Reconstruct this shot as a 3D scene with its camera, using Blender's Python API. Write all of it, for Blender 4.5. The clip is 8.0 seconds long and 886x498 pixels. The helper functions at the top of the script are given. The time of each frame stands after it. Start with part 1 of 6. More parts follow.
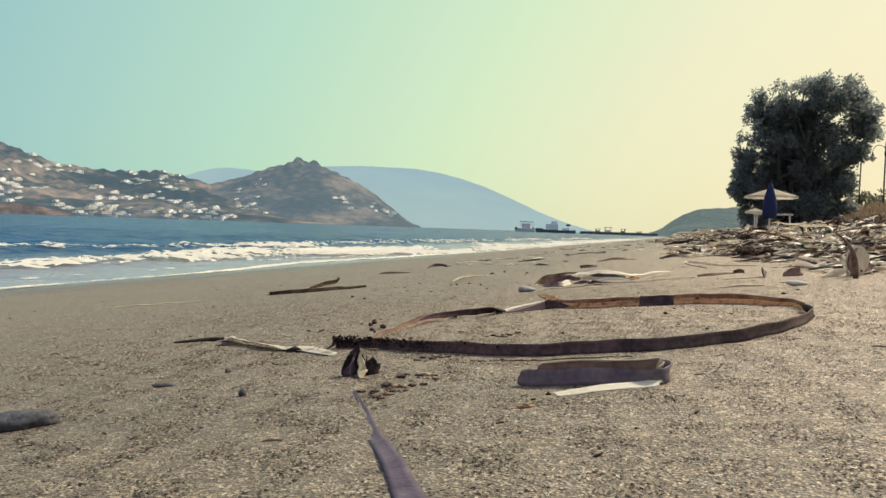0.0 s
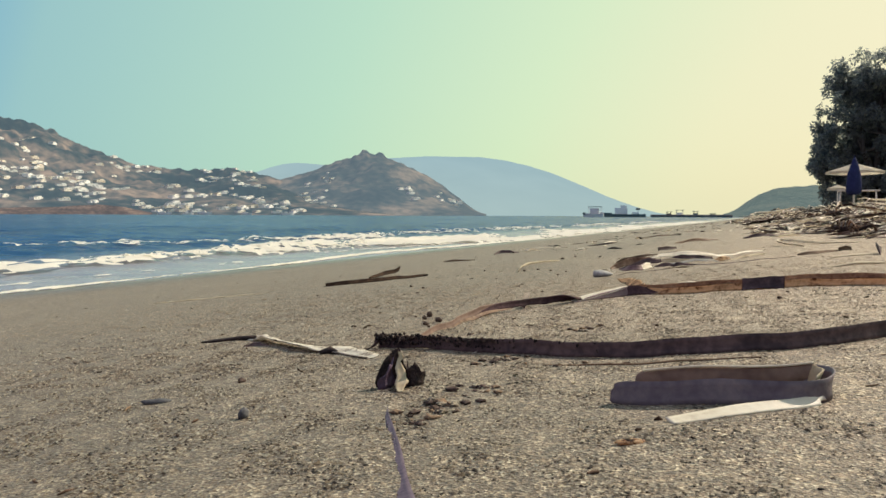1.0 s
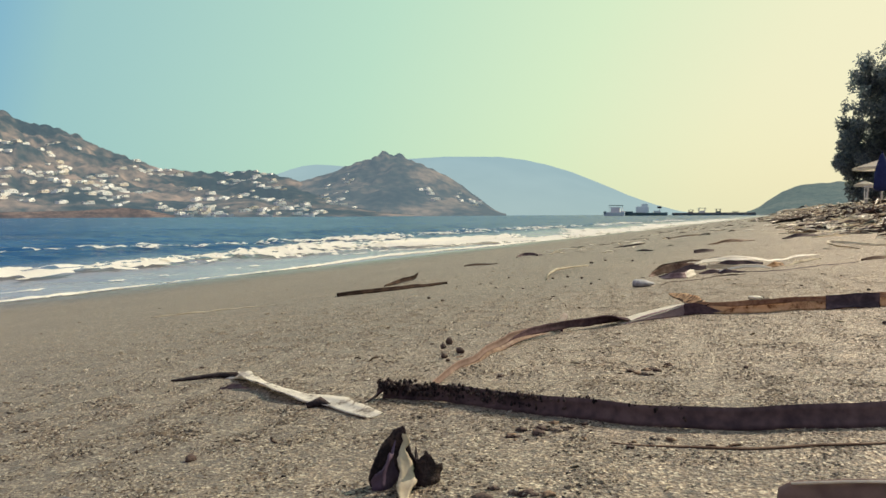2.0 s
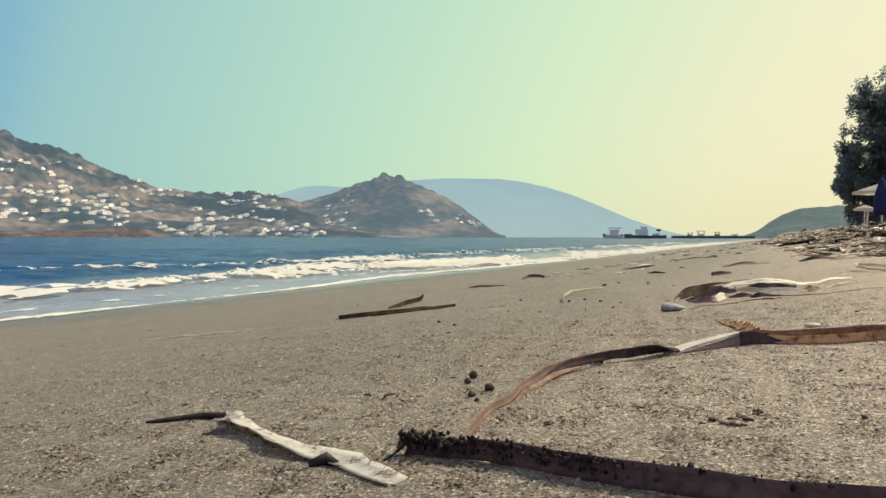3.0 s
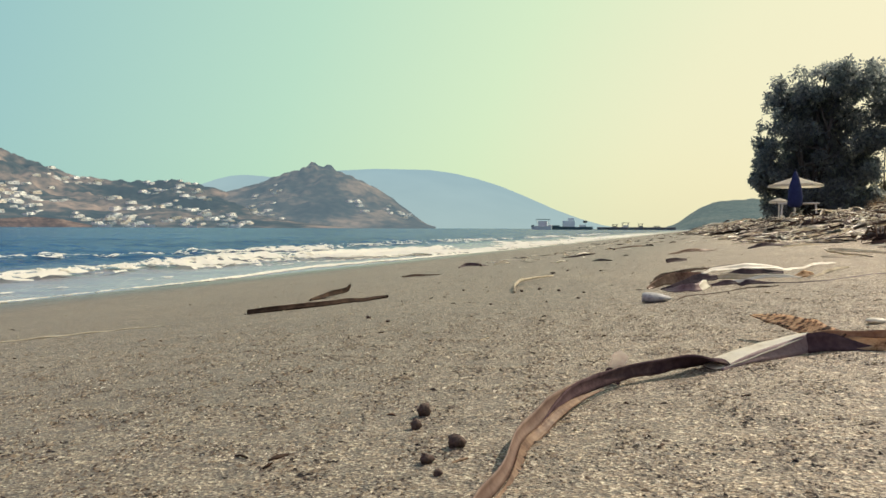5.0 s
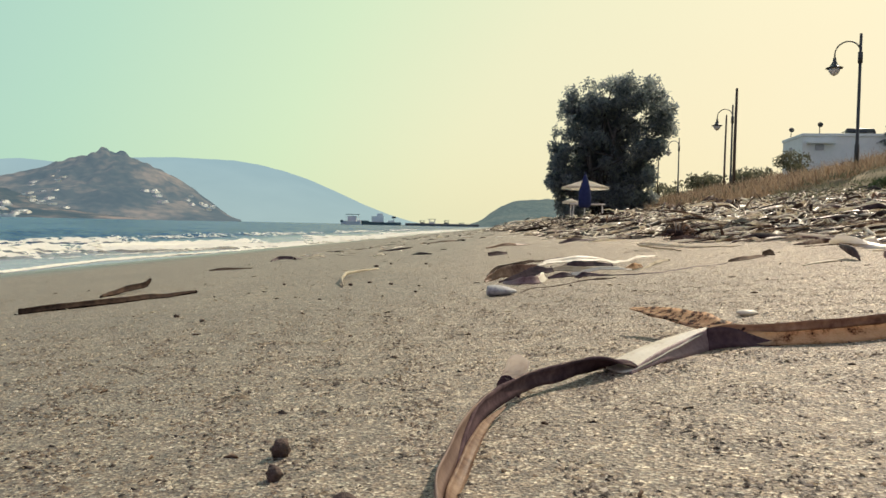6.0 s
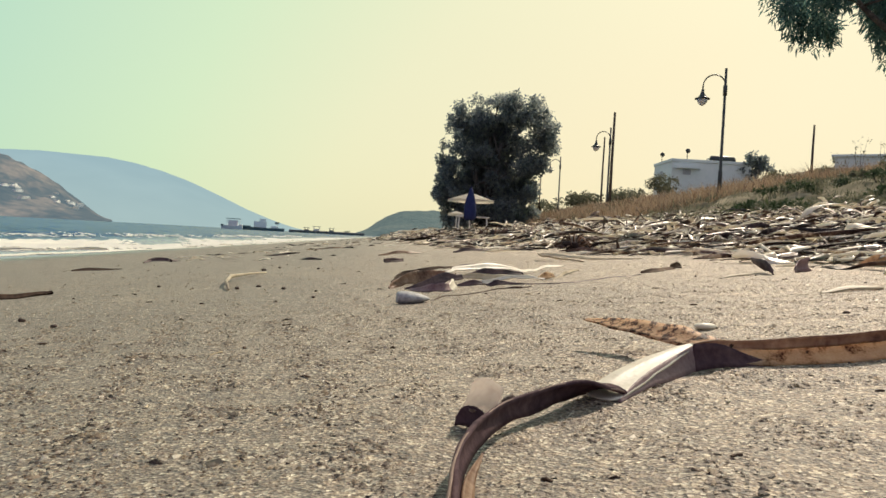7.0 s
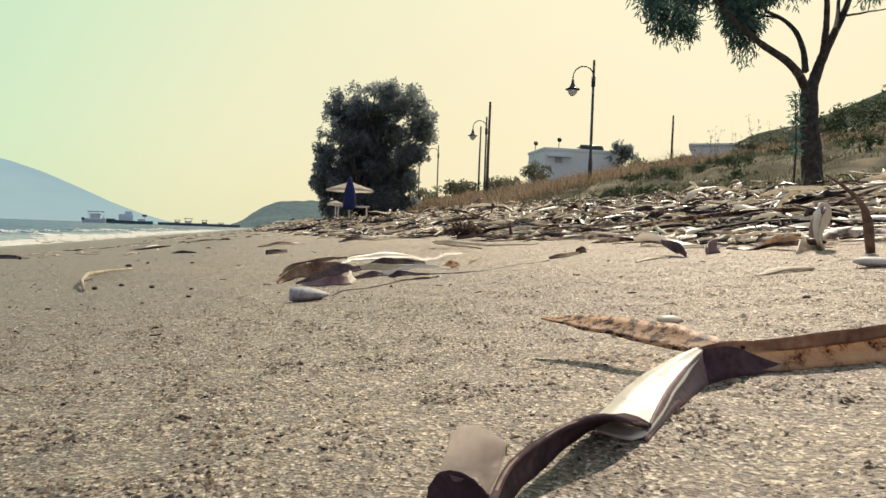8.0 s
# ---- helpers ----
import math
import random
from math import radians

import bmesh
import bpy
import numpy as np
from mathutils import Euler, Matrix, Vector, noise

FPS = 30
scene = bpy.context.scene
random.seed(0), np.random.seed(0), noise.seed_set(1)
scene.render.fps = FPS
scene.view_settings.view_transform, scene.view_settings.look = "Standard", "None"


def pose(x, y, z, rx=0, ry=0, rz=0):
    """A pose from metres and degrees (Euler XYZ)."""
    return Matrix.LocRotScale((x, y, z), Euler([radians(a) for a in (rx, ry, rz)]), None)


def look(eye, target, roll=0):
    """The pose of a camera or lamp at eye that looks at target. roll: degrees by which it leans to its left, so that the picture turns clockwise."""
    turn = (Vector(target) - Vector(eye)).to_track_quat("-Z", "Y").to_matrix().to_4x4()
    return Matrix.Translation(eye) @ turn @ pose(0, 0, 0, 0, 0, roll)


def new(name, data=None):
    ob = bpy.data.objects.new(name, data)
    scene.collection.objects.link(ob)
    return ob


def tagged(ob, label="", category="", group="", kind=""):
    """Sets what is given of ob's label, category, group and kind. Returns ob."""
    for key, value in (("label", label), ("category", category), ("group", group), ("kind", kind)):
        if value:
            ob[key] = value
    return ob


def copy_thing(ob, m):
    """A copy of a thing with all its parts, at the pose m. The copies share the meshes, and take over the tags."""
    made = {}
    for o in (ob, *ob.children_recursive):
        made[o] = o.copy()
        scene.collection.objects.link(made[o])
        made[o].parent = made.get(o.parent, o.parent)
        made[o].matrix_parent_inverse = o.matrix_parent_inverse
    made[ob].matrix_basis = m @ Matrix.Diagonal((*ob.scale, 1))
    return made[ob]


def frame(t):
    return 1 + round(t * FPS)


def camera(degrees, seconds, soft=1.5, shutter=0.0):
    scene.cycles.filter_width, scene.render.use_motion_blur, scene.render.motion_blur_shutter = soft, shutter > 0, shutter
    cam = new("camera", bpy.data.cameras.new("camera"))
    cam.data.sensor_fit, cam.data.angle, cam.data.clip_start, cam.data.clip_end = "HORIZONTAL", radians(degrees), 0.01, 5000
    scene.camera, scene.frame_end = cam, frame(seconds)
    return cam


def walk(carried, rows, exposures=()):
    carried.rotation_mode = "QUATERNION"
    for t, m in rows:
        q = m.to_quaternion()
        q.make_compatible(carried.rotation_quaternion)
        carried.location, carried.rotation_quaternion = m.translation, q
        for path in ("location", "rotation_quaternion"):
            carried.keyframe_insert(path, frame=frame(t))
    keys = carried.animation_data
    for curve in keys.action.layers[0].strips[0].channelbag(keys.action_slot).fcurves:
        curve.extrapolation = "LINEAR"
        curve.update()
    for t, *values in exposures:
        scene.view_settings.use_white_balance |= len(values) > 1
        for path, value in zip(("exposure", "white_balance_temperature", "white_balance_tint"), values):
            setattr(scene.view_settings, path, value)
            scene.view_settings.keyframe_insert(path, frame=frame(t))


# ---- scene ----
cam = camera(62.15, 8.0, 1.55)
PATH = [
    (0, pose(0.0000, 0.0000, 0.4700, 88.368, -1.939, 0.100)),
    (0.5, pose(0.0120, 0.0381, 0.4554, 87.448, -1.580, 2.568)),
    (1, pose(0.0032, 0.1054, 0.4594, 87.390, -0.225, 5.276)),
    (1.5, pose(-0.0044, 0.1556, 0.4586, 87.319, 0.075, 6.386)),
    (1.7, pose(-0.0032, 0.1827, 0.4609, 87.228, 0.305, 6.640)),
    (2.8, pose(-0.0324, 0.2725, 0.4682, 88.831, -0.079, 7.216)),
    (3, pose(-0.0332, 0.2892, 0.4593, 89.084, -0.056, 6.771)),
    (3.5, pose(-0.0436, 0.3430, 0.4494, 88.936, -0.892, 5.394)),
    (4, pose(-0.0464, 0.3877, 0.4458, 89.024, -0.009, 4.317)),
    (4.2, pose(-0.0497, 0.4093, 0.4476, 88.670, 0.248, 4.164)),
    (5.3, pose(-0.0631, 0.4929, 0.4366, 88.239, -0.303, -2.318)),
    (5.5, pose(-0.0726, 0.5054, 0.4332, 87.967, -0.059, -5.977)),
    (6, pose(-0.0745, 0.5553, 0.4340, 88.173, -1.187, -13.441)),
    (6.5, pose(-0.0765, 0.5878, 0.4263, 87.165, -2.633, -18.739)),
    (7, pose(-0.0744, 0.6307, 0.4244, 89.262, -3.103, -22.361)),
    (7.5, pose(-0.0673, 0.6710, 0.4231, 89.187, -2.903, -25.970)),
    (8, pose(-0.0589, 0.7075, 0.4211, 88.831, -2.022, -31.706)),
]
walk(cam, PATH)

# ---- world, sun ----
SUN_AZ, SUN_EL = 52.0, 42.0   # clockwise from +y, above the horizon
world = bpy.data.worlds.new("world")
scene.world = world
world.use_nodes = True
wn, wl = world.node_tree.nodes, world.node_tree.links
wn.clear()
w_out = wn.new("ShaderNodeOutputWorld")
w_bg = wn.new("ShaderNodeBackground")
sky = wn.new("ShaderNodeTexSky")
sky.sky_type = "NISHITA"
sky.sun_disc = False
sky.sun_elevation, sky.sun_rotation = radians(SUN_EL), radians(SUN_AZ)
sky.dust_density = 4.0
w_scale = wn.new("ShaderNodeVectorMath")
w_scale.operation = "SCALE"
w_scale.inputs["Scale"].default_value = 0.075
wl.new(sky.outputs[0], w_scale.inputs[0])
# the summer haze: teal away from the sun, cream towards it
w_tc = wn.new("ShaderNodeTexCoord")
w_dot = wn.new("ShaderNodeVectorMath")
w_dot.operation = "DOT_PRODUCT"
glow = Vector((math.sin(radians(SUN_AZ)), math.cos(radians(SUN_AZ)), -0.25)).normalized()
w_dot.inputs[1].default_value = glow
wl.new(w_tc.outputs["Generated"], w_dot.inputs[0])
w_map = wn.new("ShaderNodeMapRange")
w_map.inputs["From Min"].default_value, w_map.inputs["From Max"].default_value = -1.0, 1.0
wl.new(w_dot.outputs["Value"], w_map.inputs["Value"])
w_ramp = wn.new("ShaderNodeValToRGB")
stops = [(0.0, (0.47, 0.45, 0.54)), (0.30, (0.46, 0.46, 0.58)), (0.42, (0.37, 0.43, 0.57)), (0.475, (0.25, 0.52, 0.66)), (0.51, (0.36, 0.63, 0.63)), (0.68, (0.545, 0.82, 0.62)),
         (0.79, (0.74, 0.92, 0.60)), (0.87, (0.93, 0.915, 0.59)), (0.935, (1.0, 0.89, 0.57)), (1.0, (1.02, 0.90, 0.60))]
ramp = w_ramp.color_ramp
while len(ramp.elements) < len(stops):
    ramp.elements.new(0.5)
for e, (p, c) in zip(ramp.elements, stops):
    e.position, e.color = p, (*c, 1)
wl.new(w_map.outputs[0], w_ramp.inputs[0])
w_mix = wn.new("ShaderNodeMix")
w_mix.data_type = "RGBA"
w_mix.inputs["Factor"].default_value = 0.85
wl.new(w_scale.outputs[0], w_mix.inputs["A"])
wl.new(w_ramp.outputs[0], w_mix.inputs["B"])
wl.new(w_mix.outputs["Result"], w_bg.inputs["Color"])
w_bg.inputs["Strength"].default_value = 1.0
wl.new(w_bg.outputs[0], w_out.inputs["Surface"])

sun = new("sun", bpy.data.lights.new("sun", "SUN"))
sun.data.energy, sun.data.angle, sun.data.color = 4.5, radians(0.6), (1.0, 0.84, 0.67)
to_sun = Vector((math.sin(radians(SUN_AZ)) * math.cos(radians(SUN_EL)), math.cos(radians(SUN_AZ)) * math.cos(radians(SUN_EL)), math.sin(radians(SUN_EL))))
sun.matrix_world = look(to_sun * 50, (0, 0, 0))


# ---- materials ----
def material(name, color=(0.5, 0.5, 0.5), rough=0.8, metal=0.0, spec=0.3):
    m = bpy.data.materials.new(name)
    m.use_nodes = True
    b = m.node_tree.nodes["Principled BSDF"]
    b.inputs["Base Color"].default_value = (*color, 1)
    b.inputs["Roughness"].default_value = rough
    b.inputs["Metallic"].default_value = metal
    b.inputs["Specular IOR Level"].default_value = spec
    return m


def node(m, kind, **values):
    n = m.node_tree.nodes.new(kind)
    for k, v in values.items():
        n.inputs[k].default_value = v
    return n


def link(m, a, b):
    m.node_tree.links.new(a, b)


def ramp_node(m, fac, stops, constant=False):
    r = m.node_tree.nodes.new("ShaderNodeValToRGB")
    if constant:
        r.color_ramp.interpolation = "CONSTANT"
    while len(r.color_ramp.elements) < len(stops):
        r.color_ramp.elements.new(0.5)
    for e, (p, c) in zip(r.color_ramp.elements, stops):
        e.position, e.color = p, (*c, 1)
    link(m, fac, r.inputs[0])
    return r.outputs[0]


def mixed(m, fac, a, b, blend="MIX"):
    n = m.node_tree.nodes.new("ShaderNodeMix")
    n.data_type, n.blend_type = "RGBA", blend
    for key, v in (("Factor", fac), ("A", a), ("B", b)):
        if isinstance(v, (int, float)):
            n.inputs[key].default_value = v
        elif isinstance(v, tuple):
            n.inputs[key].default_value = (*v, 1)
        else:
            link(m, v, n.inputs[key])
    return n.outputs["Result"]


def bump(m, height, strength, distance, before=None):
    n = node(m, "ShaderNodeBump", Strength=strength, Distance=distance)
    link(m, height, n.inputs["Height"])
    if before is not None:
        link(m, before, n.inputs["Normal"])
    return n.outputs[0]


def bsdf(m):
    return m.node_tree.nodes["Principled BSDF"]


def rough_mat(name, stops, scale=30.0, rough=0.85, relief=0.4, depth=0.002, spread="island", fine=4.0, spec=0.2):
    """Two scales of blotches over a range of colours; spread gives each island or object its own shade."""
    m = material(name, rough=rough, spec=spec)
    pos = m.node_tree.nodes.new("ShaderNodeNewGeometry")
    big = node(m, "ShaderNodeTexNoise", Scale=scale, Detail=3.0)
    small = node(m, "ShaderNodeTexNoise", Scale=scale * fine, Detail=4.0)
    link(m, pos.outputs["Position"], big.inputs["Vector"])
    link(m, pos.outputs["Position"], small.inputs["Vector"])
    f = m.node_tree.nodes.new("ShaderNodeMath")
    f.operation = "ADD"
    link(m, big.outputs["Fac"], f.inputs[0])
    half = m.node_tree.nodes.new("ShaderNodeMath")
    half.operation = "MULTIPLY_ADD"
    link(m, small.outputs["Fac"], half.inputs[0])
    half.inputs[1].default_value, half.inputs[2].default_value = 0.6, -0.3
    link(m, half.outputs[0], f.inputs[1])
    fac = f.outputs[0]
    if spread:
        if spread == "island":
            rnd = pos.outputs["Random Per Island"]
        else:
            rnd = m.node_tree.nodes.new("ShaderNodeObjectInfo").outputs["Random"]
        g = m.node_tree.nodes.new("ShaderNodeMath")
        g.operation = "MULTIPLY_ADD"
        link(m, rnd, g.inputs[0])
        g.inputs[1].default_value, g.inputs[2].default_value = 1.0, -0.5
        h = m.node_tree.nodes.new("ShaderNodeMath")
        h.operation = "ADD"
        link(m, fac, h.inputs[0])
        link(m, g.outputs[0], h.inputs[1])
        fac = h.outputs[0]
    link(m, ramp_node(m, fac, stops), bsdf(m).inputs["Base Color"])
    link(m, bump(m, small.outputs["Fac"], relief, depth), bsdf(m).inputs["Normal"])
    return m


def leaf_mat(name, stops, scale=60.0, rough=0.55, through_light=0.25, spread=None):
    """A dry strap leaf: fibres along it, blotches, a little light coming through."""
    m = rough_mat(name, stops, scale, rough, 0.5, 0.0006, spread, 6.0, 0.22)
    b = bsdf(m)
    tr = m.node_tree.nodes.new("ShaderNodeBsdfTranslucent")
    src = b.inputs["Base Color"].links[0].from_socket
    link(m, src, tr.inputs["Color"])
    mix = m.node_tree.nodes.new("ShaderNodeMixShader")
    mix.inputs[0].default_value = through_light
    out = m.node_tree.nodes["Material Output"]
    link(m, b.outputs[0], mix.inputs[1])
    link(m, tr.outputs[0], mix.inputs[2])
    link(m, mix.outputs[0], out.inputs["Surface"])
    return m


SEA = 0.150


def dark_patch(m, pos):
    """A broad darker patch with an uneven edge, where the drift leaves lie."""
    off = m.node_tree.nodes.new("ShaderNodeVectorMath")
    off.operation = "SUBTRACT"
    link(m, pos, off.inputs[0])
    off.inputs[1].default_value = (-0.06, 0.22, 0.38)
    reach = m.node_tree.nodes.new("ShaderNodeVectorMath")
    reach.operation = "LENGTH"
    link(m, off.outputs[0], reach.inputs[0])
    edge = node(m, "ShaderNodeTexNoise", Scale=7.0, Detail=4.0)
    link(m, pos, edge.inputs["Vector"])
    far = m.node_tree.nodes.new("ShaderNodeMath")
    far.operation = "MULTIPLY_ADD"
    link(m, edge.outputs["Fac"], far.inputs[0])
    far.inputs[1].default_value = 0.22
    link(m, reach.outputs["Value"], far.inputs[2])
    # 1 inside the patch, falling to 0 beyond its rim
    dry = node(m, "ShaderNodeMapRange")
    dry.inputs["From Min"].default_value, dry.inputs["From Max"].default_value = 0.26, 0.62
    dry.inputs["To Min"].default_value, dry.inputs["To Max"].default_value = 1.0, 0.0
    link(m, far.outputs[0], dry.inputs["Value"])
    return dry.outputs[0]


def sand_material():
    m = material("sand", rough=0.7, spec=0.35)
    pos = m.node_tree.nodes.new("ShaderNodeNewGeometry").outputs["Position"]
    grain = node(m, "ShaderNodeTexVoronoi", Scale=1150.0)
    coarse = node(m, "ShaderNodeTexVoronoi", Scale=560.0)
    for v in (grain, coarse):
        link(m, pos, v.inputs["Vector"])
    sep = m.node_tree.nodes.new("ShaderNodeSeparateColor")
    link(m, grain.outputs["Color"], sep.inputs[0])
    fine = ramp_node(m, sep.outputs[0], [(0.0, (0.012, 0.009, 0.009)), (0.24, (0.050, 0.034, 0.026)), (0.42, (0.18, 0.120, 0.078)), (0.62, (0.28, 0.205, 0.138)),
                                         (0.74, (0.20, 0.165, 0.15)), (0.86, (0.48, 0.39, 0.28)), (1.0, (0.88, 0.80, 0.66))])
    sep2 = m.node_tree.nodes.new("ShaderNodeSeparateColor")
    link(m, coarse.outputs["Color"], sep2.inputs[0])
    big = ramp_node(m, sep2.outputs[0], [(0.0, (0.040, 0.030, 0.025)), (0.3, (0.16, 0.11, 0.072)), (0.7, (0.26, 0.19, 0.125)), (0.93, (0.40, 0.33, 0.24)), (1.0, (0.75, 0.68, 0.55))])
    col = mixed(m, 0.36, fine, big)
    patch = node(m, "ShaderNodeTexNoise", Scale=5.0, Detail=5.0)
    link(m, pos, patch.inputs["Vector"])
    tone = ramp_node(m, patch.outputs["Fac"], [(0.3, (1.24, 1.178, 1.106)), (0.7, (1.60, 1.506, 1.394))])
    col = mixed(m, 1.0, col, tone, "MULTIPLY")
    # wet below the swash
    xyz = m.node_tree.nodes.new("ShaderNodeSeparateXYZ")
    link(m, pos, xyz.inputs[0])
    edge = node(m, "ShaderNodeTexNoise", Scale=2.2, Detail=3.0)
    link(m, pos, edge.inputs["Vector"])
    lift = m.node_tree.nodes.new("ShaderNodeMath")
    lift.operation = "MULTIPLY_ADD"
    link(m, edge.outputs["Fac"], lift.inputs[0])
    lift.inputs[1].default_value = 0.05
    link(m, xyz.outputs["Z"], lift.inputs[2])
    wet = node(m, "ShaderNodeMapRange")
    wet.inputs["From Min"].default_value, wet.inputs["From Max"].default_value = SEA + 0.045, SEA + 0.115
    wet.inputs["To Min"].default_value, wet.inputs["To Max"].default_value = 1.0, 0.0
    link(m, lift.outputs[0], wet.inputs["Value"])
    wet_col = mixed(m, 1.0, col, (0.54, 0.51, 0.49), "MULTIPLY")
    col = mixed(m, wet.outputs[0], col, wet_col)
    # small clumps of grains, darker and paler
    clump_n = node(m, "ShaderNodeTexVoronoi", Scale=250.0)
    link(m, pos, clump_n.inputs["Vector"])
    sep3 = m.node_tree.nodes.new("ShaderNodeSeparateColor")
    link(m, clump_n.outputs["Color"], sep3.inputs[0])
    col = mixed(m, 1.0, col, ramp_node(m, sep3.outputs[0], [(0.0, (0.62, 0.62, 0.62)), (0.5, (0.96, 0.97, 0.97)), (1.0, (1.36, 1.36, 1.33))]), "MULTIPLY")
    col = mixed(m, dark_patch(m, pos), col, mixed(m, 1.0, col, (0.64, 0.655, 0.64), "MULTIPLY"))
    # damp, darker sand towards the sea
    damp = node(m, "ShaderNodeMapRange")
    damp.inputs["From Min"].default_value, damp.inputs["From Max"].default_value = 0.356, 0.408
    damp.inputs["To Min"].default_value, damp.inputs["To Max"].default_value = 1.0, 0.0
    link(m, xyz.outputs["Z"], damp.inputs["Value"])
    col = mixed(m, damp.outputs[0], col, mixed(m, 1.0, col, (0.455, 0.49, 0.487), "MULTIPLY"))
    # soil and dry weeds further up the slope
    up = node(m, "ShaderNodeMapRange")
    up.inputs["From Min"].default_value, up.inputs["From Max"].default_value = 0.80, 1.35
    link(m, xyz.outputs["Z"], up.inputs["Value"])
    soil_n = node(m, "ShaderNodeTexNoise", Scale=1.2, Detail=8.0)
    link(m, pos, soil_n.inputs["Vector"])
    soil = ramp_node(m, soil_n.outputs["Fac"], [(0.32, (0.055, 0.052, 0.032)), (0.48, (0.150, 0.132, 0.088)), (0.68, (0.33, 0.275, 0.19))])
    col = mixed(m, up.outputs[0], col, soil)
    matt = node(m, "ShaderNodeMapRange")
    matt.inputs["To Min"].default_value, matt.inputs["To Max"].default_value = 0.85, 0.0
    link(m, up.outputs[0], matt.inputs["Value"])
    link(m, matt.outputs[0], bsdf(m).inputs["Specular IOR Level"])
    link(m, col, bsdf(m).inputs["Base Color"])
    gloss = node(m, "ShaderNodeMapRange")
    gloss.inputs["To Min"].default_value, gloss.inputs["To Max"].default_value = 0.74, 0.28
    link(m, wet.outputs[0], gloss.inputs["Value"])
    link(m, gloss.outputs[0], bsdf(m).inputs["Roughness"])
    bsdf(m).inputs["Sheen Weight"].default_value, bsdf(m).inputs["Sheen Roughness"].default_value = 0.14, 0.45
    bsdf(m).inputs["Sheen Tint"].default_value = (1.0, 0.93, 0.82, 1)
    h1 = bump(m, coarse.outputs["Distance"], 0.40, 0.0014)
    h2 = bump(m, grain.outputs["Distance"], 0.45, 0.0009, h1)
    rip = node(m, "ShaderNodeTexNoise", Scale=26.0, Detail=4.0)
    link(m, pos, rip.inputs["Vector"])
    link(m, bump(m, rip.outputs["Fac"], 0.16, 0.005, h2), bsdf(m).inputs["Normal"])
    return m


def water_material():
    m = material("sea_water", rough=0.22, spec=0.16)
    b = bsdf(m)
    pos = m.node_tree.nodes.new("ShaderNodeNewGeometry").outputs["Position"]
    n1 = node(m, "ShaderNodeTexNoise", Scale=1.6, Detail=6.0)
    n2 = node(m, "ShaderNodeTexNoise", Scale=0.12, Detail=6.0)
    n3 = node(m, "ShaderNodeTexNoise", Scale=11.0, Detail=4.0)
    for n in (n1, n2, n3):
        link(m, pos, n.inputs["Vector"])
    deep = ramp_node(m, n2.outputs["Fac"], [(0.3, (0.008, 0.042, 0.115)), (0.7, (0.024, 0.088, 0.210))])
    # sandy shallows along the beach, made pale to stand in for reflected sky
    across = m.node_tree.nodes.new("ShaderNodeVectorMath")
    across.operation = "DOT_PRODUCT"
    link(m, pos, across.inputs[0])
    across.inputs[1].default_value = (math.cos(radians(18)), -math.sin(radians(18)), 0)
    wob = m.node_tree.nodes.new("ShaderNodeMath")
    wob.operation = "MULTIPLY_ADD"
    link(m, n1.outputs["Fac"], wob.inputs[0])
    wob.inputs[1].default_value = 0.9
    link(m, across.outputs["Value"], wob.inputs[2])
    shoal = node(m, "ShaderNodeMapRange")
    shoal.inputs["From Min"].default_value, shoal.inputs["From Max"].default_value = -4.7, -2.6
    link(m, wob.outputs[0], shoal.inputs["Value"])
    link(m, mixed(m, shoal.outputs[0], deep, (0.235, 0.245, 0.290)), b.inputs["Base Color"])
    sheen = node(m, "ShaderNodeMapRange")
    sheen.inputs["To Min"].default_value, sheen.inputs["To Max"].default_value = 0.016, 0.22
    link(m, shoal.outputs[0], sheen.inputs["Value"])
    link(m, sheen.outputs[0], b.inputs["Specular IOR Level"])
    h = bump(m, n2.outputs["Fac"], 0.9, 1.2)
    h = bump(m, n1.outputs["Fac"], 0.8, 0.12, h)
    link(m, bump(m, n3.outputs["Fac"], 0.5, 0.012, h), b.inputs["Normal"])
    return m


SAND = sand_material()
WATER = water_material()
def darkened(m):
    """Loose grains darken with the patch of sand beneath them."""
    b = bsdf(m)
    src = b.inputs["Base Color"].links[0].from_socket
    pos = m.node_tree.nodes.new("ShaderNodeNewGeometry").outputs["Position"]
    col = mixed(m, dark_patch(m, pos), src, mixed(m, 1.0, src, (0.64, 0.655, 0.64), "MULTIPLY"))
    link(m, col, b.inputs["Base Color"])
    for n in m.node_tree.nodes:
        if n.bl_idname == "ShaderNodeBsdfTranslucent":
            link(m, col, n.inputs["Color"])


FOAM = leaf_mat("foam", [(0.2, (0.84, 0.81, 0.73)), (0.5, (0.93, 0.90, 0.80)), (0.8, (0.96, 0.93, 0.83))], 9.0, 0.8, 0.35, None)
PALE_GRAIN = leaf_mat("pale_grains", [(0.1, (0.60, 0.53, 0.42)), (0.5, (0.80, 0.74, 0.62)), (0.9, (0.92, 0.88, 0.80))], 300, 0.25, 0.5, "island")
GRAIN = leaf_mat("grains", [(0.05, (0.035, 0.027, 0.027)), (0.20, (0.121, 0.087, 0.065)), (0.36, (0.188, 0.154, 0.134)), (0.52, (0.272, 0.197, 0.127)), (0.68, (0.327, 0.264, 0.202)), (0.84, (0.469, 0.386, 0.285)), (0.97, (0.710, 0.632, 0.519))], 300, 0.52, 0.36, "island")
bsdf(GRAIN).inputs["Specular IOR Level"].default_value = 0.3
CRUMB = leaf_mat("sand_crumbs", [(0.1, (0.20, 0.150, 0.108)), (0.4, (0.33, 0.250, 0.174)), (0.7, (0.43, 0.340, 0.245)), (0.95, (0.70, 0.62, 0.49))], 300, 0.4, 0.6, "island")
darkened(CRUMB)
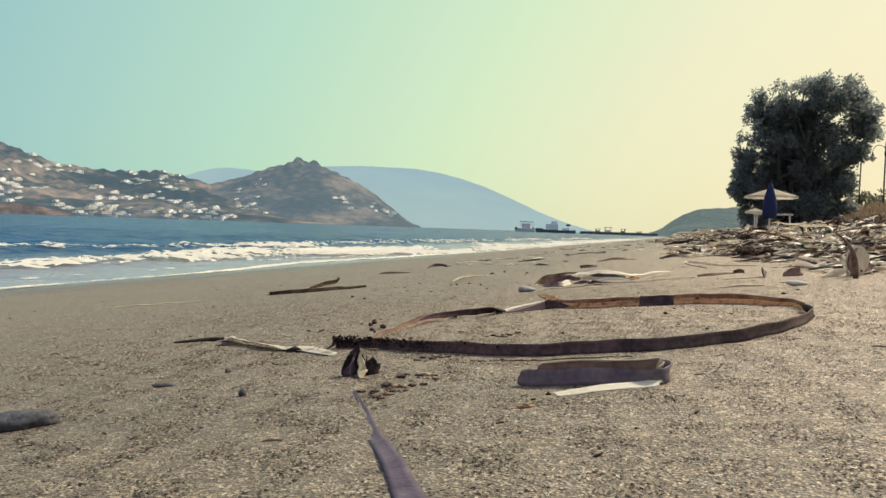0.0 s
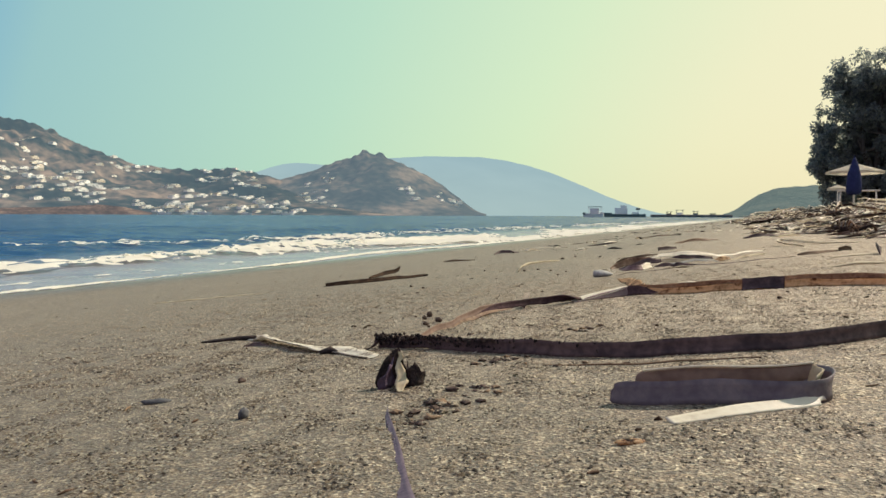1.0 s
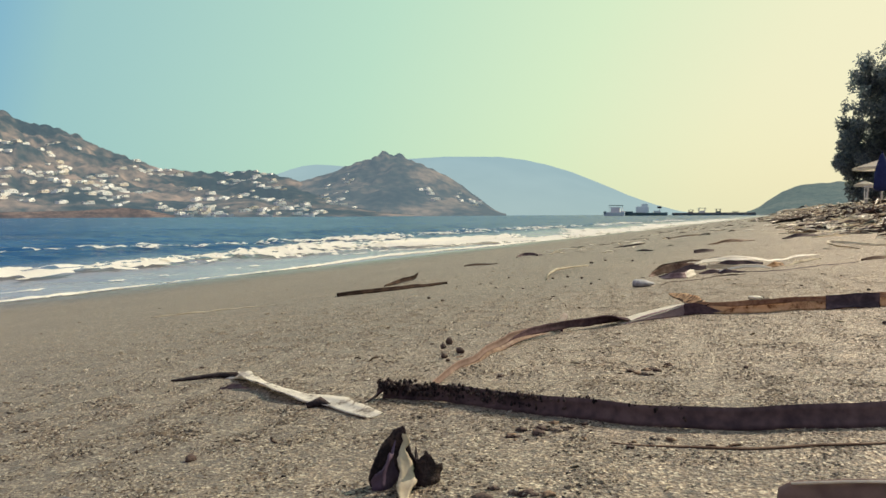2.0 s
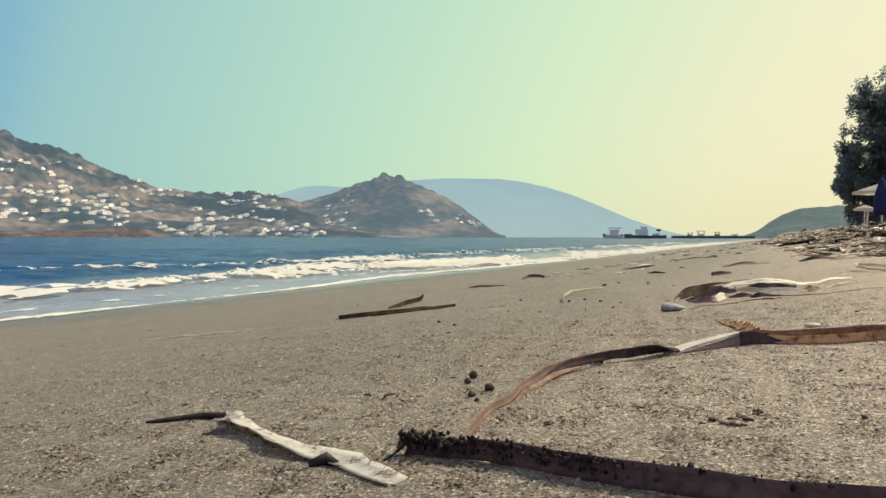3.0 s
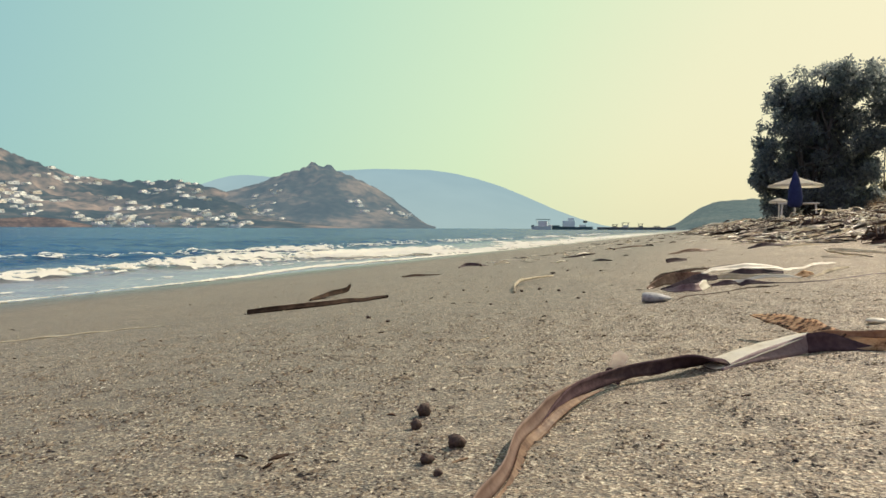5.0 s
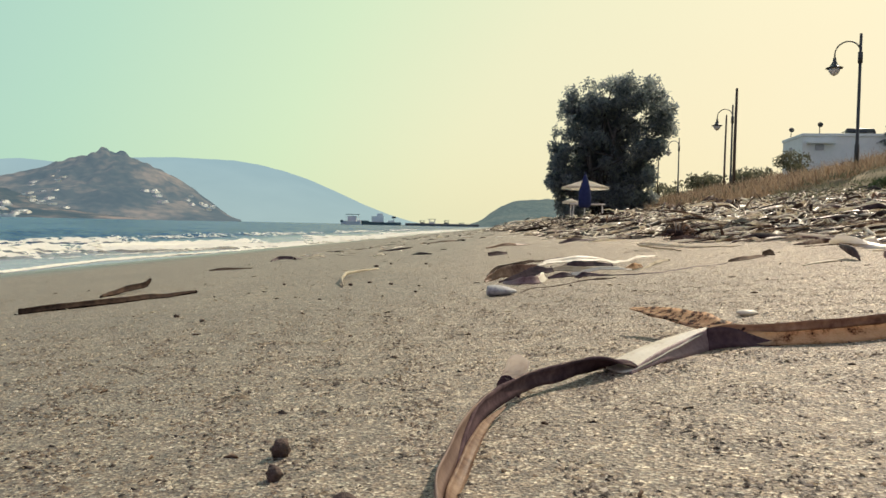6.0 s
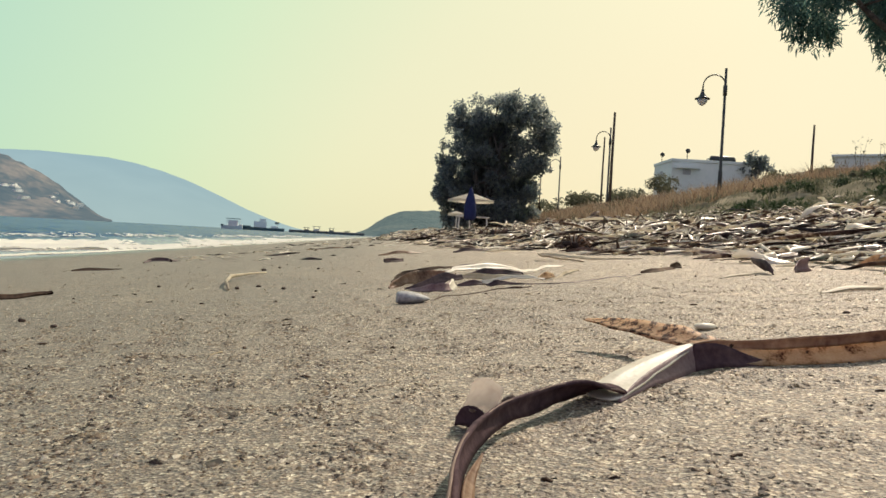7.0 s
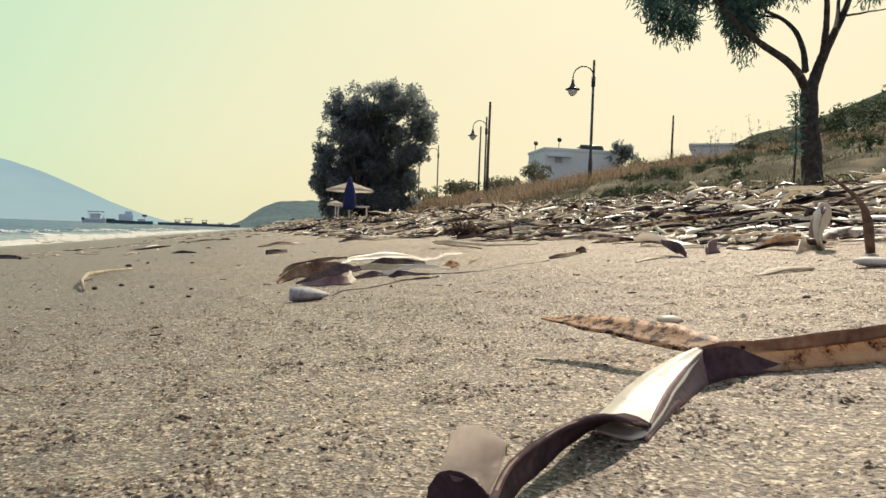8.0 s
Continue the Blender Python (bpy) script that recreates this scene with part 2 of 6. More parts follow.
darkened(GRAIN)
darkened(PALE_GRAIN)
LEAF_DARK = leaf_mat("dark_wet_leaf", [(0.1, (0.014, 0.011, 0.015)), (0.4, (0.070, 0.046, 0.052)), (0.65, (0.145, 0.095, 0.095)), (0.95, (0.24, 0.16, 0.13))], 45, 0.6, 0.10)
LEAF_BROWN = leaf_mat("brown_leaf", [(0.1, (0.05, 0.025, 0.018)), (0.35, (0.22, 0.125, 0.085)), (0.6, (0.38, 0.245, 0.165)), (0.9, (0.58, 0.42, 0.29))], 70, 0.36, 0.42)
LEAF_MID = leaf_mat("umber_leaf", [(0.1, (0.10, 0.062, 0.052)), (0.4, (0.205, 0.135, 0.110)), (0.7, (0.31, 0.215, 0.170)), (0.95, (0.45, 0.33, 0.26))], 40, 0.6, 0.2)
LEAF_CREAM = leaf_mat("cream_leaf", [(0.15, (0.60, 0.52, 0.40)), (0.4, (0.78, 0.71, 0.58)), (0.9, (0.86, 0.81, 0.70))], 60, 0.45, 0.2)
LEAF_VEIL = leaf_mat("thin_withered_leaf", [(0.1, (0.42, 0.32, 0.29)), (0.4, (0.72, 0.62, 0.56)), (0.8, (0.82, 0.74, 0.67))], 90, 0.5, 0.7)
veil_mix = LEAF_VEIL.node_tree.nodes.new("ShaderNodeMixShader")      # worn so thin that it can be seen through
veil_mix.inputs[0].default_value = 0.45
veil_out = LEAF_VEIL.node_tree.nodes["Material Output"]
link(LEAF_VEIL, veil_out.inputs["Surface"].links[0].from_socket, veil_mix.inputs[1])
link(LEAF_VEIL, LEAF_VEIL.node_tree.nodes.new("ShaderNodeBsdfTransparent").outputs[0], veil_mix.inputs[2])
link(LEAF_VEIL, veil_mix.outputs[0], veil_out.inputs["Surface"])
# dark plum leaf, which also paints the shade on the arch and the fold
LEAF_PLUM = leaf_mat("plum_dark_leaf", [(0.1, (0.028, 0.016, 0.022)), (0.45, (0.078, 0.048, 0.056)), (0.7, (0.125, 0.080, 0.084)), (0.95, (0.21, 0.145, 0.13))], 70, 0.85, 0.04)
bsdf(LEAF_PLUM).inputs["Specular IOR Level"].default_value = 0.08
LEAF_LILAC = leaf_mat("lilac_grey_leaf", [(0.1, (0.085, 0.068, 0.085)), (0.42, (0.165, 0.138, 0.170)), (0.65, (0.235, 0.195, 0.215)), (0.95, (0.34, 0.275, 0.26))], 55, 0.42, 0.25)
LEAF_HUSK = leaf_mat("matt_brown_husk", [(0.1, (0.02, 0.013, 0.011)), (0.42, (0.070, 0.044, 0.031)), (0.7, (0.14, 0.092, 0.062)), (0.95, (0.30, 0.22, 0.15))], 60, 0.85, 0.12)
LEAF_STRAW = leaf_mat("matt_straw_leaf", [(0.1, (0.20, 0.14, 0.09)), (0.4, (0.50, 0.41, 0.28)), (0.8, (0.72, 0.64, 0.48))], 45, 0.75, 0.3)
LEAF_PALE = leaf_mat("pale_leaf", [(0.1, (0.16, 0.11, 0.08)), (0.32, (0.46, 0.38, 0.27)), (0.6, (0.68, 0.60, 0.46)), (0.9, (0.80, 0.74, 0.62))], 70, 0.5, 0.35)
LEAF_BLEACHED = leaf_mat("bleached_leaf", [(0.24, (0.07, 0.05, 0.045)), (0.34, (0.40, 0.34, 0.28)), (0.46, (0.72, 0.67, 0.58)), (0.9, (0.84, 0.80, 0.73))], 110, 0.5, 0.3)
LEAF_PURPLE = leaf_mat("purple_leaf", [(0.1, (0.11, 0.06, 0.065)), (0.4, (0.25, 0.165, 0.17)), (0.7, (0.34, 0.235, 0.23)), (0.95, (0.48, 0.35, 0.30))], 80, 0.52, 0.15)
LEAF_RUST = leaf_mat("speckled_rust_leaf", [(0.40, (0.035, 0.012, 0.010)), (0.455, (0.26, 0.09, 0.045)), (0.50, (0.70, 0.44, 0.25)), (0.8, (0.84, 0.65, 0.42))], 340, 0.45, 0.5, None)
LEAF_TAN = leaf_mat("tan_speckled_leaf", [(0.25, (0.06, 0.025, 0.014)), (0.32, (0.38, 0.20, 0.10)), (0.48, (0.70, 0.48, 0.28)), (0.85, (0.82, 0.64, 0.42))], 190, 0.5, 0.55)
LEAF_SLATE = leaf_mat("slate_purple_leaf", [(0.1, (0.05, 0.032, 0.055)), (0.45, (0.105, 0.072, 0.115)), (0.7, (0.15, 0.108, 0.150)), (0.95, (0.25, 0.19, 0.21))], 80, 0.5, 0.1)
CRUST = rough_mat("black_crust", [(0.2, (0.013, 0.010, 0.013)), (0.6, (0.038, 0.028, 0.029)), (0.9, (0.10, 0.068, 0.057))], 200, 0.8, 0.8, 0.001)
DRIFT = rough_mat("driftwood", [(0.2, (0.05, 0.03, 0.02)), (0.5, (0.13, 0.08, 0.055)), (0.8, (0.22, 0.15, 0.10))], 40, 0.8, 0.6, 0.001)
WRACK = leaf_mat("dry_wrack", [(0.12, (0.028, 0.017, 0.020)), (0.33, (0.105, 0.065, 0.058)), (0.45, (0.26, 0.18, 0.135)), (0.53, (0.60, 0.51, 0.40)), (0.63, (0.86, 0.79, 0.67)), (0.95, (0.90, 0.85, 0.75))], 25, 0.36, 0.45, "island")
bsdf(WRACK).inputs["Specular IOR Level"].default_value = 0.5
WRACK_DARK = leaf_mat("rotting_wrack", [(0.1, (0.012, 0.008, 0.010)), (0.5, (0.050, 0.030, 0.030)), (0.9, (0.13, 0.085, 0.068))], 25, 0.6, 0.12, "island")
STONE = rough_mat("grey_stone", [(0.2, (0.20, 0.19, 0.20)), (0.5, (0.36, 0.345, 0.345)), (0.9, (0.56, 0.54, 0.52))], 120, 0.6, 0.4, 0.0008, None)
SLATE = rough_mat("dark_slate", [(0.2, (0.03, 0.030, 0.036)), (0.6, (0.075, 0.074, 0.085)), (0.9, (0.15, 0.145, 0.15))], 150, 0.55, 0.4, 0.0008, "object")
BARK = rough_mat("bark", [(0.2, (0.028, 0.027, 0.026)), (0.5, (0.068, 0.064, 0.058)), (0.8, (0.13, 0.12, 0.105))], 14, 0.9, 0.9, 0.03, None)
# leaf colours lifted pale and bluish to stand in for haze
FOLIAGE = leaf_mat("hazed_foliage", [(0.0, (0.14, 0.165, 0.185)), (0.5, (0.235, 0.270, 0.275)), (1.0, (0.34, 0.37, 0.32))], 3, 0.40, 0.70, "island")
FEATHER = leaf_mat("feathery_foliage", [(0.0, (0.050, 0.115, 0.115)), (0.5, (0.10, 0.195, 0.180)), (1.0, (0.17, 0.27, 0.22))], 6, 0.5, 0.55, "island")
SHRUB = leaf_mat("shrub_foliage", [(0.0, (0.075, 0.085, 0.060)), (0.5, (0.150, 0.155, 0.105)), (1.0, (0.24, 0.225, 0.140))], 3, 0.6, 0.4, "island")
DEEP_SHRUB = leaf_mat("deep_green_shrub", [(0.0, (0.025, 0.045, 0.022)), (0.5, (0.055, 0.085, 0.042)), (1.0, (0.10, 0.125, 0.065))], 3, 0.6, 0.3, "island")
STRAW = leaf_mat("dry_grass", [(0.0, (0.16, 0.105, 0.068)), (0.5, (0.39, 0.280, 0.180)), (1.0, (0.56, 0.43, 0.29))], 3, 0.7, 0.25, "island")
CREAM = leaf_mat("canvas_cream", [(0.2, (0.72, 0.68, 0.60)), (0.8, (0.82, 0.79, 0.72))], 5, 0.85, 0.45, None)
NAVY = rough_mat("canvas_navy", [(0.2, (0.012, 0.018, 0.07)), (0.8, (0.025, 0.035, 0.12))], 5, 0.85, 0.2, 0.004, None)
WHITE = rough_mat("white_paint", [(0.2, (0.66, 0.65, 0.62)), (0.6, (0.80, 0.79, 0.76)), (0.9, (0.86, 0.85, 0.83))], 1.5, 0.7, 0.1, 0.004, None)
PLASTER = rough_mat("lime_plaster", [(0.0, (0.66, 0.58, 0.48)), (0.22, (0.78, 0.74, 0.67)), (0.5, (0.85, 0.84, 0.81)), (1.0, (0.88, 0.87, 0.85))], 0.3, 0.85, 0.1, 0.02, "object")
LIMEWASH = rough_mat("blue_white_limewash", [(0.1, (0.66, 0.74, 0.73)), (0.5, (0.74, 0.82, 0.80)), (0.9, (0.80, 0.86, 0.84))], 0.6, 0.85, 0.1, 0.02, None)
GLASS_DARK = material("dark_window", (0.03, 0.04, 0.05), 0.12, 0.0, 0.5)
IRON = rough_mat("painted_iron", [(0.2, (0.02, 0.024, 0.026)), (0.8, (0.05, 0.055, 0.055))], 20, 0.45, 0.2, 0.001, None, spec=0.5)
WOODPOLE = rough_mat("pole_wood", [(0.2, (0.045, 0.035, 0.028)), (0.8, (0.12, 0.095, 0.075))], 10, 0.9, 0.5, 0.004, None)
OPAL = material("opal_glass", (0.72, 0.72, 0.68), 0.25, 0.0, 0.5)
TEAL = rough_mat("teal_boat_paint", [(0.2, (0.58, 0.70, 0.68)), (0.8, (0.68, 0.78, 0.75))], 2, 0.5, 0.1, 0.004, None)
HULL = rough_mat("dark_hull", [(0.2, (0.07, 0.13, 0.14)), (0.8, (0.13, 0.20, 0.20))], 2, 0.5, 0.1, 0.004, None)
CONCRETE = rough_mat("jetty_concrete", [(0.2, (0.16, 0.16, 0.15)), (0.8, (0.32, 0.31, 0.29))], 0.8, 0.9, 0.3, 0.02, None)
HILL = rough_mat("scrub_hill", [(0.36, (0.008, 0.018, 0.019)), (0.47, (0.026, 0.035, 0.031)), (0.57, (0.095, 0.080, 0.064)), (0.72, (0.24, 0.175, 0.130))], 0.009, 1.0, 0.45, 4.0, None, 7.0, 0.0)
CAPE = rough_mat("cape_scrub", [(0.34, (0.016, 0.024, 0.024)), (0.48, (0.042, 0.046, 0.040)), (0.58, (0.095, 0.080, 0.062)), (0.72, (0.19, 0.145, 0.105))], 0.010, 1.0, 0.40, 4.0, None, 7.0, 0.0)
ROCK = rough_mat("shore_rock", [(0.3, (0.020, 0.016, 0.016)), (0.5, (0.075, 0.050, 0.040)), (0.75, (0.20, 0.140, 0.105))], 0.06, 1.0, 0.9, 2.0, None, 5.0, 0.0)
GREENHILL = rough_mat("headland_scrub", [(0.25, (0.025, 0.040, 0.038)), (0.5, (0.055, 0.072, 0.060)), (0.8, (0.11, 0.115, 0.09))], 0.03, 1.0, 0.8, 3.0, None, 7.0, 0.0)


def haze_glow(m, color):
    """Haze over the far hills across the bay, put in as a faint glow."""
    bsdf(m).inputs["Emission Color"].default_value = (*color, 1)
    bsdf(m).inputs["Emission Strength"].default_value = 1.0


haze_glow(HILL, (0.078, 0.108, 0.132))
haze_glow(CAPE, (0.098, 0.138, 0.168))
haze_glow(ROCK, (0.075, 0.080, 0.090))
haze_glow(GREENHILL, (0.085, 0.118, 0.125))


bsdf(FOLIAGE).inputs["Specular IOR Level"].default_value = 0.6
THICKET = rough_mat("green_thicket", [(0.3, (0.012, 0.026, 0.014)), (0.5, (0.030, 0.055, 0.030)), (0.7, (0.070, 0.095, 0.052))], 0.5, 1.0, 0.9, 0.8, None, 6.0, 0.1)


def haze_backdrop(name, low, high):
    """A far range: a plain, slightly mottled backdrop with haze painted into its glow, paler at its foot."""
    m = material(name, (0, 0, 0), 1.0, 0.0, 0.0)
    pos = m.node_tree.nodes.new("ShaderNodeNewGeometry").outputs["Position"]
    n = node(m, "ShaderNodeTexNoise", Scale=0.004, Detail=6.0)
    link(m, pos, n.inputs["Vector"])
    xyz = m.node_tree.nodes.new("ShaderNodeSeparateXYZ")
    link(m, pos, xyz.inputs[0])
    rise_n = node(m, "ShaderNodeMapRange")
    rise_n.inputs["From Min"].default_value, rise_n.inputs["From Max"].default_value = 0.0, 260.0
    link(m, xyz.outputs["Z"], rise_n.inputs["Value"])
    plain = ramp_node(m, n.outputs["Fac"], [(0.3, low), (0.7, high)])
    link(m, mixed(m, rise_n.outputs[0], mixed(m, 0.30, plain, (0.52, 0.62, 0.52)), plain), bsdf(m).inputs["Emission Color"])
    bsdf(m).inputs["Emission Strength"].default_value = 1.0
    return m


RANGE = haze_backdrop("far_range", (0.320, 0.465, 0.510), (0.355, 0.505, 0.545))


# ---- building helpers ----
SHORE = radians(18.0)            # the shoreline's heading, clockwise from +y
AX, AY = math.sin(SHORE), math.cos(SHORE)


def to_sc(x, y):
    return x * AX + y * AY, x * AY - y * AX


def to_xy(s, c):
    return s * AX + c * AY, s * AY - c * AX


class Waves:
    """A sum of sines: a smooth seeded noise that works on arrays."""
    def __init__(self, seed, n, short, long):
        r = np.random.default_rng(seed)
        self.k = 2 * np.pi / np.exp(r.uniform(np.log(short), np.log(long), n))
        self.a = r.uniform(0, 2 * np.pi, n)
        self.p = r.uniform(0, 2 * np.pi, n)

    def __call__(self, x, y):
        total = 0
        for k, a, p in zip(self.k, self.a, self.p):
            total = total + np.sin(k * (x * np.cos(a) + y * np.sin(a)) + p)
        return total / math.sqrt(len(self.k))


micro, dunes, mound, patchy = Waves(1, 14, 0.035, 0.13), Waves(2, 10, 3.0, 14.0), Waves(3, 12, 0.25, 1.2), Waves(4, 10, 0.5, 2.5)
hummock = Waves(6, 12, 0.9, 3.2)
PROFILE = [(-600, -40), (-40, -4.5), (-8, -0.50), (-5, -0.058), (1, 0.486), (3, 0.71), (5, 0.97), (7, 1.22), (9, 1.66), (11.5, 2.50), (14, 3.05), (20, 3.85), (33, 6.7), (66, 14.5), (120, 22), (400, 40), (3000, 90)]
P_C, P_Z = [p[0] for p in PROFILE], [p[1] for p in PROFILE]


def wrack_edge(s):
    return np.interp(s, [-3, 0.6, 1.3, 2.0, 3.0, 6.0, 12.0, 40.0], [0.42, 0.36, 0.27, 0.17, 0.02, -0.05, -0.35, -0.9])


def ground_z(x, y):
    s, c = to_sc(x, y)
    z = np.interp(c, P_C, P_Z)
    near = np.exp(-((x - 0.1) ** 2 + (y - 0.7) ** 2) / 2.5)
    z = z + 0.0005 * micro(x, y) * (0.6 + near)
    up = np.clip((c - wrack_edge(s)) / 0.7, 0, 1) * np.clip((9 - c) / 3, 0, 1)
    z = z + up * (0.012 + 0.022 * mound(x, y))
    z = z + np.clip((c - 4.5) / 4, 0, 1) * (0.05 * dunes(x, y) + 0.05 * patchy(x * 0.8, y * 0.8))
    # lumpy, undercut bank at the foot of the dune
    z = z + np.exp(-((c - 9.6) / 1.9) ** 2) * np.clip((s - 3.0) / 3.0, 0, 1) * 0.16 * np.tanh(1.6 * hummock(x, y))
    # shallow hollows in the sand about the arching leaf and the pebble
    z = z - 0.003 * np.exp(-((x - 0.05) ** 2 + (y - 0.84) ** 2) / 0.020) - 0.004 * np.exp(-((x - 0.16) ** 2 + (y - 1.27) ** 2) / 0.045)
    return z


def mesh_object(name, verts, faces, mat, parent=None, smooth=True):
    me = bpy.data.meshes.new(name)
    if isinstance(faces, np.ndarray):
        v = np.ascontiguousarray(verts, dtype=np.float32)
        k = faces.shape[1]
        me.vertices.add(len(v))
        me.vertices.foreach_set("co", v.ravel())
        me.loops.add(faces.size)
        me.loops.foreach_set("vertex_index", faces.astype(np.int32).ravel())
        me.polygons.add(len(faces))
        me.polygons.foreach_set("loop_start", np.arange(0, faces.size, k, dtype=np.int32))
        me.update(calc_edges=True)
    else:
        me.from_pydata([tuple(map(float, v)) for v in verts], [], [tuple(map(int, f)) for f in faces])
    me.materials.append(mat)
    if smooth:
        me.shade_smooth()
    ob = new(name, me)
    if parent is not None:
        ob.parent = parent
    return ob


def part(name, bm, mat, parent=None, label="", smooth=False):
    me = bpy.data.meshes.new(name)
    bm.to_mesh(me)
    bm.free()
    me.materials.append(mat)
    if smooth:
        me.shade_smooth()
    ob = new(name, me)
    if parent is not None:
        ob.parent = parent
    if label:
        tagged(ob, label)
    return ob


def empty(name, m, label, category, group=""):
    ob = new(name)
    ob.matrix_world = m
    return tagged(ob, label, category, group)


def add_box(bm, size, at, turn=0.0, bevel=0.0):
    r = bmesh.ops.create_cube(bm, size=1.0, matrix=Matrix.Translation(at) @ Matrix.Rotation(turn, 4, "Z") @ Matrix.Diagonal((*size, 1)))
    if bevel:
        es = list({e for v in r["verts"] for e in v.link_edges})
        bmesh.ops.bevel(bm, geom=es, offset=bevel, segments=2, affect="EDGES", profile=0.5)


def box_part(name, size, at, mat, parent=None, turn=0.0, bevel=0.0, label=""):
    bm = bmesh.new()
    add_box(bm, size, at, turn, bevel)
    return part(name, bm, mat, parent, label)


def tube_data(points, radii, sides=8, wob=0.0, seed=0):
    """A tapered tube along points, closed at both ends."""
    r = np.random.default_rng(seed)
    pts = [Vector(p) for p in points]
    verts, faces = [], []
    ref = Vector((0.31, 0.17, 0.93)).normalized()
    for i, p in enumerate(pts):
        d = (pts[min(i + 1, len(pts) - 1)] - pts[max(i - 1, 0)]).normalized()
        u = d.cross(ref)
        if u.length < 0.05:
            u = d.cross(Vector((1, 0, 0)))
        u.normalize()
        v = d.cross(u)
        for k in range(sides):
            a = 2 * math.pi * k / sides
            q = radii[i] * (1 + wob * r.uniform(-1, 1))
            verts.append(p + u * (q * math.cos(a)) + v * (q * math.sin(a)))
    for i in range(len(pts) - 1):
        for k in range(sides):
            a, b = i * sides + k, i * sides + (k + 1) % sides
            faces.append((a, b, b + sides, a + sides))
    faces.append(tuple(range(sides - 1, -1, -1)))
    faces.append(tuple(range((len(pts) - 1) * sides, len(pts) * sides)))
    return verts, faces


def tube(name, points, radii, mat, parent=None, sides=8, wob=0.0, seed=0):
    v, f = tube_data(points, radii, sides, wob, seed)
    return mesh_object(name, v, f, mat, parent)


def spline(keys, per=10):
    """Catmull-Rom through rows of numbers."""
    k = np.array(keys, float)
    k = np.vstack([2 * k[0] - k[1], k, 2 * k[-1] - k[-2]])
    out = []
    for i in range(1, len(k) - 2):
        for t in np.arange(per) / per:
            a, b, c, d = k[i - 1:i + 3]
            out.append(0.5 * (2 * b + (c - a) * t + (2 * a - 5 * b + 4 * c - d) * t * t + (3 * b - a - 3 * c + d) * t ** 3))
    out.append(k[-2])
    return np.array(out)


def strap(name, keys, mat, label="", category="leaf", parent=None, per=10, thick=0.0006, cup=0.12, ragged=0.05, seed=0, group="", hinged=False):
    """A strap leaf. Rows: x, y, lift of its lower edge over the ground, lean of its face (0 flat, 90 on edge), width."""
    r = np.random.default_rng(seed + 11)
    rows = spline(keys, per)
    n = len(rows)
    verts, faces = [], []
    m = 5
    torn = [np.interp(np.arange(n), np.linspace(0, n, max(3, n // 5)), r.normal(0, ragged, max(3, n // 5))) + r.normal(0, ragged * 0.12, n) for _ in range(2)]
    for i, (x, y, lift, lean, width) in enumerate(rows):
        d = rows[min(i + 1, n - 1)][:2] - rows[max(i - 1, 0)][:2]
        d = d / (np.linalg.norm(d) + 1e-12)
        side = np.array([-d[1], d[0], 0.0])
        a = radians(lean)
        w = side * math.cos(a) + np.array([0, 0, 1.0]) * math.sin(a)
        nrm = -side * math.sin(a) + np.array([0, 0, 1.0]) * math.cos(a)
        base = np.array([x, y, float(ground_z(x, y)) + lift])
        if math.sin(a) < 0:
            base = base - np.array([0, 0, width * math.sin(a)])
        wd = max(width, 0.0004)
        e0, e1 = torn[0][i] * wd, torn[1][i] * wd
        off0 = 0.0 if hinged or abs(math.sin(a)) > 0.6 else -0.5
        for j in range(m):
            f = j / (m - 1)
            pos = base + w * (wd * (off0 + f) + (e0 * (1 - f) + e1 * f)) + nrm * (cup * wd * (4 * (f - 0.5) ** 2 - (1.0 if off0 == 0 else 0.0)) + 0.008 * wd * math.sin(i * 0.5 + j))
            verts.append(pos + nrm * thick / 2)
            verts.append(pos - nrm * thick / 2)
    k = 2 * m
    for i in range(n - 1):
        for j in range(m - 1):
            a, b = i * k + 2 * j, i * k + 2 * j + 2
            faces.append((a, b, b + k, a + k))
            faces.append((a + 1, a + k + 1, b + k + 1, b + 1))
        faces.append((i * k, i * k + k, i * k + k + 1, i * k + 1))
        q = i * k + 2 * (m - 1)
        faces.append((q, q + 1, q + k + 1, q + k))
    for e in (0, (n - 1) * k):
        for j in range(m - 1):
            a, b = e + 2 * j, e + 2 * j + 2
            faces.append((a, a + 1, b + 1, b))
    ob = mesh_object(name, verts, faces, mat, parent)
    return tagged(ob, label, category if parent is None else "", group)


def lump_mesh(name, mat, seed, rough=0.35, squash=(1, 1, 1), detail=2, size=1.0):
    """An uneven rounded lump of radius about size."""
    bm = bmesh.new()
    bmesh.ops.create_icosphere(bm, subdivisions=detail, radius=1.0)
    off = Vector((seed * 3.7, seed * 1.3, seed * 2.1))
    for v in bm.verts:
        q = 1 + rough * noise.noise(v.co * 1.6 + off) + 0.5 * rough * noise.noise(v.co * 4.0 + off)
        v.co = Vector((v.co.x * squash[0], v.co.y * squash[1], v.co.z * squash[2])) * q * size
    me = bpy.data.meshes.new(name)
    bm.to_mesh(me)
    bm.free()
    me.materials.append(mat)
    me.shade_smooth()
    return me


def lump(name, x, y, size, mat, label, category, seed, squash=(1, 1, 1), rough=0.35, sink=0.35, turn=0.0, group="", tilt=0.0):
    ob = new(name, lump_mesh(name, mat, seed, rough, squash, 3 if size > 0.006 else 2, size))
    ob.matrix_world = Matrix.Translation((x, y, float(ground_z(x, y)) + size * squash[2] * (1 - sink))) @ Euler((tilt, 0, turn)).to_matrix().to_4x4()
    return tagged(ob, label, category, group)


STAND = Vector((-0.06, 0.66, 0.43))     # where bearings are taken from


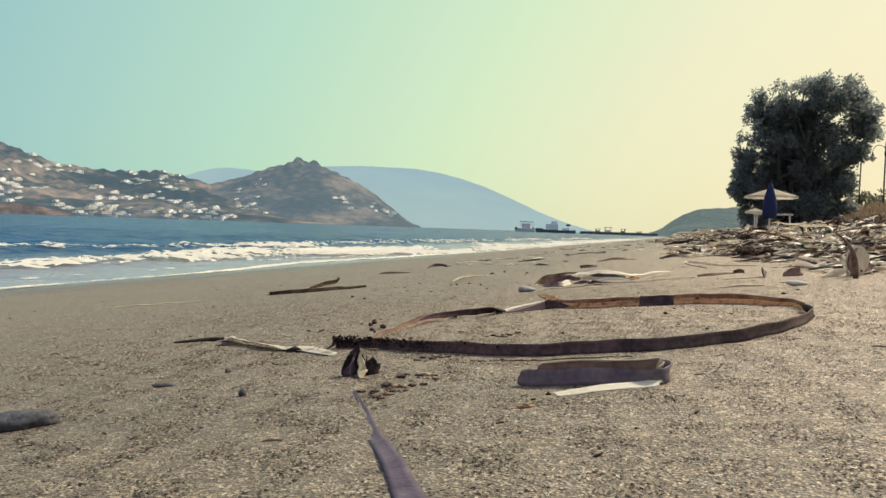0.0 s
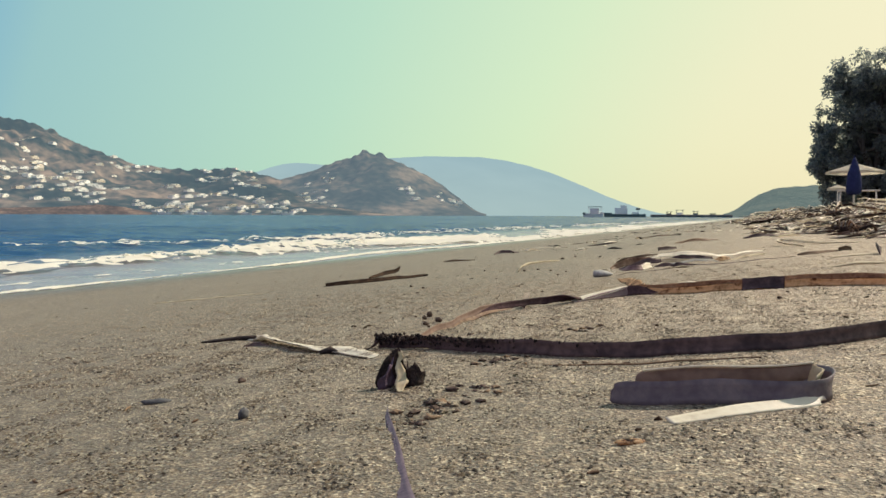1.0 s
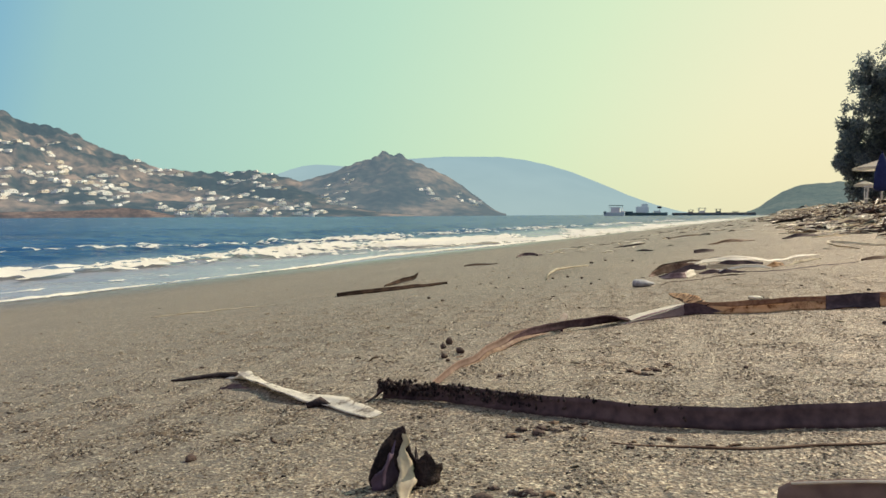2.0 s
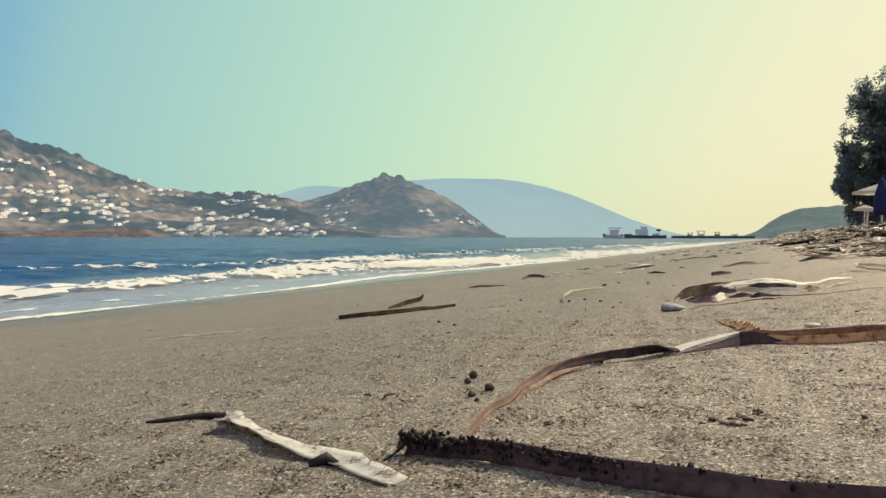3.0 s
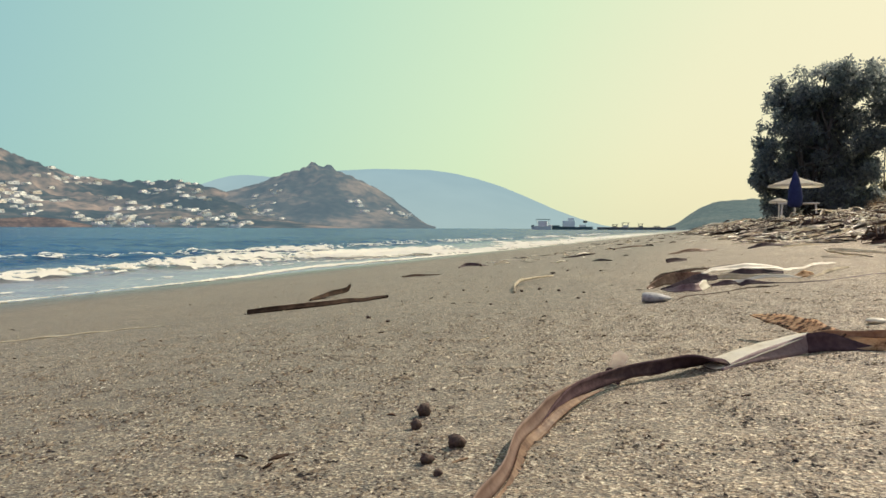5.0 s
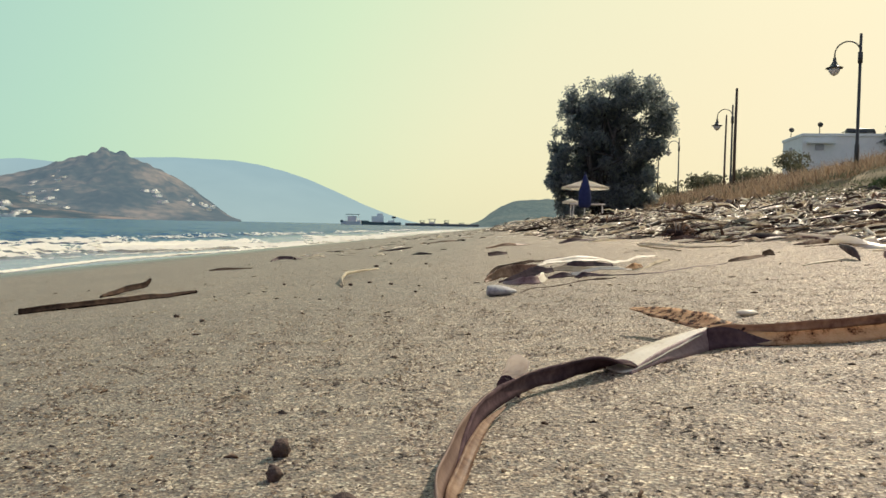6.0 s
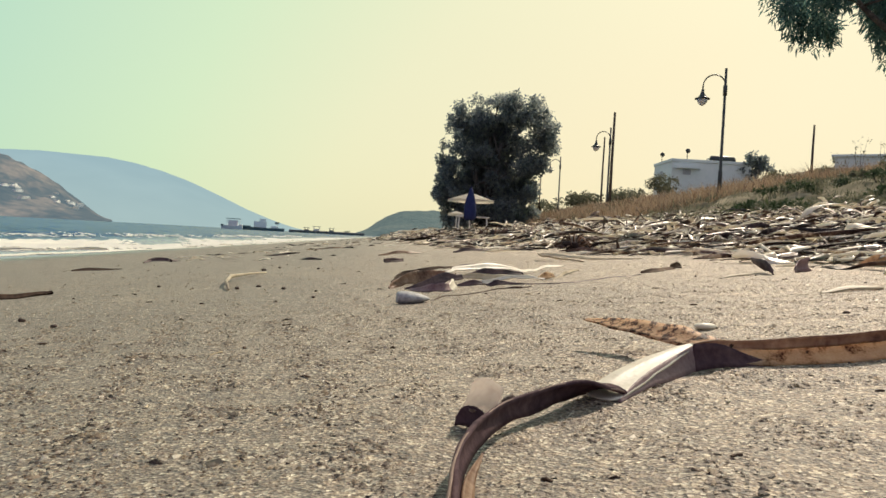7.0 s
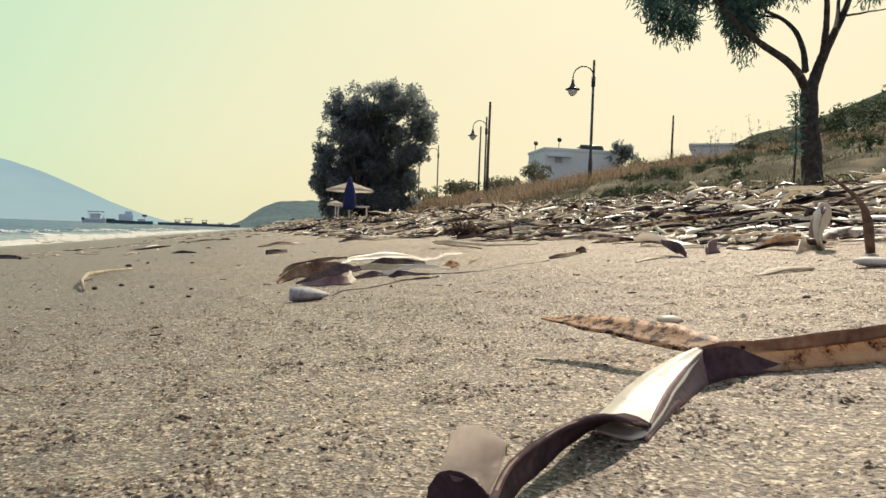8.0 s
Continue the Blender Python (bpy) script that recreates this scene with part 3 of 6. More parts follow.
def at(az, d, z=None):
    x, y = STAND.x + d * math.sin(radians(az)), STAND.y + d * math.cos(radians(az))
    return Vector((x, y, float(ground_z(x, y)) if z is None else z))


def rise(el, d):
    return STAND.z + d * math.tan(radians(el))


# ---- ground and sea ----
def lines(near0, near1, step, far0, far1, grow=1.12, back=None):
    out = list(np.arange(near0, near1 + 1e-9, step))
    d = step
    while out[-1] < far1:
        d *= grow
        out.append(out[-1] + d)
    d = step
    while out[0] > far0:
        d *= back or grow
        out.insert(0, out[0] - d)
    return np.array(out)


def sheet(name, s, c, height, mat):
    S, C = np.meshgrid(s, c, indexing="ij")
    X, Y = to_xy(S, C)
    Z = height(X, Y, S, C)
    n, m = S.shape
    verts = np.stack([X.ravel(), Y.ravel(), Z.ravel()], 1)
    i = (np.arange(n - 1)[:, None] * m + np.arange(m - 1)[None, :]).ravel()
    faces = np.stack([i, i + m, i + m + 1, i + 1], 1)
    return mesh_object(name, verts, faces, mat)


ground = sheet("ground", lines(-0.2, 2.6, 0.016, -900, 4200, 1.06, 1.2), lines(-0.9, 0.9, 0.016, -3000, 3000, 1.045, 1.12), lambda x, y, s, c: ground_z(x, y), SAND)
tagged(ground, "coarse grey-brown beach sand sloping to the sea", "beach", kind="structure")

swell, chop, crest_shift = Waves(21, 8, 2.5, 9.0), Waves(22, 12, 0.25, 1.1), Waves(23, 6, 1.5, 6.0)


def sea_height(x, y, s, c):
    out = np.clip((-2.6 - c) / 3.0, 0.0, 1.0)
    far = np.clip(60.0 / np.maximum(np.hypot(x, y), 1.0), 0, 1)
    z = SEA + out * far * (0.018 * swell(x, y) + 0.010 * chop(x, y))
    for line, tall, wide, seed in ((-3.75, 0.060, 0.20, 0.0), (-5.6, 0.05, 0.32, 2.1), (-8.4, 0.06, 0.5, 4.0)):
        q = c - line - 0.12 * np.sin(s * 0.8 + seed) - 0.10 * crest_shift(s * 0.6 + seed, s * 0.2)
        z = z + tall * np.exp(-(q / wide) ** 2) * (0.75 + 0.25 * np.sin(s * 1.3 + seed)) * np.clip((70 - np.abs(s)) / 60, 0, 1)
    return z


sea = sheet("sea", lines(-2.0, 14.0, 0.075, -900, 4200, 1.07), lines(-6.5, -2.2, 0.052, -3000, -1.9, 1.07), sea_height, WATER)
tagged(sea, "blue choppy sea with small waves running ashore", "sea", kind="structure")


def foam_band(name, line, width, tall, seed, s0, s1, ds, label, cover=0.0, spread=0.0):
    """Broken white water along a crest: a lumpy cushion with torn holes."""
    r = Waves(30 + seed, 20, 0.035, 0.30)
    big = Waves(40 + seed, 8, 0.4, 2.5)
    s = np.arange(s0, s1, ds)
    s = s0 + (s - s0) * (1 + 0.10 * (s - s0))
    t = np.linspace(-1, 1, 25)
    verts, faces, idx = [], [], {}
    S, T = np.meshgrid(s, t, indexing="ij")
    wid = width * (0.75 + 0.35 * big(S, S * 0.3)) * (1 + 1.1 * spread * np.clip((S - 4) / 7, 0, 1))
    C = line + spread * 0.30 * np.clip((S - 4) / 7, 0, 1) + T * wid + 0.12 * np.sin(S * 0.8 + (2.1 if line < -5 else 0)) + 0.10 * crest_shift(S * 0.6 + (2.1 if line < -5 else 0), S * 0.2)
    X, Y = to_xy(S, C)
    n1 = r(X, Y)
    gate = 0.75 * big(X, Y) + 0.85 * n1 + cover + 1.3 * np.clip((S - 3.5) / 4, 0, 1) - 1.3 * np.abs(T) ** 3
    Z = np.maximum(sea_height(X, Y, S, C), ground_z(X, Y)) + 0.003 + tall * np.sqrt(np.clip(1 - T ** 2, 0, 1)) * np.clip(0.60 + 0.24 * n1 + 0.20 * big(X * 2, Y * 2), 0.06, 1.4)
    keep = gate > 0
    n, m = S.shape
    verts = np.stack([X.ravel(), Y.ravel(), Z.ravel()], 1)
    for i in range(n - 1):
        for j in range(m - 1):
            if keep[i, j] and keep[i + 1, j] and keep[i, j + 1] and keep[i + 1, j + 1]:
                a = i * m + j
                faces.append((a, a + m, a + m + 1, a + 1))
    used = sorted({q for f in faces for q in f})
    remap = {q: k for k, q in enumerate(used)}
    ob = mesh_object(name, verts[used], [[remap[q] for q in f] for f in faces], FOAM)
    return tagged(ob, label, "foam", kind="stuff")


foam_band("breaker_foam", -3.62, 0.20, 0.040, 1, 0.6, 17, 0.016, "white broken foam of a small breaking wave", 0.12, 2.2)
foam_band("breaker_foam", -5.55, 0.17, 0.030, 2, 2.0, 18, 0.022, "white foam on the crest of a second wave", -0.75, 1.2)
foam_band("swash_foam", -2.74, 0.050, 0.010, 3, 0.6, 17, 0.014, "thin white foam line at the swash edge", 1.5)
foam_band("swash_foam", -2.74, 0.050, 0.010, 5, -9, 0.62, 0.03, "thin white foam line along the near shore", 1.2)
foam_band("breaker_foam", -3.62, 0.20, 0.036, 6, -9, 0.62, 0.03, "white broken foam along the near shore", 0.30)
foam_band("swash_foam", -3.10, 0.05, 0.006, 4, 0.8, 15, 0.016, "thin streaks of foam on the shallow water", -0.3)

def grains(n, seed, big, mat, label, x0, x1, y0, y1, thin=1.0):
    """Loose coarse grains, three-sided chips of many tilts, lying on a stretch of the sand; denser towards y0."""
    r = np.random.default_rng(seed)
    x, y = r.uniform(x0, x1, n) + r.normal(0, 0.07, n), y0 + (y1 - y0) * r.random(n) ** thin + r.normal(0, 0.16, n) * (y1 - y0)
    y = y0 + np.abs(y - y0)
    size = np.exp(r.normal(big, 0.30, n))
    size[r.random(n) < 0.006] *= 1.7
    a = r.uniform(0, 6.28, n)[:, None] + np.array([[0.0, 2.09, 4.19]]) + r.normal(0, 0.3, (n, 3))
    q = size[:, None] * r.uniform(0.75, 1.35, (n, 3))
    low = ground_z(x, y)[:, None] - 0.10 * size[:, None] + size[:, None] * r.normal(0, 0.12, (n, 3))
    foot = np.stack([x[:, None] + q * np.cos(a), y[:, None] + q * np.sin(a), low], 2)
    tip = np.stack([x + r.normal(0, 0.35, n) * size, y + r.normal(0, 0.35, n) * size, ground_z(x, y) + size * r.uniform(0.22, 0.52, n)], 1)
    verts = np.concatenate([foot, tip[:, None, :]], 1).reshape(-1, 3)
    faces = (np.array([[0, 1, 3], [1, 2, 3], [2, 0, 3]])[None] + 4 * np.arange(n)[:, None, None]).reshape(-1, 3)
    ob = mesh_object("sand_grains", verts, faces, mat, None, False)
    tagged(ob, label, "sand", kind="stuff")


grains(108000, 5, -7.38, GRAIN, "loose coarse sand grains, tan, white and dark", -0.30, 0.32, 0.14, 0.62, 1.15)
grains(104000, 9, -7.17, GRAIN, "loose coarse sand grains about the arching leaf", -0.34, 0.44, 0.50, 1.15, 1.2)
grains(40000, 8, -7.10, CRUMB, "small crumbs of coarse sand strewn over the beach", -0.62, 0.75, 0.80, 1.95, 1.5)
grains(5500, 6, -7.45, PALE_GRAIN, "loose pale quartz grains glinting on the sand", -0.3, 0.5, 0.16, 1.3, 1.1)


# ---- the far shore ----
def hill(name, ridge, near, far, mat, label, seed, rough=0.10, power=1.15, da=0.25, nr=26, kind="structure", rugged=0.0):
    """A hillside by bearing: rows of (bearing, height of the ridge in degrees), from its foot at `near` to its ridge at `far` metres, and down behind."""
    az = np.arange(ridge[0][0], ridge[-1][0] + 1e-6, da)
    el = np.interp(az, [q[0] for q in ridge], [q[1] for q in ridge])
    r1, r2 = Waves(seed, 12, 60, 420), Waves(seed + 1, 14, 14, 70)
    crags = Waves(seed + 5, 12, 9, 45)
    u = np.concatenate([np.linspace(0, 1, nr), [1.12, 1.3, 1.6]])
    verts, faces = [], []
    wide = max(1, int(0.9 / da))
    soft = np.convolve(np.pad(el, wide, mode="edge"), np.ones(2 * wide + 1) / (2 * wide + 1), "valid")
    for a, e, e_soft in zip(az, el, soft):
        crest = far * math.tan(radians(e))
        top = far * math.tan(radians(max(min(e_soft, e + 0.3), 0.0)))
        for q in u:
            d = near + (far - near) * q
            x, y = STAND.x + d * math.sin(radians(a)), STAND.y + d * math.cos(radians(a))
            shape = q ** power if q <= 1 else max(0.0, 1 - 1.3 * (q - 1))
            n = float(r1(x, y)) * rough * 0.6 + float(r2(x, y)) * rough * 0.20
            z = SEA - 0.6 + top * max(0.0, shape * (1 + n * (1 - min(q, 1) ** 6)) + 0.05 * rough * float(r2(x, y)) * (q >= 1))
            z += (crest - top) * (min(q, 1.0) ** 9 if q <= 1 else max(0.0, 1 - 4 * (q - 1)))
            z += rugged * top * float(crags(x, y)) * min(1.0, q * 3)
            verts.append((x, y, z + min(1.0, q * 12) * 2.2 * min(top, 1)))
    m = len(u)
    for i in range(len(az) - 1):
        for j in range(m - 1):
            a = i * m + j
            faces.append((a, a + m, a + m + 1, a + 1))
    ob = mesh_object(name, verts, faces, mat)
    tagged(ob, label, "hill", kind=kind)
    return lambda a, q: hill_point(ob, az, u, a, q)


def hill_point(ob, az, u, a, q):
    i = int(np.clip(np.searchsorted(az, a), 0, len(az) - 1))
    j = int(np.clip(np.searchsorted(u, q), 0, len(u) - 1))
    return ob.data.vertices[i * len(u) + j].co.copy()


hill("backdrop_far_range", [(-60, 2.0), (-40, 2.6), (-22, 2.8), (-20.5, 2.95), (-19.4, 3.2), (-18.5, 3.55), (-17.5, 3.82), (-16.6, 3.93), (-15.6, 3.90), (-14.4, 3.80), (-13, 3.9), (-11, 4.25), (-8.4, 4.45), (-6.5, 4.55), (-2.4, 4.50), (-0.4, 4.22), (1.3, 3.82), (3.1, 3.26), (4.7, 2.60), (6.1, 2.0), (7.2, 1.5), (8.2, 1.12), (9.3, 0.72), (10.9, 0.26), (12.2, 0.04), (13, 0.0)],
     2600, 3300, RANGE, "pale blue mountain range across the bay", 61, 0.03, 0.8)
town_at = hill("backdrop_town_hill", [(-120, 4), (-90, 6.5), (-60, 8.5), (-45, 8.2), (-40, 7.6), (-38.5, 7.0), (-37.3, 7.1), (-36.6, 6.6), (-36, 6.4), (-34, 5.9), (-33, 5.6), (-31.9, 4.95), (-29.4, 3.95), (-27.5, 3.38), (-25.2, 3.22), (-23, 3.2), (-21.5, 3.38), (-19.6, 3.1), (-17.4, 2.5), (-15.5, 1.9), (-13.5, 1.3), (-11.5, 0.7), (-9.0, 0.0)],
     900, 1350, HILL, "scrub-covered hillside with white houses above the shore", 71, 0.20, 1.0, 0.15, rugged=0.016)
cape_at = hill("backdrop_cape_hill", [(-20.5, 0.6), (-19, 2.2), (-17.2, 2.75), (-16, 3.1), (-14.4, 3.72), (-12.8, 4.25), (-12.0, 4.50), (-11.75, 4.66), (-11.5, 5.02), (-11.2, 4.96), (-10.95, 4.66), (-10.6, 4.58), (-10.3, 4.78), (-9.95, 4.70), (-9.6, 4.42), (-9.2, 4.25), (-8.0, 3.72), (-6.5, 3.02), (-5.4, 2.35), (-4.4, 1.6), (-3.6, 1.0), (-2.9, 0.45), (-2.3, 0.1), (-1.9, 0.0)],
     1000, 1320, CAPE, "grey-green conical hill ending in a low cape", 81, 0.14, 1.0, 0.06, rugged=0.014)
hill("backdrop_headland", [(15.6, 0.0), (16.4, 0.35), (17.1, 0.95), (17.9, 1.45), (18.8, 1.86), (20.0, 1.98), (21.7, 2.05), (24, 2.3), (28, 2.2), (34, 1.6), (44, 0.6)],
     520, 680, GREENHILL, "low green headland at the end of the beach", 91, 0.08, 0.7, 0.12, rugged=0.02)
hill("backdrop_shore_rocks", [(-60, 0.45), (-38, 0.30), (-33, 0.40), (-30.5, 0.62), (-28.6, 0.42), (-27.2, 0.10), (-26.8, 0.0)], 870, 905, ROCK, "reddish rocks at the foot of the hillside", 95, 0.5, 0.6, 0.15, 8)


hill("hill_behind_dune", [(50, 4.6), (52.3, 6.3), (54.6, 7.3), (57.4, 7.85), (59.5, 8.7), (62.4, 9.9), (66, 11.2), (75, 12.5), (95, 10), (120, 6)], 76, 112, THICKET, "dark green scrub-covered slope behind the dune", 97, 0.08, 0.8, 0.3)


def house_meshes():
    """The parts of a flat-roofed village house about 9 by 7 by 5 m."""
    parts = {}
    bm = bmesh.new()
    add_box(bm, (9, 7, 5.4), (0, 0, 1.9))
    add_box(bm, (4, 5, 2.6), (2.2, 0.6, 5.8))
    parts["wall"] = (bm, PLASTER)
    bm = bmesh.new()
    add_box(bm, (9.3, 7.3, 0.3), (0, 0, 4.72))
    add_box(bm, (4.3, 5.3, 0.3), (2.2, 0.6, 7.2))
    parts["roof"] = (bm, PLASTER)
    for k, x in enumerate((-2.8, 0.2, 3.0)):
        bm = bmesh.new()
        add_box(bm, (0.8, 0.2, 1.1), (x, -3.5, 2.7))
        parts["window" + "_" * k] = (bm, GLASS_DARK)
    return parts


proto = empty("village_house", pose(0, 0, 0), "small white flat-roofed house on the far hillside", "house", "houses on the far shore")
proto_parts = {}
for key, (bm, mat) in house_meshes().items():
    proto_parts[key] = part(key.rstrip("_"), bm, mat, proto_parts["wall"] if key.startswith("window") else proto)
first_house = [proto]


def put_house(p, scale, turn):
    m = Matrix.Translation(p) @ Matrix.Rotation(turn, 4, "Z") @ Matrix.Diagonal((scale * 1.8, scale * 1.15, scale * 0.66, 1))
    if first_house:
        ob = first_house.pop()
        ob.matrix_world = m
        return ob
    ob = copy_thing(proto, Matrix.Identity(4))
    ob.matrix_basis = m
    return ob


hr = np.random.default_rng(12)
# clusters of houses: bearing from, to, share of the slope from, to, count
for a0, a1, q0, q1, count in ((-38.5, -33.5, 0.28, 0.50, 32), (-38.5, -30.5, 0.10, 0.30, 36), (-33.5, -30.3, 0.30, 0.46, 12), (-31.8, -28.0, 0.16, 0.34, 12), (-29.5, -26.5, 0.74, 0.92, 9), (-31.0, -28.6, 0.58, 0.70, 4),
                              (-26.5, -24.0, 0.12, 0.5, 10), (-28.0, -16.0, 0.02, 0.10, 26), (-26.0, -19.0, 0.30, 0.46, 20), (-23.5, -18.5, 0.72, 0.95, 14), (-24.5, -21.0, 0.50, 0.66, 8), (-21.0, -17.0, 0.1, 0.3, 10), (-35.5, -32.0, 0.6, 0.75, 3)):
    for _ in range(int(count * 1.45)):
        a, q = hr.uniform(a0, a1), q0 + (q1 - q0) * (int(hr.integers(0, 4)) / 3 + hr.normal(0, 0.03))
        put_house(town_at(a, q) + Vector((0, 0, -0.4)), hr.uniform(0.45, 0.90), radians(-a + 42 + hr.uniform(-25, 25)))
for a0, a1, q0, q1, count in ((-17.5, -12.5, 0.02, 0.12, 20), (-17.0, -14.0, 0.12, 0.40, 12), (-15.8, -13.5, 0.5, 0.75, 5), (-8.8, -7.0, 0.38, 0.46, 5), (-5.8, -4.0, 0.36, 0.62, 7), (-8.3, -7.3, 0.2, 0.28, 2)):
    for _ in range(int(count * 1.45)):
        a, q = hr.uniform(a0, a1), hr.uniform(q0, q1)
        put_house(cape_at(a, q) + Vector((0, 0, -0.4)), hr.uniform(0.40, 0.78), radians(-a + 42 + hr.uniform(-25, 25)))


def moored_boat(p, length, turn, label):
    """A white boat: hull, wheelhouse, mast."""
    ob = empty("moored_boat", Matrix.Translation(p) @ Matrix.Rotation(turn, 4, "Z"), label, "boat", "boats moored off the town")
    part("hull", hull_bmesh(length, length * 0.3, length * 0.16), WHITE, ob)
    box_part("wheelhouse", (length * 0.28, length * 0.18, length * 0.12), (-length * 0.1, 0, length * 0.2), WHITE, ob, bevel=length * 0.012)
    tube("mast", [(length * 0.1, 0, length * 0.1), (length * 0.1, 0, length * 0.5)], [length * 0.01, length * 0.006], IRON, ob, 6)
    return ob


def hull_bmesh(length, beam, depth):
    bm = bmesh.new()
    n = 9
    rings = []
    for i in range(n):
        f = i / (n - 1)
        x = length * (f - 0.5)
        w = beam / 2 * (0.75 + 0.25 * min(1, f * 3)) * (1 - max(0.0, (f - 0.55) / 0.45) ** 2.2)
        w = max(w, 0.01)
        sheer = depth * (1.0 + 0.35 * (abs(f - 0.4) * 1.6) ** 2)
        rings.append([bm.verts.new(q) for q in ((x, -w, sheer), (x, -w * 0.85, 0.0), (x, -w * 0.3, -depth * 0.45), (x, w * 0.3, -depth * 0.45), (x, w * 0.85, 0.0), (x, w, sheer), (x, w * 0.9, sheer * 0.85), (x, -w * 0.9, sheer * 0.85))])
    for a, b in zip(rings, rings[1:]):
        for k in range(8):
            bm.faces.new((a[k], a[(k + 1) % 8], b[(k + 1) % 8], b[k]))
    bm.faces.new(rings[0][::-1])
    bm.faces.new(rings[-1])
    bmesh.ops.recalc_face_normals(bm, faces=bm.faces)
    return bm


for az, d, length in ((-26.0, 840, 14), (-24.4, 850, 12), (-23.2, 850, 16), (-20.2, 860, 11), (-17.2, 880, 15), (-15.2, 930, 13), (-13.6, 940, 12)):
    moored_boat(at(az, d, SEA), length, radians(hr.uniform(-20, 20) + 15), "white boat moored on the water below the town")

# the fishing boat, the barge and the jetty
boat = empty("fishing_boat", Matrix.Translation(at(6.3, 230, SEA)) @ Matrix.Rotation(radians(168), 4, "Z"), "white fishing boat with a white wheelhouse and dark awning", "boat")
part("hull", hull_bmesh(6.2, 2.2, 0.95), TEAL, boat, "pale green-white hull")
box_part("gunwale", (5.2, 2.0, 0.14), (-0.3, 0, 1.04), WHITE, boat)
cab = box_part("wheelhouse", (2.7, 1.6, 1.6), (-0.4, 0, 1.85), WHITE, boat, bevel=0.06)
box_part("prow", (0.9, 0.9, 0.75), (2.75, 0, 1.05), HULL, boat, bevel=0.2)
box_part("deck_chest", (1.1, 1.4, 0.5), (-2.6, 0, 1.25), WHITE, boat, bevel=0.08)
awn = box_part("awning", (4.2, 2.0, 0.18), (-0.5, 0, 3.15), HULL, boat, bevel=0.03)
for x in (-2.4, 1.4):
    for y in (-0.85, 0.85):
        tube("awning_post", [(x, y, 0.9), (x, y, 3.0)], [0.035, 0.035], WHITE, awn, 6)
for x in (-0.8, 0.4):
    box_part("window", (0.6, 0.06, 0.5), (x, 0.76, 2.0), GLASS_DARK, cab)

barge = empty("workboat", Matrix.Translation(at(8.6, 240, SEA)) @ Matrix.Rotation(radians(176), 4, "Z"), "long low dark workboat with a grey cabin and gear", "boat")
part("hull", hull_bmesh(13.0, 3.0, 0.9), HULL, barge)
box_part("cabin", (3.8, 2.2, 2.0), (1.0, 0, 1.9), LIMEWASH, barge, bevel=0.1)
box_part("cabin_roof", (1.9, 1.6, 0.9), (0.3, 0, 3.3), LIMEWASH, barge, bevel=0.08)
box_part("bow_rail", (2.6, 1.6, 0.6), (5.2, 0, 1.1), HULL, barge, bevel=0.15)
box_part("deck_load", (2.2, 1.8, 0.8), (-3.4, 0, 1.2), LIMEWASH, barge, bevel=0.15)
tube("mast", [(-4.2, 0, 0.8), (-4.2, 0, 2.8)], [0.07, 0.05], IRON, barge, 6)
box_part("winch", (1.3, 1.0, 0.6), (-4.2, 0, 2.6), IRON, barge, bevel=0.05)

jetty_at = at(13.2, 270, SEA)
jetty = empty("jetty", Matrix.Translation(jetty_at) @ Matrix.Rotation(radians(-10), 4, "Z"), "long low dark concrete jetty reaching into the bay", "jetty")
box_part("deck", (27, 3.0, 0.45), (0.8, 0, 0.72), CONCRETE, jetty, bevel=0.05)
box_part("fender_wall", (27, 2.7, 0.8), (0.8, 0, 0.15), HULL, jetty)
for k in range(9):
    tube("pile", [(-11.6 + 3.05 * k, -1.4, -1.0), (-11.6 + 3.05 * k, -1.4, 0.9)], [0.16, 0.15], WOODPOLE, jetty, 8)
for x, w, h, mat in ((-6.5, 1.6, 0.9, CONCRETE), (-2.9, 2.4, 1.5, WHITE), (2.4, 1.5, 1.1, HULL), (8.0, 1.6, 0.35, HULL)):
    hut = empty("jetty_shed", Matrix.Translation(jetty_at + Matrix.Rotation(radians(-10), 3, "Z") @ Vector((x, 0, 0.945))), "small shed with an overhanging roof on the jetty", "shed", "sheds on the jetty")
    for q in (-0.42, 0.42):
        for e in (-0.4, 0.4):
            box_part("post", (0.12, 0.12, h), (q * w, e * 1.4, h / 2), mat, hut)
    box_part("counter", (w * 0.7, 1.2, h * 0.45), (0, 0, h * 0.225), mat, hut)
    box_part("roof", (w * 1.15, 1.9, 0.14), (0, 0, h + 0.06), HULL, hut, bevel=0.03)


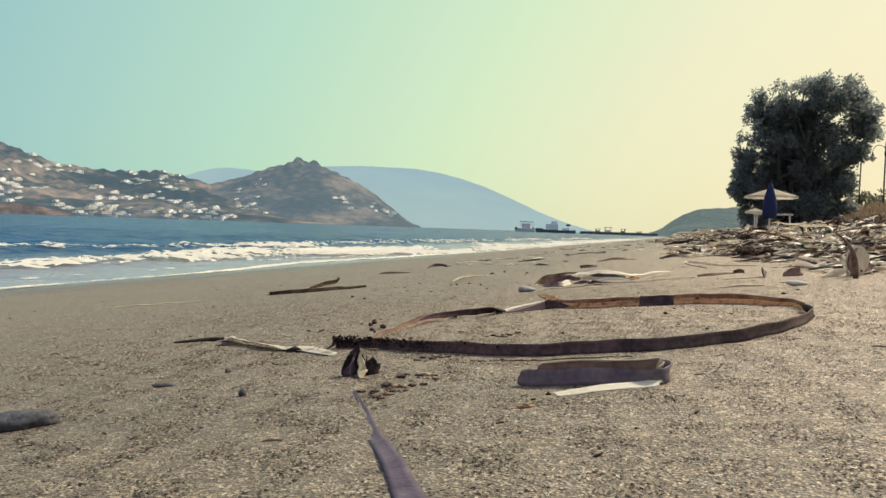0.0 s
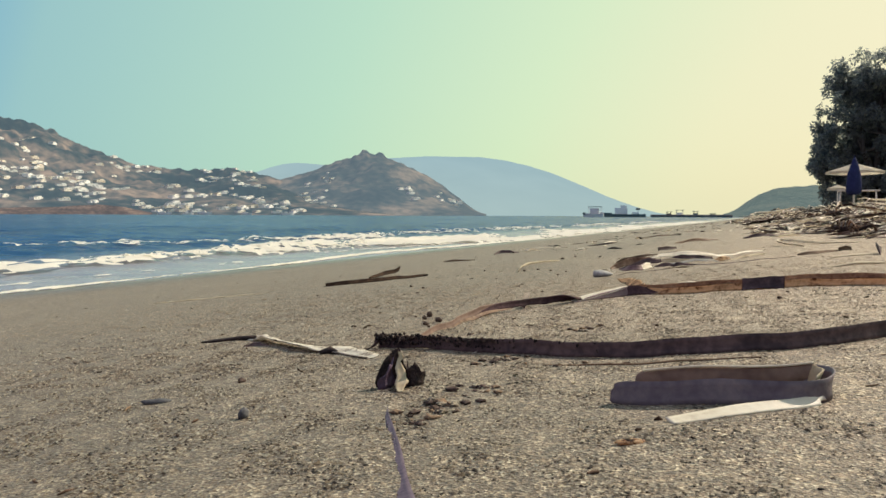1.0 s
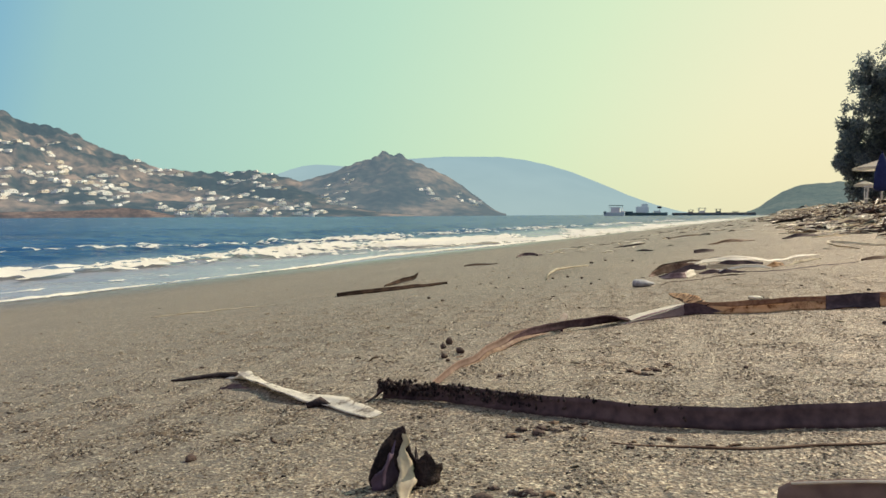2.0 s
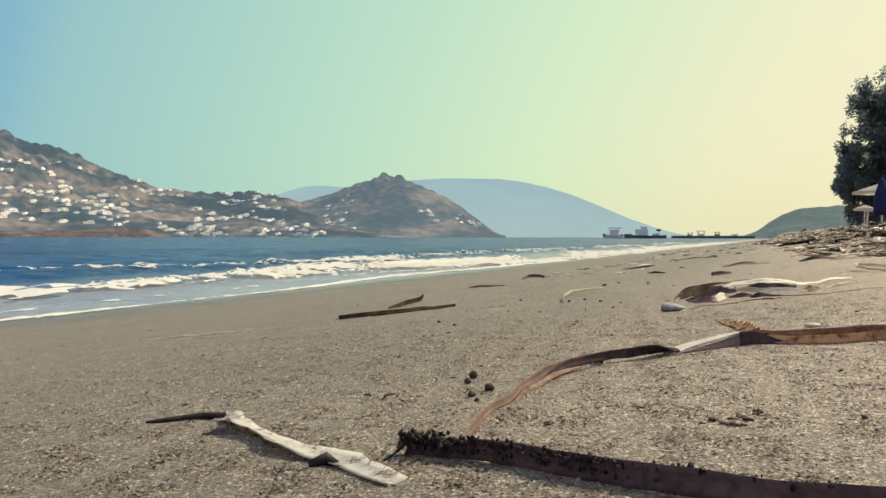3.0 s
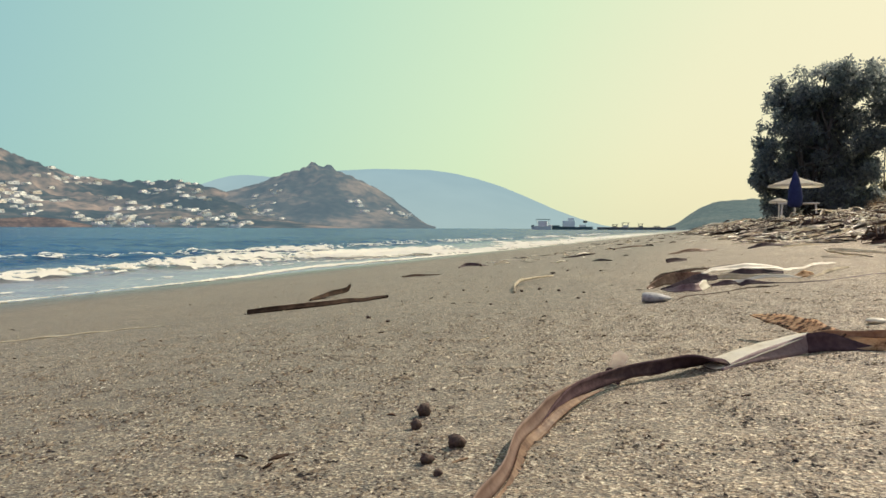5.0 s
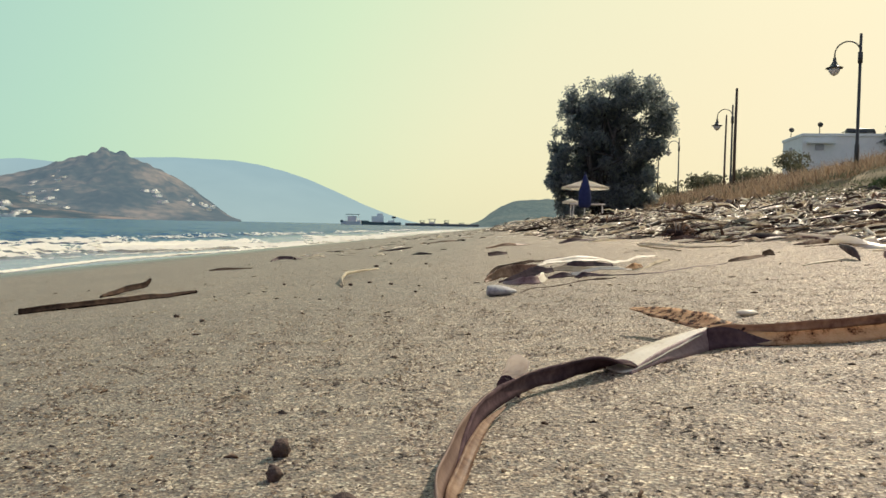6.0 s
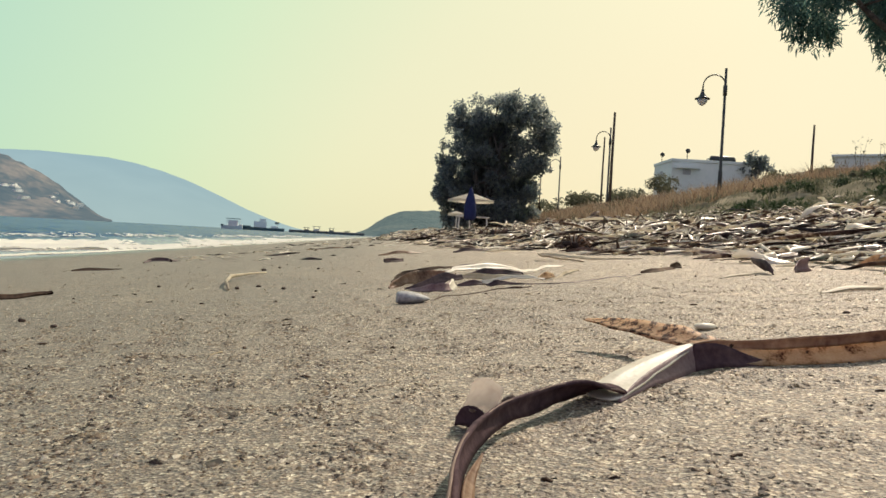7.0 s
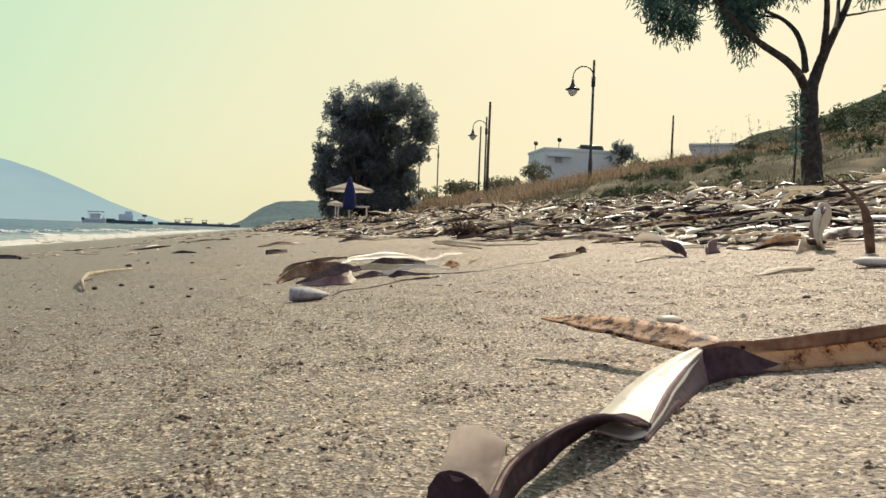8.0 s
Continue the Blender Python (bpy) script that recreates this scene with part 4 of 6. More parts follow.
# ---- trees and shrubs ----
def leaf_cloud(name, centres, radii, per, size, mat, parent=None, droop=0.0, seed=0, slim=0.4):
    """Many small leaves, thickest near the outside of each clump."""
    r = np.random.default_rng(seed)
    P, D, L = [], [], []
    for c, q, n in zip(centres, radii, per):
        n = int(n)
        d = r.normal(size=(n, 3))
        d /= np.linalg.norm(d, axis=1)[:, None]
        rad = np.asarray(q) * (r.random(n) ** 0.45)[:, None]
        p = np.asarray(c) + d * rad
        g = d * 0.6 + r.normal(size=(n, 3)) * 0.8
        g[:, 2] -= droop
        g /= np.linalg.norm(g, axis=1)[:, None]
        P.append(p)
        D.append(g)
        L.append(size * r.uniform(0.5, 1.4, n))
    P, D, L = np.vstack(P), np.vstack(D), np.concatenate(L)
    side = np.cross(D, r.normal(size=D.shape))
    side /= np.linalg.norm(side, axis=1)[:, None] + 1e-9
    n = len(P)
    W = side * (L * slim * 0.5)[:, None]
    T = D * L[:, None]
    fold = np.cross(D, side) * (L * 0.12)[:, None]
    verts = np.stack([P, P + T * 0.5 + W, P + T, P + T * 0.5 - W, P + T * 0.5 + fold], 1).reshape(-1, 3)
    k = 5 * np.arange(n)[:, None]
    faces = np.concatenate([k + np.array([[0, 1, 4]]), k + np.array([[1, 2, 4]]), k + np.array([[2, 3, 4]]), k + np.array([[3, 0, 4]])])
    return mesh_object(name, verts, faces, mat, parent, False)


def limb(start, direction, length, radius, r, bend=0.25, n=7):
    pts, rad = [Vector(start)], [radius]
    d = Vector(direction).normalized()
    for i in range(n):
        d = (d + Vector(r.normal(0, bend, 3)) * 0.35).normalized()
        pts.append(pts[-1] + d * length / n)
        rad.append(radius * (1 - 0.75 * (i + 1) / n))
    return pts, rad


# the big tree over the umbrellas
BT = at(25.6, 49)
big_tree = empty("beach_tree", Matrix.Translation(BT), "large dense dark-green tree shading the beach umbrellas", "tree")
tr = np.random.default_rng(31)
deg = 49 * math.pi / 180          # metres to a degree at the tree
right = Vector((math.cos(radians(25.6)), -math.sin(radians(25.6)), 0))
away = Vector((math.sin(radians(25.6)), math.cos(radians(25.6)), 0))


def tree_at(az, el, depth=0.0):
    return right * ((az - 25.6) * deg) + away * depth + Vector((0, 0, rise(el, 49) - BT.z))


trunk_tops = []
for az0, az1, el1, r0 in ((25.2, 24.6, 6.0, 0.30), (25.9, 26.5, 7.5, 0.34), (26.6, 28.4, 6.5, 0.26), (25.6, 25.6, 9.0, 0.30)):
    a, b = tree_at(az0, 0.0, tr.uniform(-0.6, 0.6)), tree_at(az1, el1, tr.uniform(-1.5, 1.5))
    a.z = -0.2
    pts = [a.lerp(b, f) + Vector(tr.normal(0, 0.10, 3)) * (1 if 0 < f < 1 else 0) for f in np.linspace(0, 1, 8)]
    tube("trunk", pts, list(np.linspace(r0, 0.07, 8)), BARK, big_tree, 9, 0.12, 3)
    trunk_tops.append(pts)
for k in range(16):
    pts = trunk_tops[k % 4]
    s = pts[int(tr.integers(3, 7))]
    p, q = limb(s, (tr.normal(), tr.normal(), 0.4 + tr.random()), 2.4, 0.09, tr)
    tube("limb", p, q, BARK, big_tree, 6)
centres, radii, per = [], [], []
# bearing, height in degrees, half width and half height in degrees
for az, el, rw, rh in ((23.4, 2.9, 1.5, 1.6), (25.4, 2.6, 1.9, 1.7), (27.4, 2.7, 1.3, 1.5), (23.6, 5.3, 1.9, 1.9), (25.8, 5.2, 2.2, 2.2), (27.9, 5.0, 1.4, 1.9), (24.1, 7.6, 1.8, 1.8), (26.4, 7.5, 2.0, 1.9), (28.3, 7.6, 1.7, 1.7),
                        (24.6, 9.2, 1.6, 1.2), (27.0, 9.6, 1.6, 1.5), (28.4, 10.1, 1.3, 1.2), (29.7, 8.9, 0.9, 0.9), (30.1, 7.9, 0.8, 0.8), (23.2, 9.2, 0.5, 0.9), (28.4, 1.9, 1.0, 0.9), (26.8, 1.7, 1.2, 0.9), (23.4, 1.7, 0.9, 0.8), (25.6, 8.7, 1.5, 1.2), (22.4, 5.6, 0.8, 1.1), (22.2, 3.6, 0.6, 1.0), (29.2, 6.2, 0.9, 1.0), (28.7, 3.9, 0.7, 0.9), (26.8, 10.6, 0.9, 0.7)):
    c = tree_at(az, el)
    for _ in range(15):
        o = tr.normal(size=3)
        o /= np.linalg.norm(o)
        o *= tr.random() ** 0.4
        centres.append(np.array(c) + np.array(right) * o[0] * rw * deg * 0.92 + np.array(away) * o[1] * 2.4 + np.array([0, 0, o[2] * rh * deg * 0.92]))
        q = tr.uniform(0.35, 0.75) * min(1.0, rw)
        radii.append((q, q, q * 0.8))
        per.append((120 if el > 7.4 and az > 26.2 else 230) * q / 0.5)
for k in range(90):      # the shaded inside of the crown
    o = tr.normal(size=3)
    o *= tr.random() ** 0.5 / np.linalg.norm(o)
    centres.append(np.array(tree_at(25.7 + 2.3 * o[0], 5.4 + 3.4 * o[2], 1.2 * o[1] + 0.8)))
    q = tr.uniform(0.6, 0.9)
    radii.append((q, q, q))
    per.append(150)
for k in range(150):
    az, el, rw, rh = ((24.2, 6.8, 2.3, 3.9), (26.2, 6.3, 3.4, 4.7), (27.7, 8.2, 2.6, 3.0))[k % 3]
    a = tr.uniform(0, 2 * math.pi)
    centres.append(np.array(tree_at(az + rw * math.cos(a) * tr.uniform(0.92, 1.05), el + rh * math.sin(a) * tr.uniform(0.92, 1.03), tr.normal(0, 1.0))))
    q = tr.uniform(0.16, 0.34)
    radii.append((q, q, q * 1.2))
    per.append(34)
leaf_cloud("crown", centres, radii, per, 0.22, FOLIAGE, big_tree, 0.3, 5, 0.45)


def parasol(name, p, radius, height, canvas, label, closed=False, group=""):
    ob = empty(name, Matrix.Translation(p), label, "umbrella", group)
    tube("pole", [(0, 0, 0), (0, 0, height)], [0.03, 0.025], WHITE, ob, 8)
    tube("base", [(0, 0, 0), (0, 0, 0.10)], [0.26, 0.22], CONCRETE, ob, 14)
    if closed:
        pts = [(0, 0, height * f) for f in (0.28, 0.34, 0.5, 0.7, 0.85, 0.97, 1.02)]
        tube("canopy", pts, [0.17, 0.27, 0.27, 0.23, 0.16, 0.08, 0.03], canvas, ob, 12, 0.10, 4)
        tube("finial", [(0, 0, height * 1.01), (0, 0, height * 1.07)], [0.03, 0.015], canvas, ob, 6)
        return ob
    n = 8
    bm = bmesh.new()
    top = bm.verts.new((0, 0, height + 0.02))
    rim = [bm.verts.new((radius * math.cos(2 * math.pi * k / n + 0.2), radius * math.sin(2 * math.pi * k / n + 0.2), height - 0.30 * radius)) for k in range(n)]
    low = [bm.verts.new(v.co + Vector((0, 0, -0.10))) for v in rim]
    for k in range(n):
        bm.faces.new((top, rim[k], rim[(k + 1) % n]))
        bm.faces.new((rim[k], low[k], low[(k + 1) % n], rim[(k + 1) % n]))
    bmesh.ops.solidify(bm, geom=bm.faces[:], thickness=0.012)
    canopy = part("canopy", bm, canvas, ob)
    for k in range(n):
        a = 2 * math.pi * k / n + 0.2
        tube("rib", [(0.02, 0, height - 0.03), (radius * 0.97 * math.cos(a), radius * 0.97 * math.sin(a), height - 0.30 * radius - 0.03)], [0.012, 0.010], WHITE, canopy, 5)
    return ob


parasol("beach_umbrella", at(24.35, 34), 1.08, rise(3.72, 34) - at(24.35, 34).z, CREAM, "open cream canvas beach umbrella under the tree", group="beach umbrellas")
parasol("beach_umbrella", at(24.35, 32.5), 0.4, rise(4.05, 32.5) - at(24.35, 32.5).z, NAVY, "closed navy blue beach umbrella standing before an open one", True, "beach umbrellas")
parasol("beach_umbrella", at(23.3, 38), 0.45, rise(2.25, 38) - at(23.3, 38).z, CREAM, "small open cream beach umbrella behind the others", group="beach umbrellas")


def table(p, turn):
    ob = empty("beach_table", Matrix.Translation(p) @ Matrix.Rotation(turn, 4, "Z"), "low white table beneath the umbrella", "table")
    box_part("tabletop", (1.5, 0.8, 0.05), (0, 0, 0.72), WHITE, ob, bevel=0.015)
    for x in (-0.65, 0.65):
        for y in (-0.32, 0.32):
            tube("leg", [(x, y, 0), (x * 0.95, y * 0.95, 0.70)], [0.025, 0.03], WHITE, ob, 6)


table(at(24.6, 33.2), radians(-25))


def street_lamp(az, d, top_el, label):
    """A round pole with a swan-neck arm and a bell shade over an opal bowl."""
    p = at(az, d)
    h = rise(top_el, d) - p.z
    ob = empty("street_lamp", Matrix.Translation(p) @ Matrix.Rotation(radians(-az), 4, "Z"), label, "street lamp", "street lamps along the beach road")
    tube("pole", [(0, 0, 0), (0, 0, 0.9), (0, 0, 0.95), (0, 0, h)], [0.075, 0.075, 0.055, 0.045], IRON, ob, 10)
    tube("sleeve", [(0, 0, h - 0.98), (0, 0, h - 0.62)], [0.075, 0.075], IRON, ob, 10)
    arm = [(-0.38 + 0.38 * math.cos(a), 0, h - 0.62 + 0.40 * math.sin(a)) for a in np.linspace(0, math.pi, 12)] + [(-0.76, 0, h - 0.80)]
    tube("arm", arm, [0.024] * len(arm), IRON, ob, 6)
    prof = [(0.0, 0.05), (-0.12, 0.06), (-0.22, 0.11), (-0.30, 0.17), (-0.33, 0.27), (-0.36, 0.27), (-0.36, 0.20)]
    shade = tube("shade", [(-0.76, 0, h - 0.74 + z) for z, _ in prof], [r for _, r in prof], IRON, ob, 16)
    tube("bowl", [(-0.76, 0, h - 1.09 - z) for z in (0.0, 0.08, 0.16, 0.22, 0.25)], [0.19, 0.18, 0.14, 0.08, 0.02], OPAL, shade, 14)
    return ob


street_lamp(42.75, 28.3, 13.33, "black swan-neck street lamp with a bell shade")
street_lamp(34.75, 42.0, 9.1, "black swan-neck street lamp further along the beach road")
street_lamp(31.1, 58.0, 6.82, "distant black swan-neck street lamp by the trees")


def plain_pole(az, d, top_el, r, label):
    p = at(az, d)
    h = rise(top_el, d) - p.z
    ob = empty("utility_pole", Matrix.Translation(p), label, "pole", "utility poles")
    tube("shaft", [(0, 0, -0.3), (0, 0, h * 0.5), (0.03, 0, h)], [r, r * 0.85, r * 0.7], WOODPOLE, ob, 10, 0.04)
    tube("cap", [(0.03, 0, h), (0.03, 0, h + 0.06)], [r * 0.8, r * 0.3], IRON, ob, 10)


plain_pole(34.95, 46.0, 10.19, 0.10, "tall wooden utility pole beside a street lamp")
plain_pole(34.3, 50.0, 8.34, 0.07, "thin wooden pole behind the dune grass")
plain_pole(29.65, 60.0, 5.38, 0.06, "thin dark pole by the big tree")
plain_pole(48.7, 62.0, 9.26, 0.10, "lone wooden utility pole on the dune")


# ---- the house on the dune ----
HD = 85.0
hx = at(41.4, HD)
hy = radians(-41.4 + 20)
house = empty("dune_house", Matrix.Translation(hx) @ Matrix.Rotation(hy, 4, "Z"), "white flat-roofed house half hidden by dune grass", "house")
H_TOP = rise(6.42, HD) - hx.z
wall = box_part("wall", (8.4, 6.0, H_TOP + 1.0), (0, 0, H_TOP / 2 - 0.5), LIMEWASH, house)
box_part("parapet", (8.6, 6.2, 0.3), (0, 0, H_TOP + 0.10), LIMEWASH, house, bevel=0.03)
SHUTTER = rough_mat("faded_shutter", [(0.2, (0.34, 0.38, 0.40)), (0.8, (0.46, 0.50, 0.51))], 3, 0.8, 0.2, 0.004, None)
box_part("window", (0.8, 0.12, 0.55), (-2.6, -3.02, H_TOP - 1.1), SHUTTER, wall)
box_part("window", (0.12, 0.8, 0.55), (-4.22, 0.4, H_TOP - 1.1), SHUTTER, wall)
box_part("cornice", (2.6, 0.6, 0.22), (-2.6, -3.2, H_TOP - 0.65), LIMEWASH, house)
tank = empty("solar_heater", Matrix.Translation(hx) @ Matrix.Rotation(hy, 4, "Z") @ Matrix.Translation((1.9, -0.6, H_TOP + 0.275)), "dark solar water heater on the flat roof", "water heater")
box_part("panel", (2.0, 1.1, 0.10), (-0.4, 0, 0.45), GLASS_DARK, tank)
tube("tank", [(-1.1, 0.3, 0.55), (-1.0, 0.3, 0.55), (1.5, 0.3, 0.55), (1.6, 0.3, 0.55)], [0.18, 0.3, 0.3, 0.18], IRON, tank, 12)
box_part("stand", (2.6, 0.8, 0.5), (0.2, 0.1, 0.25), IRON, tank)
dish = empty("roof_dish", Matrix.Translation(hx) @ Matrix.Rotation(hy, 4, "Z") @ Matrix.Translation((-2.5, -2.6, H_TOP + 0.275)), "round dish on a short mast on the roof", "dish")
tube("mast", [(0, 0, 0), (0, 0, 0.7)], [0.04, 0.04], IRON, dish, 6)
tube("bowl", [(0, -0.02, 0.85), (0, -0.10, 0.87), (0, -0.16, 0.88)], [0.06, 0.20, 0.26], IRON, dish, 14)
copy_thing(dish, Matrix.Translation(hx) @ Matrix.Rotation(hy, 4, "Z") @ Matrix.Translation((-3.9, 1.5, H_TOP + 0.275)))

shed = empty("dune_building", Matrix.Translation(at(52.2, 70)) @ Matrix.Rotation(radians(-52), 4, "Z"), "low grey building behind the dune grass", "building")
SH = rise(6.35, 70) - at(52.2, 70).z
box_part("wall", (5.0, 4.0, max(SH, 0.8) + 1), (0, 0, max(SH, 0.8) / 2 - 0.5), LIMEWASH, shed)
box_part("roof", (5.5, 4.4, 0.2), (0, 0, max(SH, 0.8) + 0.1), LIMEWASH, shed, bevel=0.03)


def shrub(az, d, top_el, half, label, mat, seed, n=700, size=0.22, name="shrub", low=0.0):
    p = at(az, d)
    h = max(rise(top_el, d) - p.z, 0.15)
    r = np.random.default_rng(seed)
    ob = empty(name, Matrix.Translation(p), label, "shrub" if name == "shrub" else "tree", "shrubs on the dune" if name == "shrub" else "")
    stems = []
    for k in range(5):
        pts, rad = limb((r.normal(0, 0.1), r.normal(0, 0.1), -0.1), (r.normal(0, 0.5), r.normal(0, 0.5), 1), h * 0.8, 0.02 + 0.012 * h, r)
        tube("stem", pts, rad, BARK, ob, 5)
        stems.append(pts)
    cs, rs, ps = [], [], []
    for k in range(22):
        f = r.random()
        cs.append((r.normal(0, half * 0.42), r.normal(0, half * 0.42), h * (0.25 + low + 0.66 * f)))
        q = r.uniform(0.16, 0.34) * min(half, h)
        rs.append((q, q, q * 0.8))
        ps.append(n / 22)
    leaf_cloud("foliage", cs, rs, ps, size, mat, ob, 0.0, seed, 0.5)
    return ob


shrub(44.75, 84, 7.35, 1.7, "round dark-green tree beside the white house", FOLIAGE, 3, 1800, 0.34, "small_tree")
for k, (az, d, el, half) in enumerate(((36.4, 66, 4.5, 1.3), (38.6, 74, 5.75, 1.5), (35.6, 64, 4.35, 1.2), (32.6, 60, 4.2, 1.3), (33.4, 62, 4.1, 1.2), (30.4, 64, 3.4, 1.8), (46.8, 60, 5.9, 1.8), (49.6, 58, 6.2, 1.3), (39.1, 76, 5.6, 1.2),
                                      (54.4, 52, 7.2, 1.3), (56.0, 60, 7.9, 2.2), (57.6, 64, 8.2, 2.2), (59.4, 66, 9.1, 2.8), (61.0, 66, 9.7, 3.0), (62.8, 66, 10.4, 3.2), (60.4, 40, 7.6, 1.6), (62.4, 38, 8.2, 1.8), (64, 60, 11, 3.4))):
    shrub(az, d, el, half, "low dark-green shrub on the slope" if az > 58 else "low grey-green shrub among the dune grass", DEEP_SHRUB if az > 58 else SHRUB, 100 + k, 900, 0.24)


def grass(name, count, az0, az1, d0, d1, tall, mat, label, seed):
    """Tufts of blades on the slope."""
    r = np.random.default_rng(seed)
    a = np.radians(r.uniform(az0, az1, count))
    d = d0 + (d1 - d0) * r.random(count) ** 1.3
    x, y = STAND.x + d * np.sin(a), STAND.y + d * np.cos(a)
    z = ground_z(x, y)
    s, c = to_sc(x, y)
    ok = (patchy(x * 0.25, y * 0.25) > -0.9) & (c > (4.8 if tall < 0.3 else 8.3))
    x, y, z, d = x[ok], y[ok], z[ok], d[ok]
    n, b = len(x), 8
    bx = np.repeat(x, b) + r.normal(0, 0.22, n * b)
    by = np.repeat(y, b) + r.normal(0, 0.22, n * b)
    bz = np.repeat(z, b) - 0.03
    h = np.repeat(tall * r.uniform(0.4, 1.2, n), b) * r.uniform(0.6, 1.2, n * b)
    lx, ly = r.normal(0, 0.5, n * b) * h, r.normal(0, 0.5, n * b) * h
    w = 0.005 + 0.00025 * np.repeat(d, b)
    ang = r.uniform(0, 6.28, n * b)
    wx, wy = np.cos(ang) * w, np.sin(ang) * w
    v = np.stack([np.stack([bx - wx, by - wy, bz], 1), np.stack([bx + wx, by + wy, bz], 1),
                  np.stack([bx + lx * 0.4 + wx * 0.7, by + ly * 0.4 + wy * 0.7, bz + h * 0.6], 1), np.stack([bx + lx * 0.4 - wx * 0.7, by + ly * 0.4 - wy * 0.7, bz + h * 0.6], 1),
                  np.stack([bx + lx, by + ly, bz + h], 1)], 1).reshape(-1, 3)
    k = 5 * np.arange(n * b)[:, None]
    faces = [tuple(f) for f in (k + np.array([[0, 1, 2, 3]])).tolist()] + [tuple(f) for f in (k + np.array([[3, 2, 4]])).tolist()]
    ob = mesh_object(name, v, faces, mat, None, False)
    tagged(ob, label, "grass", kind="stuff")


grass("dune_grass", 6400, 28.5, 66, 26, 62, 0.5, STRAW, "tall dry straw-coloured grass covering the dune", 41)
grass("slope_tufts", 3400, 38, 70, 8, 30, 0.14, SHRUB, "short grey-green tufts on the sandy slope", 43)
grass("dune_scrub", 1500, 28.5, 68, 34, 80, 0.45, SHRUB, "grey-green low scrub on the dune slope", 42)

# low bushes on the sandy slope
br = np.random.default_rng(66)
for k in range(58):
    az, d = br.uniform(43, 66), br.uniform(12, 28)
    p = at(az, d)
    el = math.degrees(math.atan((p.z + br.uniform(0.14, 0.24) - STAND.z) / d))
    shrub(az, d, el, br.uniform(0.25, 0.5), "small low bush on the sandy slope", (SHRUB, DEEP_SHRUB, SHRUB)[k % 3], 300 + k, 420, 0.07)


def weed(az, d, top_el, seed):
    """A thin dry stalk with a few leaves against the sky."""
    p = at(az, d)
    h = rise(top_el, d) - p.z
    r = np.random.default_rng(seed)
    ob = empty("weed_stalk", Matrix.Translation(p), "tall thin dry weed stalk on the slope", "weed", "weed stalks on the slope")
    for k in range(3):
        pts, rad = limb((r.normal(0, 0.06), r.normal(0, 0.06), -0.05), (r.normal(0, 0.16), r.normal(0, 0.16), 1), h * r.uniform(0.75, 1.05), 0.007, r, 0.12)
        tube("stem", pts, rad, BARK, ob, 5)
        tagged(leaf_cloud("leaf_tuft", [tuple(q) for q in pts[3:]], [(0.10, 0.10, 0.10)] * (len(pts) - 3), [3] * (len(pts) - 3), 0.065, SHRUB, ob, 0.2, seed + k, 0.5), kind="stuff")


for k, (az, d, el) in enumerate(((51.6, 24, 8.6), (53.0, 25, 8.2), (54.2, 23, 9.3), (55.2, 24, 8.8), (56.2, 22, 8.4), (50.2, 26, 7.4))):
    weed(az, d, el, 500 + k)

# ---- the tamarisk beside the beach ----
TD = 8.6
tp = at(58.0, TD)
tam = empty("tamarisk_tree", Matrix.Translation(tp), "tamarisk tree with a forked dark trunk and drooping feathery foliage", "tree")
t_right = Vector((math.cos(radians(58)), -math.sin(radians(58)), 0))
t_away = Vector((math.sin(radians(58)), math.cos(radians(58)), 0))


def tam_at(az, el, depth=0.0):
    return t_right * (TD * math.tan(radians(az - 58.0))) + t_away * depth + Vector((0, 0, STAND.z + TD / math.cos(radians(az - 58.0)) * math.tan(radians(el)) - tp.z))


r = np.random.default_rng(9)
limbs = []


def tam_limb(name, keys, r0, r1, depth=(0, 0)):
    pts = spline([(*tam_at(a, e, depth[0] + (depth[1] - depth[0]) * k / (len(keys) - 1)),) for k, (a, e) in enumerate(keys)], 6)
    tube(name, [tuple(p) for p in pts], list(0.78 * np.linspace(r0, r1, len(pts))), BARK, tam, 10, 0.06, 2)
    limbs.append(pts)


tam_limb("trunk", [(58.1, 2.9), (57.95, 4.5), (57.75, 7.0), (57.55, 9.2), (57.5, 11.2)], 0.150, 0.105)
tam_limb("limb", [(57.45, 10.4), (56.8, 11.6), (56.0, 12.35), (54.6, 13.2), (53.4, 14.1), (51.8, 15.6), (50.4, 17.2), (48.8, 18.4)], 0.062, 0.018, (0, -1.0))
tam_limb("limb", [(57.2, 12.0), (57.0, 13.6), (56.4, 15.2), (55.4, 16.4), (54.2, 17.4), (53.0, 19.5)], 0.045, 0.015, (0, 0.8))
tam_limb("limb", [(57.6, 10.8), (58.1, 12.6), (58.5, 13.8), (59.0, 15.0), (59.6, 16.6), (60.3, 19.0), (60.8, 21)], 0.076, 0.025, (0, 0.6))
tam_limb("limb", [(58.2, 12.6), (58.35, 14.4), (58.3, 15.8), (58.0, 17.2), (58.2, 20.5)], 0.045, 0.02, (0, -0.8))
tam_limb("limb", [(58.9, 14.4), (59.1, 16.0), (59.2, 18.0), (59.8, 21.0)], 0.035, 0.015, (0, 1.0))
for k in range(18):
    src = limbs[1 + k % 5]
    s = src[int(r.integers(len(src) // 2, len(src)))]
    pts, rad = limb(s, (r.normal(), r.normal(), 0.25), 0.86, 0.014, r)
    tube("branch", pts, rad, BARK, tam, 5)
cs, rs, ps = [], [], []
